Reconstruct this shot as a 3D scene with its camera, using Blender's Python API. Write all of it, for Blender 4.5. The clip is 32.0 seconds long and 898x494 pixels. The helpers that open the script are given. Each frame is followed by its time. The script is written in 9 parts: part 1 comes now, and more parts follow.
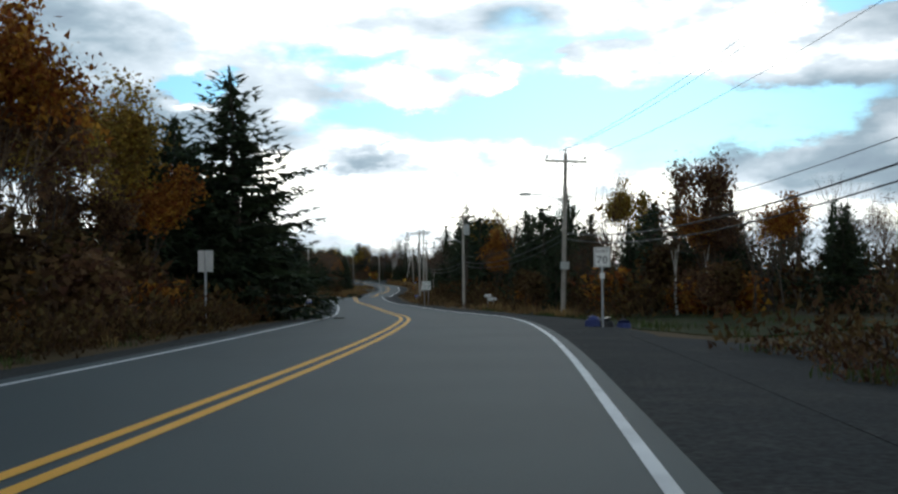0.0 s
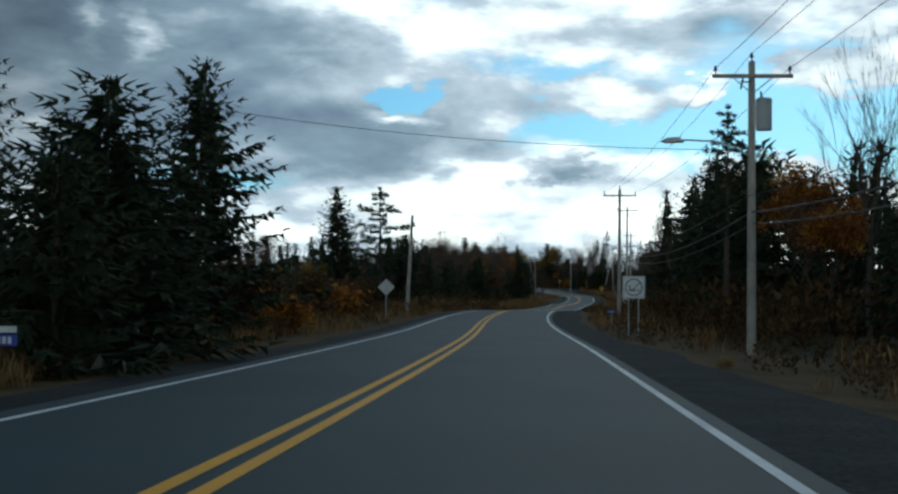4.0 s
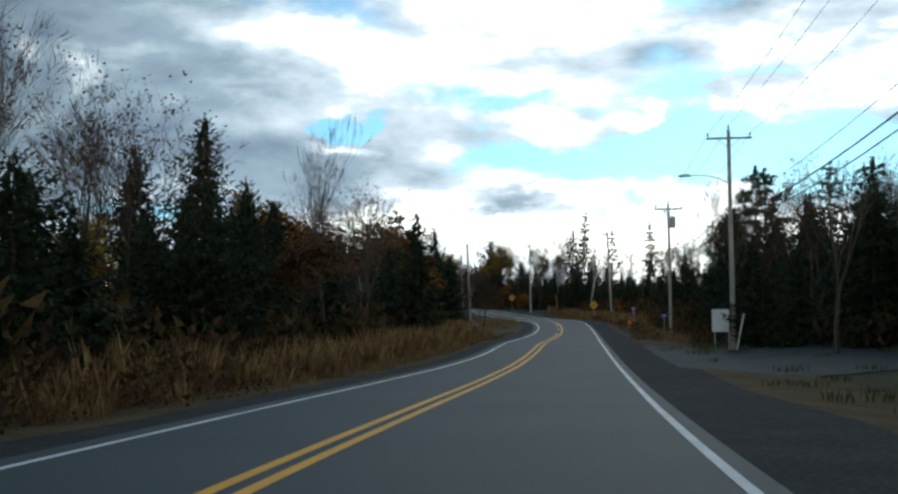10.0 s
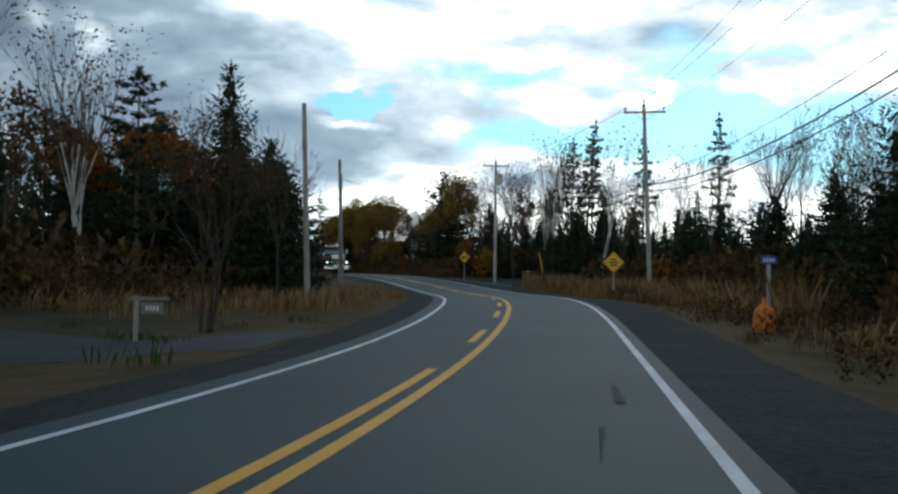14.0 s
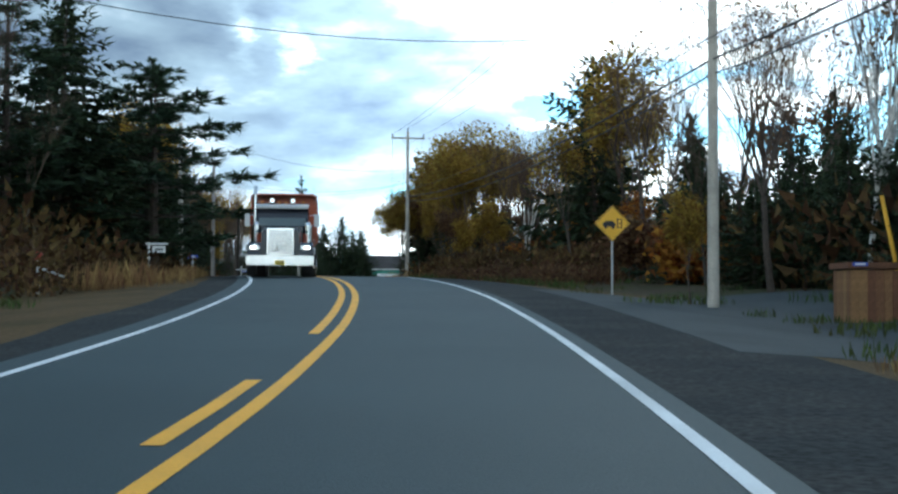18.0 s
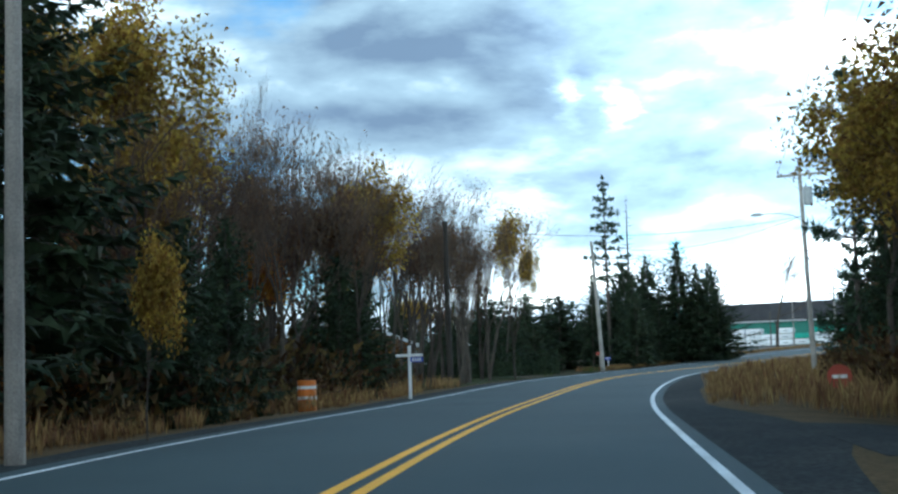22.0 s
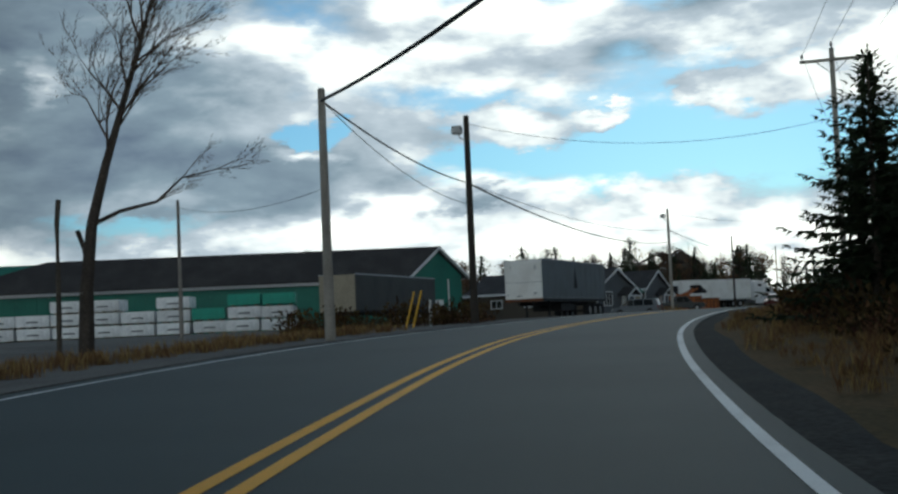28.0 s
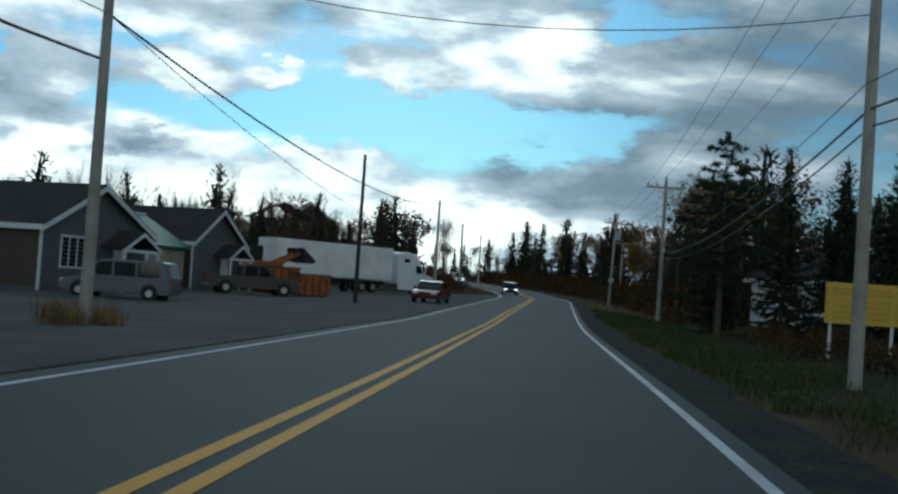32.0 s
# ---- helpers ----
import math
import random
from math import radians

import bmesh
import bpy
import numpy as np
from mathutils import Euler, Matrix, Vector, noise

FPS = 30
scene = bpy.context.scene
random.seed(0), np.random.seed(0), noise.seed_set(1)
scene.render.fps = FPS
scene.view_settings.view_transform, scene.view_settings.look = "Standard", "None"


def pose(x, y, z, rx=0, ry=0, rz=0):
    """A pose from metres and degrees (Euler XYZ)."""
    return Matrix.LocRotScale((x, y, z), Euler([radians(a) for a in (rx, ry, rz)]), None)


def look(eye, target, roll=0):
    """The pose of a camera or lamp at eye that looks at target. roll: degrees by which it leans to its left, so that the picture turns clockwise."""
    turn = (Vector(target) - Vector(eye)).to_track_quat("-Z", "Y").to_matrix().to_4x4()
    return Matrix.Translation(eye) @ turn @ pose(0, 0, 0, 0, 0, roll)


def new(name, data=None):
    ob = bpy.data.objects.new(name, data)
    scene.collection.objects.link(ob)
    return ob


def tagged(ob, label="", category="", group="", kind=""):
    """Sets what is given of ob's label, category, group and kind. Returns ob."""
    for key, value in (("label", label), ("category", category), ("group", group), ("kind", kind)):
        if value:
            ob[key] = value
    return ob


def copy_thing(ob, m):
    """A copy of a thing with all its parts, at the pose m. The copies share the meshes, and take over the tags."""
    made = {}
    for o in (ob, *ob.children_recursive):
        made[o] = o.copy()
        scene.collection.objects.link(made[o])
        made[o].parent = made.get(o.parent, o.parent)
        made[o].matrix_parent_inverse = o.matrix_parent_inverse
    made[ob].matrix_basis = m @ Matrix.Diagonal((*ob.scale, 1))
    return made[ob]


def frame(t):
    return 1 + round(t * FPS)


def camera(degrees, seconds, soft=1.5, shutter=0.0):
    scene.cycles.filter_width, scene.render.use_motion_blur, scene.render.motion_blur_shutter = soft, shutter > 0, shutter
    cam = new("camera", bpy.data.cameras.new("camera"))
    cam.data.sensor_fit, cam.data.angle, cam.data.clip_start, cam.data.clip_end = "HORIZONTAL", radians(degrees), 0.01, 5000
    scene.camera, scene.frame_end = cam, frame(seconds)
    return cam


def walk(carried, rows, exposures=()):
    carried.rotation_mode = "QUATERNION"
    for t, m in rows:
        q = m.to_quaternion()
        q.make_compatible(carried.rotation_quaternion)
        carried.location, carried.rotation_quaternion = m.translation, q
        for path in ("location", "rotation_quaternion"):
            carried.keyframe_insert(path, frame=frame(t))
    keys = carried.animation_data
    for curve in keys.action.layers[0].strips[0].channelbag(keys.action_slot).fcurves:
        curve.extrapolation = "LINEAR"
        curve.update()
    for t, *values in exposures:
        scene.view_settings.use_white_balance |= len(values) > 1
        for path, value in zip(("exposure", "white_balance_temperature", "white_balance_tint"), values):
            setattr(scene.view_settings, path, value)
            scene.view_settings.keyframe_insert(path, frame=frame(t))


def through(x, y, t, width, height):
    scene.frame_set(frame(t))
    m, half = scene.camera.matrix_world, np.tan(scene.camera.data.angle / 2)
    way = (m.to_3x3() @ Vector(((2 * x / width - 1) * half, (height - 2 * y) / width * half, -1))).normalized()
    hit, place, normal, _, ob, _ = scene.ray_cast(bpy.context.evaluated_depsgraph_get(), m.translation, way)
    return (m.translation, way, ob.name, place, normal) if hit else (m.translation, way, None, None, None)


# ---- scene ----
cam = camera(39.0, 32.0, soft=2.5)
PATH = [
    (0, (0.000, 0.000, 1.868), (-0.0509, 1.9985, 1.9254), -0.56),
    (0.5, (0.234, 9.695, 1.838), (0.1605, 11.6922, 1.8998), -0.58),
    (1, (0.342, 19.410, 1.819), (0.2447, 21.4054, 1.9036), 0.43),
    (1.5, (0.283, 29.308, 1.780), (0.1821, 31.3051, 1.8267), 1.96),
    (2, (0.027, 39.380, 1.772), (-0.1718, 41.3689, 1.8467), 1.18),
    (2.5, (-0.469, 49.369, 1.704), (-0.7125, 51.3513, 1.8002), 0.29),
    (3, (-1.303, 59.290, 1.540), (-1.5774, 61.2681, 1.6424), -0.12),
    (3.5, (-2.419, 69.283, 1.413), (-2.7436, 71.2538, 1.5163), 0.05),
    (4, (-3.660, 79.560, 1.295), (-4.0276, 81.5245, 1.3699), 0.58),
    (4.5, (-4.943, 90.213, 1.197), (-5.3119, 92.1775, 1.2766), 1.15),
    (5, (-6.253, 101.089, 1.127), (-6.6272, 103.0514, 1.2121), 1.72),
    (5.5, (-7.608, 112.028, 1.093), (-7.9702, 113.9902, 1.2273), 2.99),
    (6, (-9.006, 122.920, 1.042), (-9.3692, 124.8845, 1.1424), 1.70),
    (6.5, (-10.409, 133.783, 0.937), (-10.7350, 135.7529, 1.0505), -0.15),
    (7, (-11.756, 144.650, 1.004), (-12.1372, 146.6060, 1.1778), 0.01),
    (7.5, (-12.976, 155.466, 1.081), (-13.3932, 157.4205, 1.1628), 0.39),
    (8, (-14.038, 166.183, 1.160), (-14.4052, 168.1481, 1.2055), 0.22),
    (8.5, (-15.000, 176.821, 1.215), (-15.3173, 178.7946, 1.2857), 0.02),
    (9, (-15.924, 187.450, 1.218), (-16.1902, 189.4290, 1.3332), 0.12),
    (9.5, (-16.798, 198.099, 1.085), (-17.0971, 200.0756, 1.1519), -0.48),
    (10, (-17.572, 208.701, 0.905), (-17.8521, 210.6772, 1.0266), -0.65),
    (10.5, (-18.197, 219.244, 0.836), (-18.4767, 221.2211, 0.9411), 1.37),
    (11, (-18.656, 229.858, 0.685), (-18.9243, 231.8367, 0.7978), 2.00),
    (11.5, (-19.020, 240.620, 0.613), (-19.2949, 242.5968, 0.7347), 2.72),
    (12, (-19.364, 251.490, 0.581), (-19.6076, 253.4716, 0.6931), 2.69),
    (12.5, (-19.694, 262.374, 0.701), (-19.9488, 264.3534, 0.8277), 2.53),
    (13, (-20.020, 273.278, 0.945), (-20.3025, 275.2518, 1.0998), 0.81),
    (13.5, (-20.345, 284.321, 0.962), (-20.6169, 286.2991, 1.0838), 0.45),
    (14, (-20.691, 295.479, 1.019), (-20.9807, 297.4560, 1.1031), 0.57),
    (14.5, (-21.099, 306.488, 1.074), (-21.3850, 308.4655, 1.1594), 0.16),
    (15, (-21.578, 317.042, 1.349), (-21.8337, 319.0214, 1.4819), 0.45),
    (15.5, (-22.180, 327.107, 1.721), (-22.4753, 329.0789, 1.8729), 0.40),
    (16, (-23.020, 336.841, 2.079), (-23.3734, 338.8042, 2.2288), 0.35),
    (16.5, (-24.201, 346.399, 2.308), (-24.5986, 348.3585, 2.3560), 0.21),
    (17, (-25.754, 355.881, 2.428), (-26.2345, 357.8213, 2.5061), 0.40),
    (17.5, (-27.599, 365.260, 2.529), (-28.1331, 367.1841, 2.6370), 0.28),
    (18, (-29.753, 374.499, 2.715), (-30.3474, 376.4063, 2.7997), 0.31),
    (18.5, (-32.317, 383.622, 3.081), (-32.9880, 385.5033, 3.1856), 0.53),
    (19, (-35.235, 392.626, 3.535), (-35.9808, 394.4767, 3.6800), 0.54),
    (19.5, (-38.457, 401.503, 4.044), (-39.2967, 403.3100, 4.2130), 0.30),
    (20, (-41.940, 410.157, 4.427), (-42.8475, 411.9309, 4.6050), -1.01),
    (20.5, (-45.580, 418.534, 4.706), (-46.5157, 420.2933, 4.8782), -1.73),
    (21, (-49.387, 426.730, 4.986), (-50.3698, 428.4622, 5.1679), -2.09),
    (21.5, (-53.418, 434.819, 5.157), (-54.4587, 436.5191, 5.3238), -1.68),
    (22, (-57.605, 442.870, 5.183), (-58.6692, 444.5538, 5.3624), -1.98),
    (22.5, (-61.827, 451.029, 5.205), (-62.8513, 452.7404, 5.3552), -2.89),
    (23, (-65.997, 459.354, 5.238), (-67.0061, 461.0773, 5.3522), -3.62),
    (23.5, (-70.009, 467.815, 5.191), (-70.9662, 469.5687, 5.2776), -4.16),
    (24, (-73.720, 476.433, 5.105), (-74.6109, 478.2210, 5.2051), -3.45),
    (24.5, (-77.080, 485.173, 5.245), (-77.8992, 486.9945, 5.3461), -3.20),
    (25, (-80.149, 494.161, 5.384), (-80.8742, 496.0225, 5.4736), -2.59),
    (25.5, (-82.878, 503.563, 5.364), (-83.5132, 505.4579, 5.4457), -2.49),
    (26, (-85.138, 513.188, 5.355), (-85.6930, 515.1073, 5.4438), -2.05),
    (26.5, (-86.918, 522.829, 5.374), (-87.3851, 524.7716, 5.4703), -1.90),
    (27, (-88.265, 532.439, 5.434), (-88.6501, 534.3986, 5.5395), -1.75),
    (27.5, (-89.211, 541.972, 5.545), (-89.5331, 543.9426, 5.6627), -2.17),
    (28, (-89.745, 551.464, 5.719), (-89.9773, 553.4462, 5.8428), -2.51),
    (28.5, (-89.890, 560.871, 5.958), (-90.0370, 562.8607, 6.0949), -2.81),
    (29, (-89.718, 570.120, 6.310), (-89.7819, 572.1129, 6.4711), -2.00),
    (29.5, (-89.165, 579.459, 6.579), (-89.1464, 581.4545, 6.7151), -1.81),
    (30, (-88.129, 589.072, 6.767), (-88.0289, 591.0644, 6.9076), -1.24),
    (30.5, (-86.657, 598.878, 6.963), (-86.4821, 600.8661, 7.0902), -0.05),
    (31, (-84.820, 608.772, 7.121), (-84.5657, 610.7534, 7.2160), 0.36),
    (31.5, (-82.721, 618.630, 7.270), (-82.4338, 620.6080, 7.3488), 2.25),
    (32, (-80.497, 628.434, 7.274), (-80.1868, 630.4082, 7.3427), 3.90),
]
EXPOSURES = [(0.0, 0.25, 6350, 4), (1.5, 0.1, 6150, 2), (3.0, -0.2, 5850, -2), (6.0, -0.4, 5750, -4), (8.0, -0.18, 5950, -1), (9.0, 0.2, 6100, 1), (11.0, 0.12, 6100, 1), (14.0, 0.2, 6050, 1), (16.5, 1.2, 5900, 0), (18.0, 1.32, 5750, -2), (20.0, 1.45, 5750, -2), (21.0, 1.65, 5850, -2), (22.5, 1.5, 5450, -6), (24.0, 1.15, 5750, -2), (25.0, 1.05, 6050, 0), (26.5, 0.25, 6100, 1), (28.0, -0.4, 6100, 0), (30.0, -0.85, 5600, -7), (31.0, -0.8, 5600, -7), (32.0, -0.42, 5650, -6)]
walk(cam, [(t, look(eye, target, roll)) for t, eye, target, roll in PATH], EXPOSURES)

# ---------------------------------------------------------------- light
SUN_AZ, SUN_EL = radians(-6), radians(24)
world = bpy.data.worlds.new("overcast_sky")
scene.world = world
world.use_nodes = True
wt = world.node_tree
wt.nodes.clear()


def link(a, b):
    wt.links.new(a, b)


def wmath(op, a, b=None, clamp=False):
    n = wt.nodes.new("ShaderNodeMath")
    n.operation, n.use_clamp = op, clamp
    for i, v in enumerate((a, b)):
        if v is None:
            continue
        if isinstance(v, (int, float)):
            n.inputs[i].default_value = v
        else:
            link(v, n.inputs[i])
    return n.outputs[0]


def wramp(v, lo, hi, a=0.0, b=1.0):
    n = wt.nodes.new("ShaderNodeMapRange")
    n.interpolation_type = "SMOOTHSTEP"
    n.inputs["From Min"].default_value, n.inputs["From Max"].default_value = lo, hi
    n.inputs["To Min"].default_value, n.inputs["To Max"].default_value = a, b
    link(v, n.inputs["Value"])
    return n.outputs["Result"]


coords = wt.nodes.new("ShaderNodeTexCoord")
sky_way = coords.outputs["Generated"]
split = wt.nodes.new("ShaderNodeSeparateXYZ")
link(sky_way, split.inputs[0])
tall = wt.nodes.new("ShaderNodeCombineXYZ")
link(split.outputs[0], tall.inputs[0])
link(split.outputs[1], tall.inputs[1])
link(wmath("MULTIPLY", split.outputs[2], 2.6), tall.inputs[2])
# the cloud masses have ragged outlines: their bearings are stirred by noise
stir = wt.nodes.new("ShaderNodeTexNoise")
stir.inputs["Scale"].default_value, stir.inputs["Detail"].default_value, stir.inputs["Roughness"].default_value = 12.0, 8.0, 0.62
link(tall.outputs[0], stir.inputs["Vector"])
less = wt.nodes.new("ShaderNodeVectorMath")
less.operation = "SUBTRACT"
link(stir.outputs["Color"], less.inputs[0])
less.inputs[1].default_value = (0.5, 0.5, 0.5)
stirred = wt.nodes.new("ShaderNodeVectorMath")
stirred.operation = "MULTIPLY_ADD"
link(less.outputs[0], stirred.inputs[0])
stirred.inputs[1].default_value = (0.10, 0.10, 0.075)
link(sky_way, stirred.inputs[2])


def cloud_noise(scale, detail, rough, shift, distortion=0.0):
    m = wt.nodes.new("ShaderNodeVectorMath")
    m.operation = "ADD"
    link(tall.outputs[0], m.inputs[0])
    m.inputs[1].default_value = shift
    n = wt.nodes.new("ShaderNodeTexNoise")
    n.inputs["Scale"].default_value, n.inputs["Detail"].default_value = scale, detail
    n.inputs["Roughness"].default_value, n.inputs["Distortion"].default_value = rough, distortion
    link(m.outputs[0], n.inputs["Vector"])
    return n.outputs[0]


unit = wt.nodes.new("ShaderNodeVectorMath")
unit.operation = "NORMALIZE"
link(stirred.outputs[0], unit.inputs[0])


def cloud_mass(az, el, inner, outer):
    """1 near a heading (degrees to the left of +y) and elevation, falling to 0 at the outer angle."""
    a, e = radians(az), radians(el)
    m = wt.nodes.new("ShaderNodeVectorMath")
    m.operation = "DOT_PRODUCT"
    link(unit.outputs[0], m.inputs[0])
    m.inputs[1].default_value = (-math.sin(a) * math.cos(e), math.cos(a) * math.cos(e), math.sin(e))
    return wramp(m.outputs["Value"], math.cos(radians(outer)), math.cos(radians(inner)))


def mixed(base, parts):
    for v, w in parts:
        base = wmath("ADD", base, wmath("MULTIPLY", v, w))
    return base


big = cloud_noise(4.2, 8.0, 0.52, (3.1, 0.4, 0.0), 0.12)
above = cloud_noise(4.2, 6.0, 0.52, (3.1, 0.4, 0.045), 0.12)
fine = cloud_noise(11.0, 6.0, 0.52, (8.0, 2.0, 4.0), 0.1)
soft = cloud_noise(2.2, 4.0, 0.5, (1.0, 7.0, 2.0))
puffs = wmath("ADD", wmath("MULTIPLY", big, 0.95), wmath("MULTIPLY", fine, 0.40))
# single clouds and gaps: heading to the left of +y, elevation, half width, half height (degrees), more or less cover, lighter or darker
WEST = [(33.0, 12.5, 13.0, 4.5, 0.08, -0.2), (24.3, 9.7, 11, 5.7, 0.25, -0.20), (16.4, 7.3, 6.7, 3.1, 0.18, -0.14), (13.1, 8.9, 1.7, 0.7, -0.6, 0), (13.0, 8.05, 1.7, 0.4, 0.45, 0.5), (11.0, 6.6, 2.8, 1.4, 0.1, -0.14),
        (26.8, 11.9, 0.6, 1.4, 0.2, 0.42), (24.5, 11.1, 0.7, 1.5, 0.2, 0.46), (29.7, 6.6, 2.4, 1.0, 0.3, 0.4), (27.8, 4.2, 3.1, 1.4, 0.3, 0.45), (19.2, 3.3, 2.6, 0.9, 0.2, 0.4),
        (20.4, 5.0, 4.2, 0.7, -0.3, 0), (34.0, 12.4, 13, 3.9, 0.25, -0.24), (12.0, 12.6, 5.0, 1.5, 0.15, 0.26), (8.5, 8.6, 2.2, 1.0, 0.2, 0.1)]
AHEAD = [(9.0, 3.9, 8.5, 1.5, 0.25, 0.36), (-3.0, 4.7, 4.8, 1.3, 0.3, 0.36), (-10.0, 3.3, 4.0, 0.9, 0.25, 0.35), (5.6, 10.0, 2.8, 0.8, -0.18, 0), (4.7, 7.2, 3.4, 1.2, -0.2, 0), (-3.4, 7.6, 8.0, 1.5, -0.29, 0),
         (3.5, 8.7, 2.3, 0.9, 0.5, 0.28), (-0.2, 9.3, 0.9, 0.35, 0.6, 0.25), (-6.9, 13.0, 4.4, 1.7, 0.45, 0.16), (-5.3, 9.9, 1.7, 0.6, 0.5, 0.2), (3.5, 12.2, 5.0, 2.0, 0.25, 0.2), (5.3, 5.6, 2.1, 0.45, 0.3, -0.4), (10.4, 4.7, 0.8, 0.4, 0.3, -0.3)]
EAST = [(-14.4, 8.2, 5.2, 1.4, -0.3, 0), (-17.1, 12.4, 3.0, 0.8, -0.3, 0), (-13.0, 11.6, 2.0, 1.6, 0.6, 0.5), (-17.5, 10.5, 4.5, 1.3, 0.4, 0.0), (-9.7, 9.7, 3.1, 0.9, 0.5, 0.14), (-13.6, 5.0, 3.9, 1.2, 0.35, -0.2), (-19.5, 6.3, 2.5, 1.4, 0.35, 0.25)]
bent = wt.nodes.new("ShaderNodeSeparateXYZ")
link(unit.outputs[0], bent.inputs[0])
heading_deg = wmath("MULTIPLY", wmath("ARCTAN2", wmath("MULTIPLY", bent.outputs[0], -1.0), bent.outputs[1]), 57.2958)
height_deg = wmath("MULTIPLY", wmath("ARCSINE", bent.outputs[2]), 57.2958)


def one_cloud(az, el, wide, high):
    """1 at the middle of an oval of the sky, 0 at its rim."""
    u = wmath("MULTIPLY", wmath("SUBTRACT", heading_deg, az), 1.0 / wide)
    w = wmath("MULTIPLY", wmath("SUBTRACT", height_deg, el), 1.0 / high)
    r = wmath("ADD", wmath("MULTIPLY", u, u), wmath("MULTIPLY", w, w))
    v = wmath("SUBTRACT", 1.0, wmath("MULTIPLY", r, 0.42), clamp=True)
    return wmath("MULTIPLY", v, v)


ovals = [(one_cloud(*row[:4]), row[4], row[5]) for table in (WEST, AHEAD, EAST) for row in table]
cover = mixed(puffs, [(v, c) for v, c, _ in ovals if c])
cover = wmath("ADD", cover, wramp(split.outputs[2], 0.075, 0.015, 0.0, 0.13))
cover = wmath("SUBTRACT", cover, 0.075)
mask = wramp(cover, 0.41, 0.67)
relief = wmath("MULTIPLY", wmath("SUBTRACT", big, above), 2.2)
# unseen clouds at heading 180 are lightened, to fill surfaces that face the camera
shade = mixed(wmath("ADD", wmath("MULTIPLY", soft, 0.55), relief), [
    (fine, 0.46), (cloud_mass(1, 13, 3, 18), 0.15), (cloud_mass(180, 15, 30, 90), 0.34)] + [(v, 0.75 * g) for v, _, g in ovals if g])
# the unseen sky overhead is darkened to dim the ground; light comes mostly from the brighter sky ahead and low down
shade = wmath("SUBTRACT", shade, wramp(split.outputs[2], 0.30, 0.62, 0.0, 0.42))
shade = wmath("ADD", shade, wramp(split.outputs[2], 0.08, 0.01, 0.0, 0.26))
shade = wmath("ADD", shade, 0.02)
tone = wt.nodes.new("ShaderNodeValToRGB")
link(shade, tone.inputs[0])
tone.color_ramp.elements[0].position, tone.color_ramp.elements[0].color = 0.03, (0.12, 0.155, 0.22, 1)
tone.color_ramp.elements[1].position, tone.color_ramp.elements[1].color = 0.98, (1.50, 1.44, 1.33, 1)
for place, shade_of in ((0.42, (0.255, 0.315, 0.375, 1)), (0.68, (0.54, 0.58, 0.64, 1))):
    tone.color_ramp.elements.new(place).color = shade_of
sky = wt.nodes.new("ShaderNodeTexSky")
sky.sky_type = "NISHITA"
sky.sun_disc = False
sky.sun_elevation, sky.sun_rotation = SUN_EL, -SUN_AZ
sky.air_density, sky.dust_density, sky.ozone_density = 1.0, 0.4, 2.0
clear = wt.nodes.new("ShaderNodeBackground")
deep = wt.nodes.new("ShaderNodeMix")
deep.data_type, deep.blend_type = "RGBA", "MULTIPLY"
deep.inputs["Factor"].default_value = 1.0
deep.inputs["B"].default_value = (0.50, 0.84, 1.07, 1)
link(sky.outputs[0], deep.inputs["A"])
link(deep.outputs["Result"], clear.inputs[0])
# thin cloud lets the low sun through ahead; the deck is thicker to the west
glow = wramp(wmath("ABSOLUTE", wmath("SUBTRACT", heading_deg, 4.0)), 14.0, 30.0, 1.0, 0.0)
dull = wramp(wmath("ABSOLUTE", wmath("SUBTRACT", heading_deg, 37.0)), 7.0, 15.0, 1.0, 0.0)
gain = wmath("SUBTRACT", wmath("ADD", 1.0, wmath("MULTIPLY", glow, 0.4)), wmath("MULTIPLY", dull, 0.24))
link(wmath("MULTIPLY", gain, 0.068), clear.inputs[1])
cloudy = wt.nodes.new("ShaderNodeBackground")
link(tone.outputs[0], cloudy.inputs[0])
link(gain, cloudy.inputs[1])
both = wt.nodes.new("ShaderNodeMixShader")
link(mask, both.inputs[0])
link(clear.outputs[0], both.inputs[1])
link(cloudy.outputs[0], both.inputs[2])
out = wt.nodes.new("ShaderNodeOutputWorld")
link(both.outputs[0], out.inputs[0])

sun = bpy.data.lights.new("sun", "SUN")
sun.energy, sun.angle, sun.color = 0.3, radians(14), (1.0, 0.94, 0.86)
sun_way = Vector((math.sin(-SUN_AZ) * math.cos(SUN_EL), math.cos(SUN_AZ) * math.cos(SUN_EL), math.sin(SUN_EL)))
new("sun", sun).matrix_world = look(sun_way * 300, (0, 0, 0))

# ---------------------------------------------------------------- materials


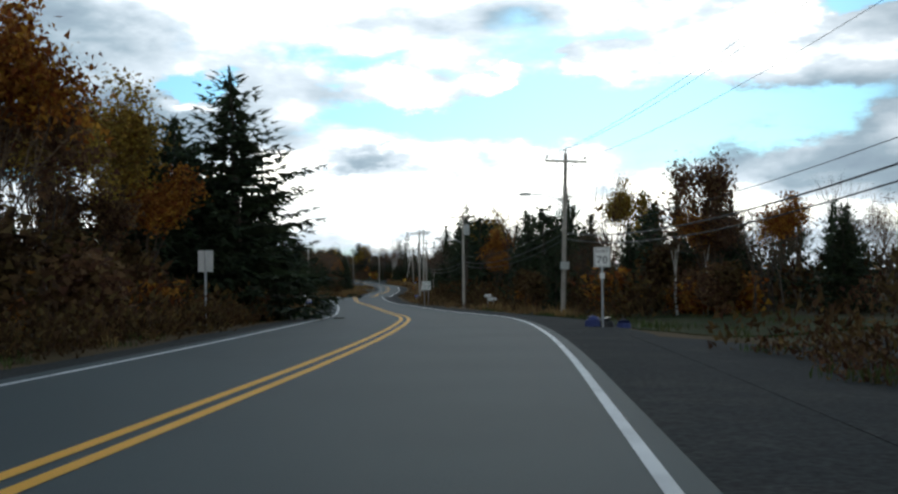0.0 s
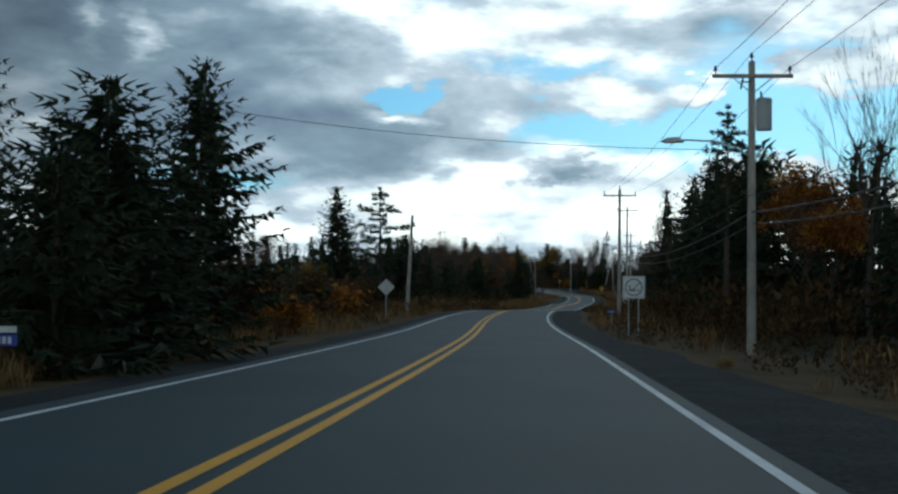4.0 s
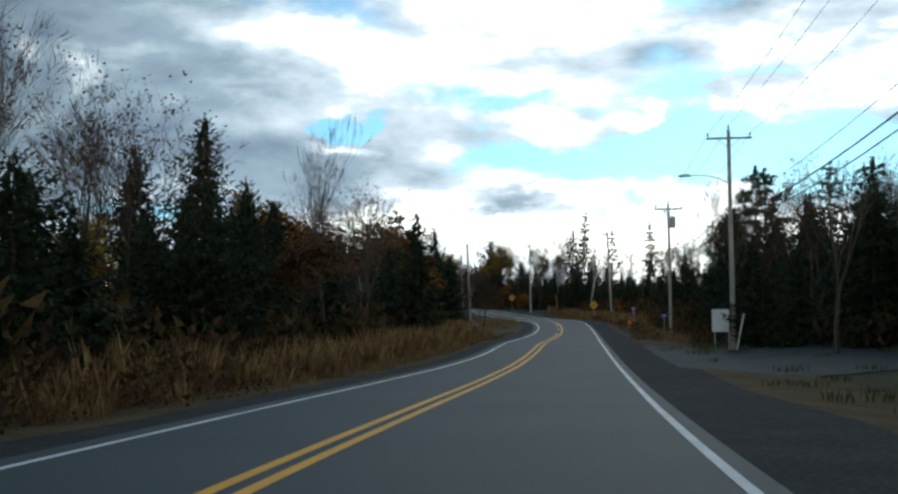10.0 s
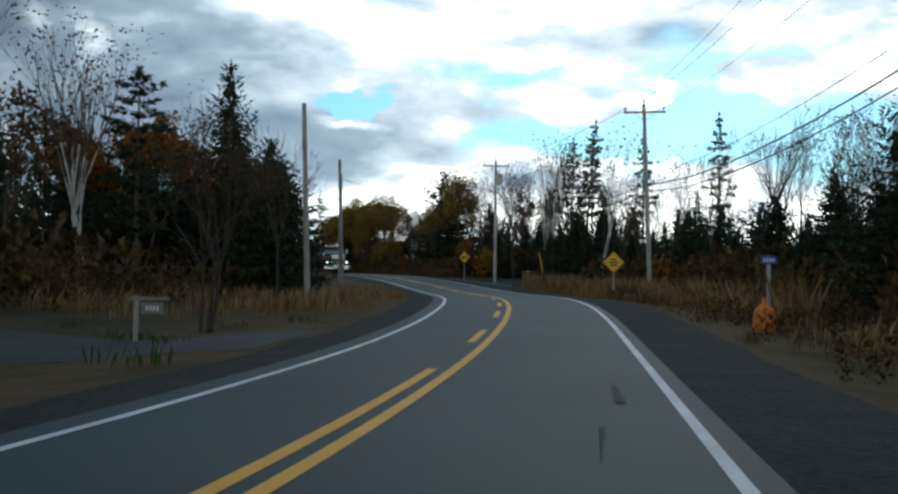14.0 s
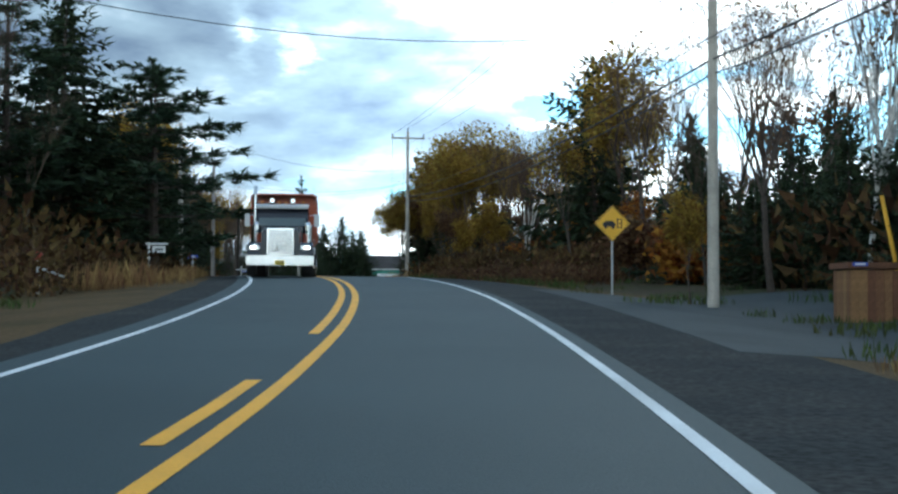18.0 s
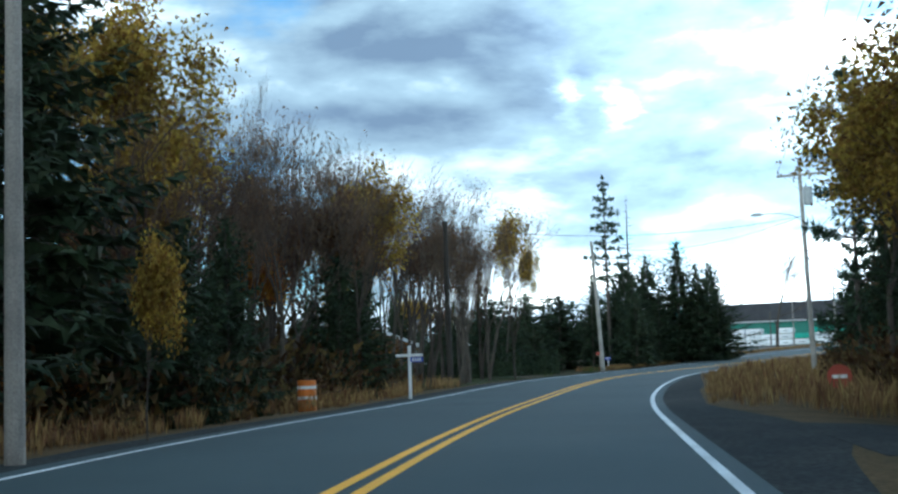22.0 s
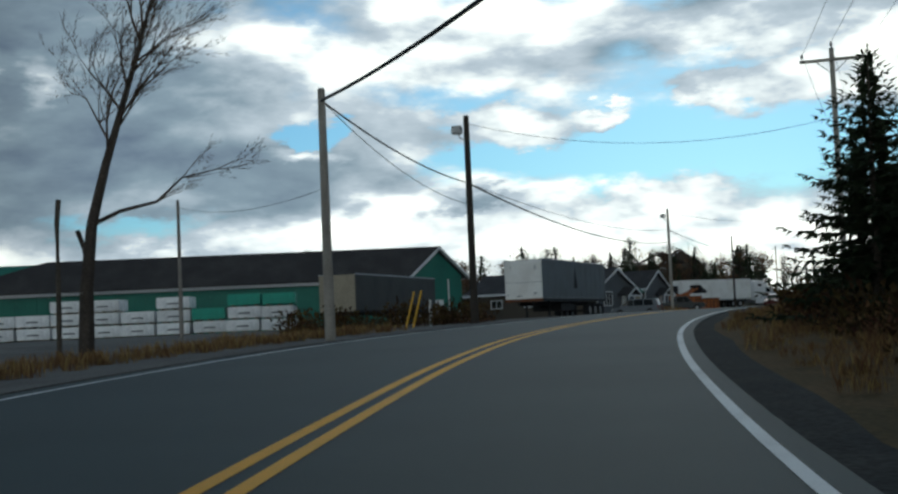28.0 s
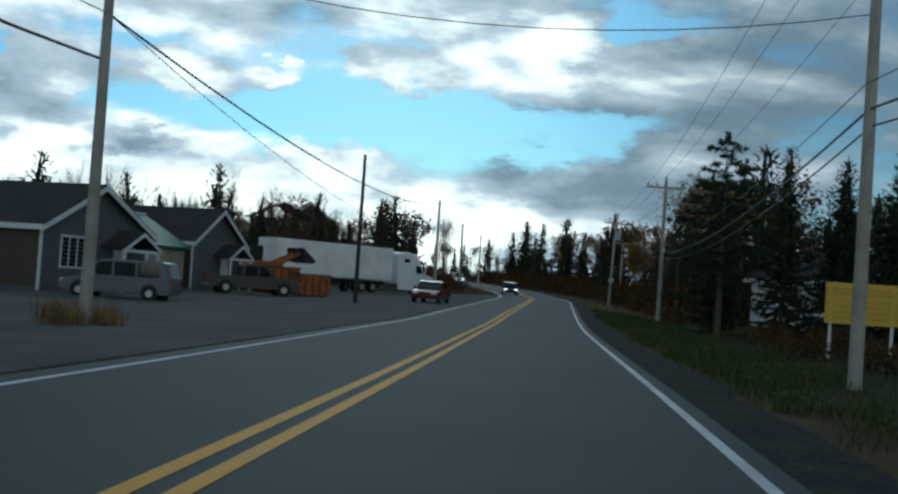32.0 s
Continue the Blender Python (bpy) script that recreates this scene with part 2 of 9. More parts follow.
def material(name, colour, rough=0.8, metal=0.0, vary=0.15, scale=3.0, fine_scale=40.0, bump=0.2, other=None, stain=0.0, spec=0.4, emit=0.0, per="", island=0.0, through=0.0):
    """Base colour broken up at two scales, with bump. other: a second colour that patches of noise bring in. per: object or island."""
    m = bpy.data.materials.new(name)
    m.use_nodes = True
    nt = m.node_tree
    b = nt.nodes["Principled BSDF"]
    b.inputs["Roughness"].default_value, b.inputs["Metallic"].default_value = rough, metal
    b.inputs["Specular IOR Level"].default_value = spec
    tc = nt.nodes.new("ShaderNodeTexCoord")

    def tex(s, d):
        n = nt.nodes.new("ShaderNodeTexNoise")
        n.inputs["Scale"].default_value, n.inputs["Detail"].default_value = s, d
        nt.links.new(tc.outputs["Object"], n.inputs["Vector"])
        return n.outputs[0]

    wide, small = tex(scale, 5.0), tex(fine_scale, 4.0)
    ramp = nt.nodes.new("ShaderNodeMix")
    ramp.data_type = "RGBA"
    ramp.inputs["A"].default_value = (*colour, 1)
    ramp.inputs["B"].default_value = (*(other or [c * 0.6 for c in colour]), 1)
    mr = nt.nodes.new("ShaderNodeMapRange")
    mr.inputs["From Min"].default_value, mr.inputs["From Max"].default_value = 0.42, 0.68
    mr.inputs["To Max"].default_value = stain if stain else (0.85 if other else vary * 2)
    nt.links.new(wide, mr.inputs["Value"])
    nt.links.new(mr.outputs[0], ramp.inputs["Factor"])
    hsv = nt.nodes.new("ShaderNodeHueSaturation")
    nt.links.new(ramp.outputs["Result"], hsv.inputs["Color"])
    val = nt.nodes.new("ShaderNodeMapRange")
    val.inputs["From Min"].default_value, val.inputs["From Max"].default_value = 0.3, 0.7
    val.inputs["To Min"].default_value, val.inputs["To Max"].default_value = 1 - vary, 1 + vary
    nt.links.new(small, val.inputs["Value"])
    last = val.outputs[0]
    if per:
        if per == "object":
            src = nt.nodes.new("ShaderNodeObjectInfo").outputs["Random"]
        else:
            src = nt.nodes.new("ShaderNodeNewGeometry").outputs["Random Per Island"]
        pr = nt.nodes.new("ShaderNodeMapRange")
        pr.inputs["To Min"].default_value, pr.inputs["To Max"].default_value = 1 - island, 1 + island
        nt.links.new(src, pr.inputs["Value"])
        mu = nt.nodes.new("ShaderNodeMath")
        mu.operation = "MULTIPLY"
        nt.links.new(last, mu.inputs[0])
        nt.links.new(pr.outputs[0], mu.inputs[1])
        last = mu.outputs[0]
        hu = nt.nodes.new("ShaderNodeMapRange")
        hu.inputs["To Min"].default_value, hu.inputs["To Max"].default_value = 0.5 - 0.05 * island, 0.5 + 0.05 * island
        nt.links.new(src, hu.inputs["Value"])
        nt.links.new(hu.outputs[0], hsv.inputs["Hue"])
    nt.links.new(last, hsv.inputs["Value"])
    nt.links.new(hsv.outputs[0], b.inputs["Base Color"])
    if bump:
        bp = nt.nodes.new("ShaderNodeBump")
        bp.inputs["Strength"].default_value, bp.inputs["Distance"].default_value = bump, 0.02
        nt.links.new(small, bp.inputs["Height"])
        nt.links.new(bp.outputs[0], b.inputs["Normal"])
    if through:
        tr = nt.nodes.new("ShaderNodeBsdfTranslucent")
        nt.links.new(hsv.outputs[0], tr.inputs["Color"])
        mx = nt.nodes.new("ShaderNodeMixShader")
        mx.inputs[0].default_value = through
        nt.links.new(b.outputs[0], mx.inputs[1])
        nt.links.new(tr.outputs[0], mx.inputs[2])
        nt.links.new(mx.outputs[0], nt.nodes["Material Output"].inputs["Surface"])
    if emit:
        b.inputs["Emission Color"].default_value, b.inputs["Emission Strength"].default_value = (*colour, 1), emit
    return m


ASPHALT = material("asphalt", (0.0340, 0.0535, 0.0565), 0.75, vary=0.12, scale=0.25, fine_scale=55, bump=0.35, other=(0.0245, 0.0400, 0.0425), stain=0.8, spec=0.3)
GRAVEL = material("gravel_shoulder", (0.030, 0.033, 0.033), 0.95, vary=0.5, scale=0.9, fine_scale=14, bump=0.6, other=(0.046, 0.046, 0.043), spec=0.06)
WORN = material("worn_grey_asphalt", (0.062, 0.070, 0.070), 0.9, vary=0.2, scale=0.4, fine_scale=25, bump=0.3, other=(0.045, 0.050, 0.050), spec=0.15)
YARD = material("packed_gravel", (0.15, 0.145, 0.135), 0.95, vary=0.3, scale=0.3, fine_scale=18, bump=0.7, other=(0.10, 0.098, 0.092), spec=0.06)
EARTH = material("forest_floor", (0.075, 0.058, 0.036), 0.95, vary=0.35, scale=0.35, fine_scale=9, bump=0.8, other=(0.05, 0.06, 0.025), spec=0.06)
VERGE = material("dead_grass", (0.105, 0.070, 0.034), 0.95, vary=0.35, scale=0.5, fine_scale=14, bump=0.8, other=(0.055, 0.045, 0.020), spec=0.06)
LAWN = material("lawn", (0.030, 0.044, 0.014), 0.95, vary=0.3, scale=0.6, fine_scale=20, bump=0.6, other=(0.060, 0.050, 0.024), spec=0.06)
YELLOW = material("yellow_road_paint", (0.86, 0.41, 0.015), 0.7, vary=0.12, scale=0.8, fine_scale=60, bump=0.2, other=(0.5, 0.26, 0.03), stain=0.3)
WHITE = material("white_road_paint", (0.74, 0.75, 0.74), 0.7, vary=0.12, scale=0.7, fine_scale=60, bump=0.2, other=(0.3, 0.31, 0.31), stain=0.45)
POLE = material("weathered_pole_wood", (0.36, 0.33, 0.29), 0.9, vary=0.2, scale=1.2, fine_scale=30, bump=0.5, other=(0.22, 0.20, 0.175), per="object", island=0.25)
DARK_POLE = material("creosoted_pole_wood", (0.045, 0.037, 0.03), 0.9, vary=0.25, scale=1.2, fine_scale=30, bump=0.5)
CABLE = material("black_cable", (0.02, 0.02, 0.022), 0.6, vary=0.05, bump=0)
CERAMIC = material("insulator_ceramic", (0.09, 0.08, 0.075), 0.3, vary=0.05, bump=0)
GALV = material("galvanised_steel", (0.42, 0.43, 0.44), 0.5, 0.6, vary=0.12, scale=2, fine_scale=30, bump=0.1)
TRAFO = material("grey_painted_tank", (0.36, 0.38, 0.38), 0.5, 0.1, vary=0.1, bump=0.05)
SIGN_WHITE = material("white_sign_sheet", (0.72, 0.73, 0.72), 0.45, vary=0.06, scale=2, bump=0.03)
SIGN_BACK = material("bare_aluminium_sheet", (0.46, 0.47, 0.48), 0.45, 0.5, vary=0.08, scale=3, bump=0.05)
SIGN_YELLOW = material("yellow_sign_sheet", (0.72, 0.40, 0.03), 0.45, vary=0.06, scale=2, bump=0.03)
SIGN_BLACK = material("black_sign_print", (0.015, 0.015, 0.017), 0.5, vary=0.05, bump=0)
SIGN_GREEN = material("green_sign_print", (0.02, 0.17, 0.11), 0.5, vary=0.05, bump=0)
SIGN_BLUE = material("blue_sign_sheet", (0.05, 0.09, 0.42), 0.45, vary=0.06, bump=0)
WHITE_PAINT = material("white_painted_wood", (0.70, 0.71, 0.70), 0.7, vary=0.1, scale=3, fine_scale=25, bump=0.15, stain=0.25)
RED_PAINT = material("faded_red_paint", (0.36, 0.06, 0.035), 0.6, vary=0.12, scale=2, bump=0.1)
ORANGE_PAINT = material("orange_paint", (0.62, 0.17, 0.02), 0.55, vary=0.1, scale=2, bump=0.1)
BLUE_CLOTH = material("blue_tarp", (0.03, 0.045, 0.16), 0.7, vary=0.2, scale=4, bump=0.3)
BIN_WOOD = material("weathered_brown_planks", (0.20, 0.105, 0.05), 0.85, vary=0.2, scale=2, fine_scale=20, bump=0.4, other=(0.12, 0.065, 0.035), per="object", island=0.3)
SPRUCE = material("spruce_needles", (0.036, 0.048, 0.024), 0.75, vary=0.35, scale=0.8, fine_scale=6, bump=0, other=(0.020, 0.030, 0.017), per="island", island=0.45, through=0.12, spec=0.12)
PINE = material("pine_needles", (0.040, 0.060, 0.032), 0.75, vary=0.35, scale=0.8, fine_scale=6, bump=0, other=(0.022, 0.038, 0.024), per="island", island=0.45, through=0.2, spec=0.12)
BARK = material("grey_brown_bark", (0.085, 0.070, 0.058), 0.95, vary=0.3, scale=1.5, fine_scale=20, bump=0.6, other=(0.05, 0.042, 0.036), per="object", island=0.25, spec=0.12)
TWIG = material("bare_twigs", (0.105, 0.072, 0.052), 0.95, vary=0.3, scale=1.0, fine_scale=10, bump=0, other=(0.06, 0.048, 0.042), per="object", island=0.3, spec=0.12)
BIRCH = material("white_birch_bark", (0.52, 0.50, 0.46), 0.8, vary=0.25, scale=2.5, fine_scale=12, bump=0.3, other=(0.14, 0.13, 0.12), stain=0.6)
LEAF_RUST = material("rust_orange_leaves", (0.34, 0.135, 0.025), 0.7, vary=0.3, scale=0.8, fine_scale=5, bump=0, other=(0.15, 0.055, 0.018), per="island", island=0.5, through=0.45, spec=0.12)
LEAF_GOLD = material("golden_leaves", (0.30, 0.185, 0.035), 0.7, vary=0.3, scale=0.8, fine_scale=5, bump=0, other=(0.16, 0.11, 0.03), per="island", island=0.45, through=0.5, spec=0.12)
LEAF_BROWN = material("brown_leaves", (0.14, 0.075, 0.04), 0.75, vary=0.3, scale=0.8, fine_scale=5, bump=0, other=(0.085, 0.05, 0.03), per="island", island=0.5, through=0.4, spec=0.12)
THICKET = material("undergrowth", (0.085, 0.048, 0.020), 0.9, vary=0.3, scale=0.3, fine_scale=4, bump=0, other=(0.042, 0.032, 0.014), per="island", island=0.5, spec=0.12)
STRAW = material("straw_grass", (0.265, 0.165, 0.073), 0.85, vary=0.25, scale=0.3, fine_scale=4, bump=0, other=(0.20, 0.11, 0.05), per="island", island=0.5, through=0.35, spec=0.12)
GREEN_GRASS = material("green_grass_blades", (0.055, 0.085, 0.025), 0.85, vary=0.25, scale=0.4, fine_scale=4, bump=0, other=(0.10, 0.09, 0.035), per="island", island=0.4, through=0.3, spec=0.12)

# ---------------------------------------------------------------- mesh helpers


class Geo:
    """Collects vertices and faces for one mesh."""

    def __init__(self):
        self.v, self.f = [], []

    def box(self, c, s, rz=0.0, taper=1.0):
        """A box with centre c and size s; its top is scaled by taper."""
        cr, sr, n = math.cos(radians(rz)), math.sin(radians(rz)), len(self.v)
        for k in (-0.5, 0.5):
            t = taper if k > 0 else 1.0
            for i, j in ((-0.5, -0.5), (0.5, -0.5), (0.5, 0.5), (-0.5, 0.5)):
                x, y = i * s[0] * t, j * s[1] * t
                self.v.append((c[0] + x * cr - y * sr, c[1] + x * sr + y * cr, c[2] + k * s[2]))
        self.f += [(n + 3, n + 2, n + 1, n), (n + 4, n + 5, n + 6, n + 7), (n, n + 1, n + 5, n + 4), (n + 1, n + 2, n + 6, n + 5), (n + 2, n + 3, n + 7, n + 6), (n + 3, n, n + 4, n + 7)]
        return self

    def tube(self, p, q, r0, r1=None, n=8, caps=True):
        p, q, r1 = Vector(p), Vector(q), r0 if r1 is None else r1
        way = (q - p).normalized()
        a = way.orthogonal().normalized()
        b = way.cross(a)
        k = len(self.v)
        for o, r in ((p, r0), (q, r1)):
            for i in range(n):
                t = 2 * math.pi * i / n
                self.v.append(tuple(o + (a * math.cos(t) + b * math.sin(t)) * r))
        self.f += [(k + i, k + (i + 1) % n, k + n + (i + 1) % n, k + n + i) for i in range(n)]
        if caps:
            self.f += [tuple(k + n - 1 - i for i in range(n)), tuple(k + n + i for i in range(n))]
        return self

    def line(self, pts, r, n=5):
        """One continuous tube through all the points."""
        pts, k = [Vector(p) for p in pts], len(self.v)
        for j, p in enumerate(pts):
            way = (pts[min(j + 1, len(pts) - 1)] - pts[max(j - 1, 0)]).normalized()
            a = way.cross(Vector((0.01, 0.02, 1))).normalized()
            b = way.cross(a)
            self.v += [tuple(p + (a * math.cos(6.2832 * i / n) + b * math.sin(6.2832 * i / n)) * r) for i in range(n)]
        for j in range(len(pts) - 1):
            self.f += [(k + j * n + i, k + j * n + (i + 1) % n, k + (j + 1) * n + (i + 1) % n, k + (j + 1) * n + i) for i in range(n)]
        return self

    def prism(self, outline, y0, y1, axis="y"):
        """An outline in x and z, drawn out from y0 to y1 (axis y), or in y and z along x."""
        n, k = len(outline), len(self.v)
        for d in (y0, y1):
            self.v += [(a, d, b) if axis == "y" else (d, a, b) for a, b in outline]
        self.f += [(k + i, k + (i + 1) % n, k + n + (i + 1) % n, k + n + i) for i in range(n)]
        self.f += [tuple(k + n - 1 - i for i in range(n)), tuple(k + n + i for i in range(n))]
        return self

    def mesh(self, name, mat, bevel=0.0, smooth=False):
        me = bpy.data.meshes.new(name)
        me.from_pydata(self.v, [], self.f)
        bm = bmesh.new()
        bm.from_mesh(me)
        bmesh.ops.recalc_face_normals(bm, faces=bm.faces)
        if bevel:
            sharp = [e for e in bm.edges if len(e.link_faces) == 2 and e.calc_face_angle() > 0.6]
            bmesh.ops.bevel(bm, geom=sharp, offset=bevel, segments=2, affect="EDGES", clamp_overlap=True)
        bm.to_mesh(me)
        bm.free()
        if smooth:
            me.polygons.foreach_set("use_smooth", [True] * len(me.polygons))
        me.materials.append(mat)
        return me


def thing(name, label, category, m=None, group="", kind=""):
    ob = new(name)
    if m is not None:
        ob.matrix_basis = m
    return tagged(ob, label, category, group, kind)


def part(name, geo, mat, parent, label="", bevel=0.0, smooth=False):
    ob = new(name, geo if isinstance(geo, bpy.types.Mesh) else geo.mesh(name, mat, bevel, smooth))
    ob.parent = parent
    return tagged(ob, label)


def solid(name, geo, mat, label, category, m=None, group="", kind="", bevel=0.0):
    ob = new(name, geo.mesh(name, mat, bevel))
    if m is not None:
        ob.matrix_basis = m
    return tagged(ob, label, category, group, kind)


def raw(name, v, f, mat):
    me = bpy.data.meshes.new(name)
    me.from_pydata(v, [], f)
    me.materials.append(mat)
    return me


# ---------------------------------------------------------------- the line of the road
EYE = 1.2
rows = np.array([eye for _, eye, _, _ in PATH])
zz = rows[:, 2].copy()
for _ in range(1):
    zz[1:-1] = (zz[:-2] + 2 * zz[1:-1] + zz[2:]) / 4
k_row = np.array([t for t, *_ in PATH])
back = (rows[0, :2] - rows[2, :2]) / np.linalg.norm(rows[0, :2] - rows[2, :2])
ahead = (rows[-1, :2] - rows[-3, :2]) / np.linalg.norm(rows[-1, :2] - rows[-3, :2])


def turned(v, deg):
    c, s = math.cos(radians(deg)), math.sin(radians(deg))
    return np.array([v[0] * c - v[1] * s, v[0] * s + v[1] * c])


kk, xy, zc = list(k_row), [tuple(r) for r in rows[:, :2]], list(zz - EYE)
for i in range(1, 9):
    kk.insert(0, -0.5 * i)
    xy.insert(0, tuple(rows[0, :2] + back * 10 * i))
    zc.insert(0, zz[0] - EYE + 0.02 * i)
p_end, way = rows[-1, :2].copy(), ahead.copy()
for i in range(1, 61):
    way = turned(way, -0.22 if i < 9 else 0.0 if i < 13 else 1.5)
    p_end = p_end + way * 10
    kk.append(32 + 0.5 * i)
    xy.append(tuple(p_end))
    zc.append(zz[-1] - EYE + 0.12 * max(0, i - 5) + 0.1 * max(0, i - 15))
kk, xy, zc = np.array(kk), np.array(xy), np.array(zc)
K = np.arange(-4.0, 61.9, 0.1)
CX, CY, CZ = np.interp(K, kk, xy[:, 0]), np.interp(K, kk, xy[:, 1]), np.interp(K, kk, zc)
for _ in range(4):
    for arr in (CX, CY, CZ):
        arr[1:-1] = (arr[:-2] + 2 * arr[1:-1] + arr[2:]) / 4
TX, TY = np.gradient(CX), np.gradient(CY)
TL = np.hypot(TX, TY)
TX, TY = TX / TL, TY / TL
# how far the painted lines lie to the right of the car's line, by station
LK = [-4, 0.5, 1.5, 2.5, 3.6, 6, 7.2, 8.5, 9.6, 10.6, 11.6, 12.5, 13.6, 14.5, 15.2, 16.3, 17.5, 19, 19.5, 21, 22, 23, 24.3, 25, 26, 28, 28.5, 29.5, 30.5, 31.3, 32, 33, 62]
LY = [-3.2, -3.2, -2.8, -2.45, -2.33, -1.97, -2.38, -2.65, -2.68, -2.55, -2.3, -1.98, -2.4, -1.9, -1.82, -1.84, -1.85, -1.8, -1.87, -2.55, -2.25, -1.97, -1.88, -1.97, -2.2, -2.2, -2.34, -2.72, -2.6, -2.31, -2.08, -1.75, -1.7]
LW = [0.95, 0.86, 1.38, 1.78, 1.93, 1.54, 1.14, 1.1, 1.38, 1.48, 1.5, 1.27, 0.95, 1.0, 0.85, 1.05, 1.5, 1.25, 1.17, 1.1, 1.26, 1.6, 1.3, 1.45, 1.36, 1.34, 1.26, 1.04, 0.95, 1.08, 1.64, 1.88, 1.85]
LL = [-6.4, -6.5, -6.3, -6.0, -5.5, -4.9, -5.2, -5.2, -5.2, -5.2, -5.1, -3.95, -4.65, -4.15, -3.65, -3.95, -4.35, -4.3, -4.38, -5.65, -6.3, -6.65, -5.6, -5.75, -5.9, -7.7, -8.1, -7.7, -6.15, -5.75, -5.3, -4.8, -5.0]


def eased(tab):
    a = np.interp(K, LK, tab)
    for _ in range(30):
        a[1:-1] = (a[:-2] + 2 * a[1:-1] + a[2:]) / 4
    return a


OY, OW, OL = eased(LY), eased(LW), eased(LL)
SW = np.interp(K, [-4, 3.8, 4.6, 6, 8, 12, 13.5, 17, 18, 20.6, 21.4, 22.5, 23, 23.6, 25, 30.5, 32, 62], [2.9, 2.9, 2.4, 1.6, 2.2, 2.6, 2.2, 2.0, 2.9, 2.7, 1.5, 1.2, 2.2, 1.5, 1.2, 0.8, 1.3, 1.6])

SW = SW + np.array([0.45 * noise.noise((q * 1.7, 5.0, 0)) + 0.22 * noise.noise((q * 5.0, 9.0, 0)) for q in K])
WOB_L = np.array([0.35 * noise.noise((q * 1.9, 2.0, 4)) + 0.2 * noise.noise((q * 5.0, 7.0, 4)) for q in K])


def station(x, y):
    d = (CX - x) ** 2 + (CY - y) ** 2
    i = int(np.argmin(d))
    lat = (x - CX[i]) * TY[i] - (y - CY[i]) * TX[i]
    return i, lat


def profile(i, lat):
    """Ground height beside the road relative to its surface."""
    left, right = OL[i] - 1.6, OW[i] + 1.6
    out = max(left - lat, lat - right, 0.0)
    return -0.03 * min(out, 3) - 0.25 * math.exp(-((out - 4.5) / 2.2) ** 2) + 0.02 * min(max(out - 7, 0), 20)


YARD_K = (26.6, 38.0)


def ground(x, y):
    i, lat = station(x, y)
    if YARD_K[0] < K[i] < YARD_K[1] and lat < OL[i]:
        h = -0.02 * min(OL[i] - lat, 10)
    else:
        h = profile(i, lat)
    return CZ[i] + h + (0.10 * noise.noise((x * 0.12, y * 0.12, 0)) if abs(lat) > 11 else 0.0)


def at(k, lat, lift=0.0):
    """The place beside the road at a station, lat metres to the right of the car's line."""
    i = int(np.clip(round((k + 4) / 0.1), 0, len(K) - 1))
    x, y = CX[i] + lat * TY[i], CY[i] - lat * TX[i]
    return Vector((x, y, ground(x, y) + lift))


def heading(k):
    i = int(np.clip(round((k + 4) / 0.1), 0, len(K) - 1))
    return math.degrees(math.atan2(TY[i], TX[i])) - 90


def ribbon(name, k0, k1, lo, hi, lift, mat, label, category, cross=2, parent=None, step=1, wobble=0.0, skirt=0.0):
    """A strip along the road between two offsets (arrays by station or numbers)."""
    idx = [i for i in range(0, len(K), step) if k0 <= K[i] <= k1]
    v, f = [], []
    for i in idx:
        a = lo[i] if hasattr(lo, "__len__") else lo
        b = hi[i] if hasattr(hi, "__len__") else hi
        w = wobble * noise.noise((K[i] * 6, 3, 0)) if wobble else 0
        for j in range(cross):
            u = a + (b - a) * j / (cross - 1) + w * (j if b > a else 1)
            v.append((CX[i] + u * TY[i], CY[i] - u * TX[i], CZ[i] + lift(i, u) if callable(lift) else CZ[i] + lift))
    for n in range(len(idx) - 1):
        for j in range(cross - 1):
            p = n * cross + j
            f.append((p, p + 1, p + cross + 1, p + cross))
    if skirt:
        rows_n = len(idx)
        loop = [j for j in range(cross)] + [a * cross + cross - 1 for a in range(1, rows_n)] + [(rows_n - 1) * cross + j for j in range(cross - 2, -1, -1)] + [a * cross for a in range(rows_n - 2, 0, -1)]
        base = len(v)
        v += [(v[q][0], v[q][1], v[q][2] - skirt) for q in loop]
        f += [(loop[(q + 1) % len(loop)], loop[q], base + q, base + (q + 1) % len(loop)) for q in range(len(loop))]
    ob = new(name, raw(name, v, f, mat))
    if parent:
        ob.parent = parent
        return tagged(ob, label)
    return tagged(ob, label, category, kind="structure")


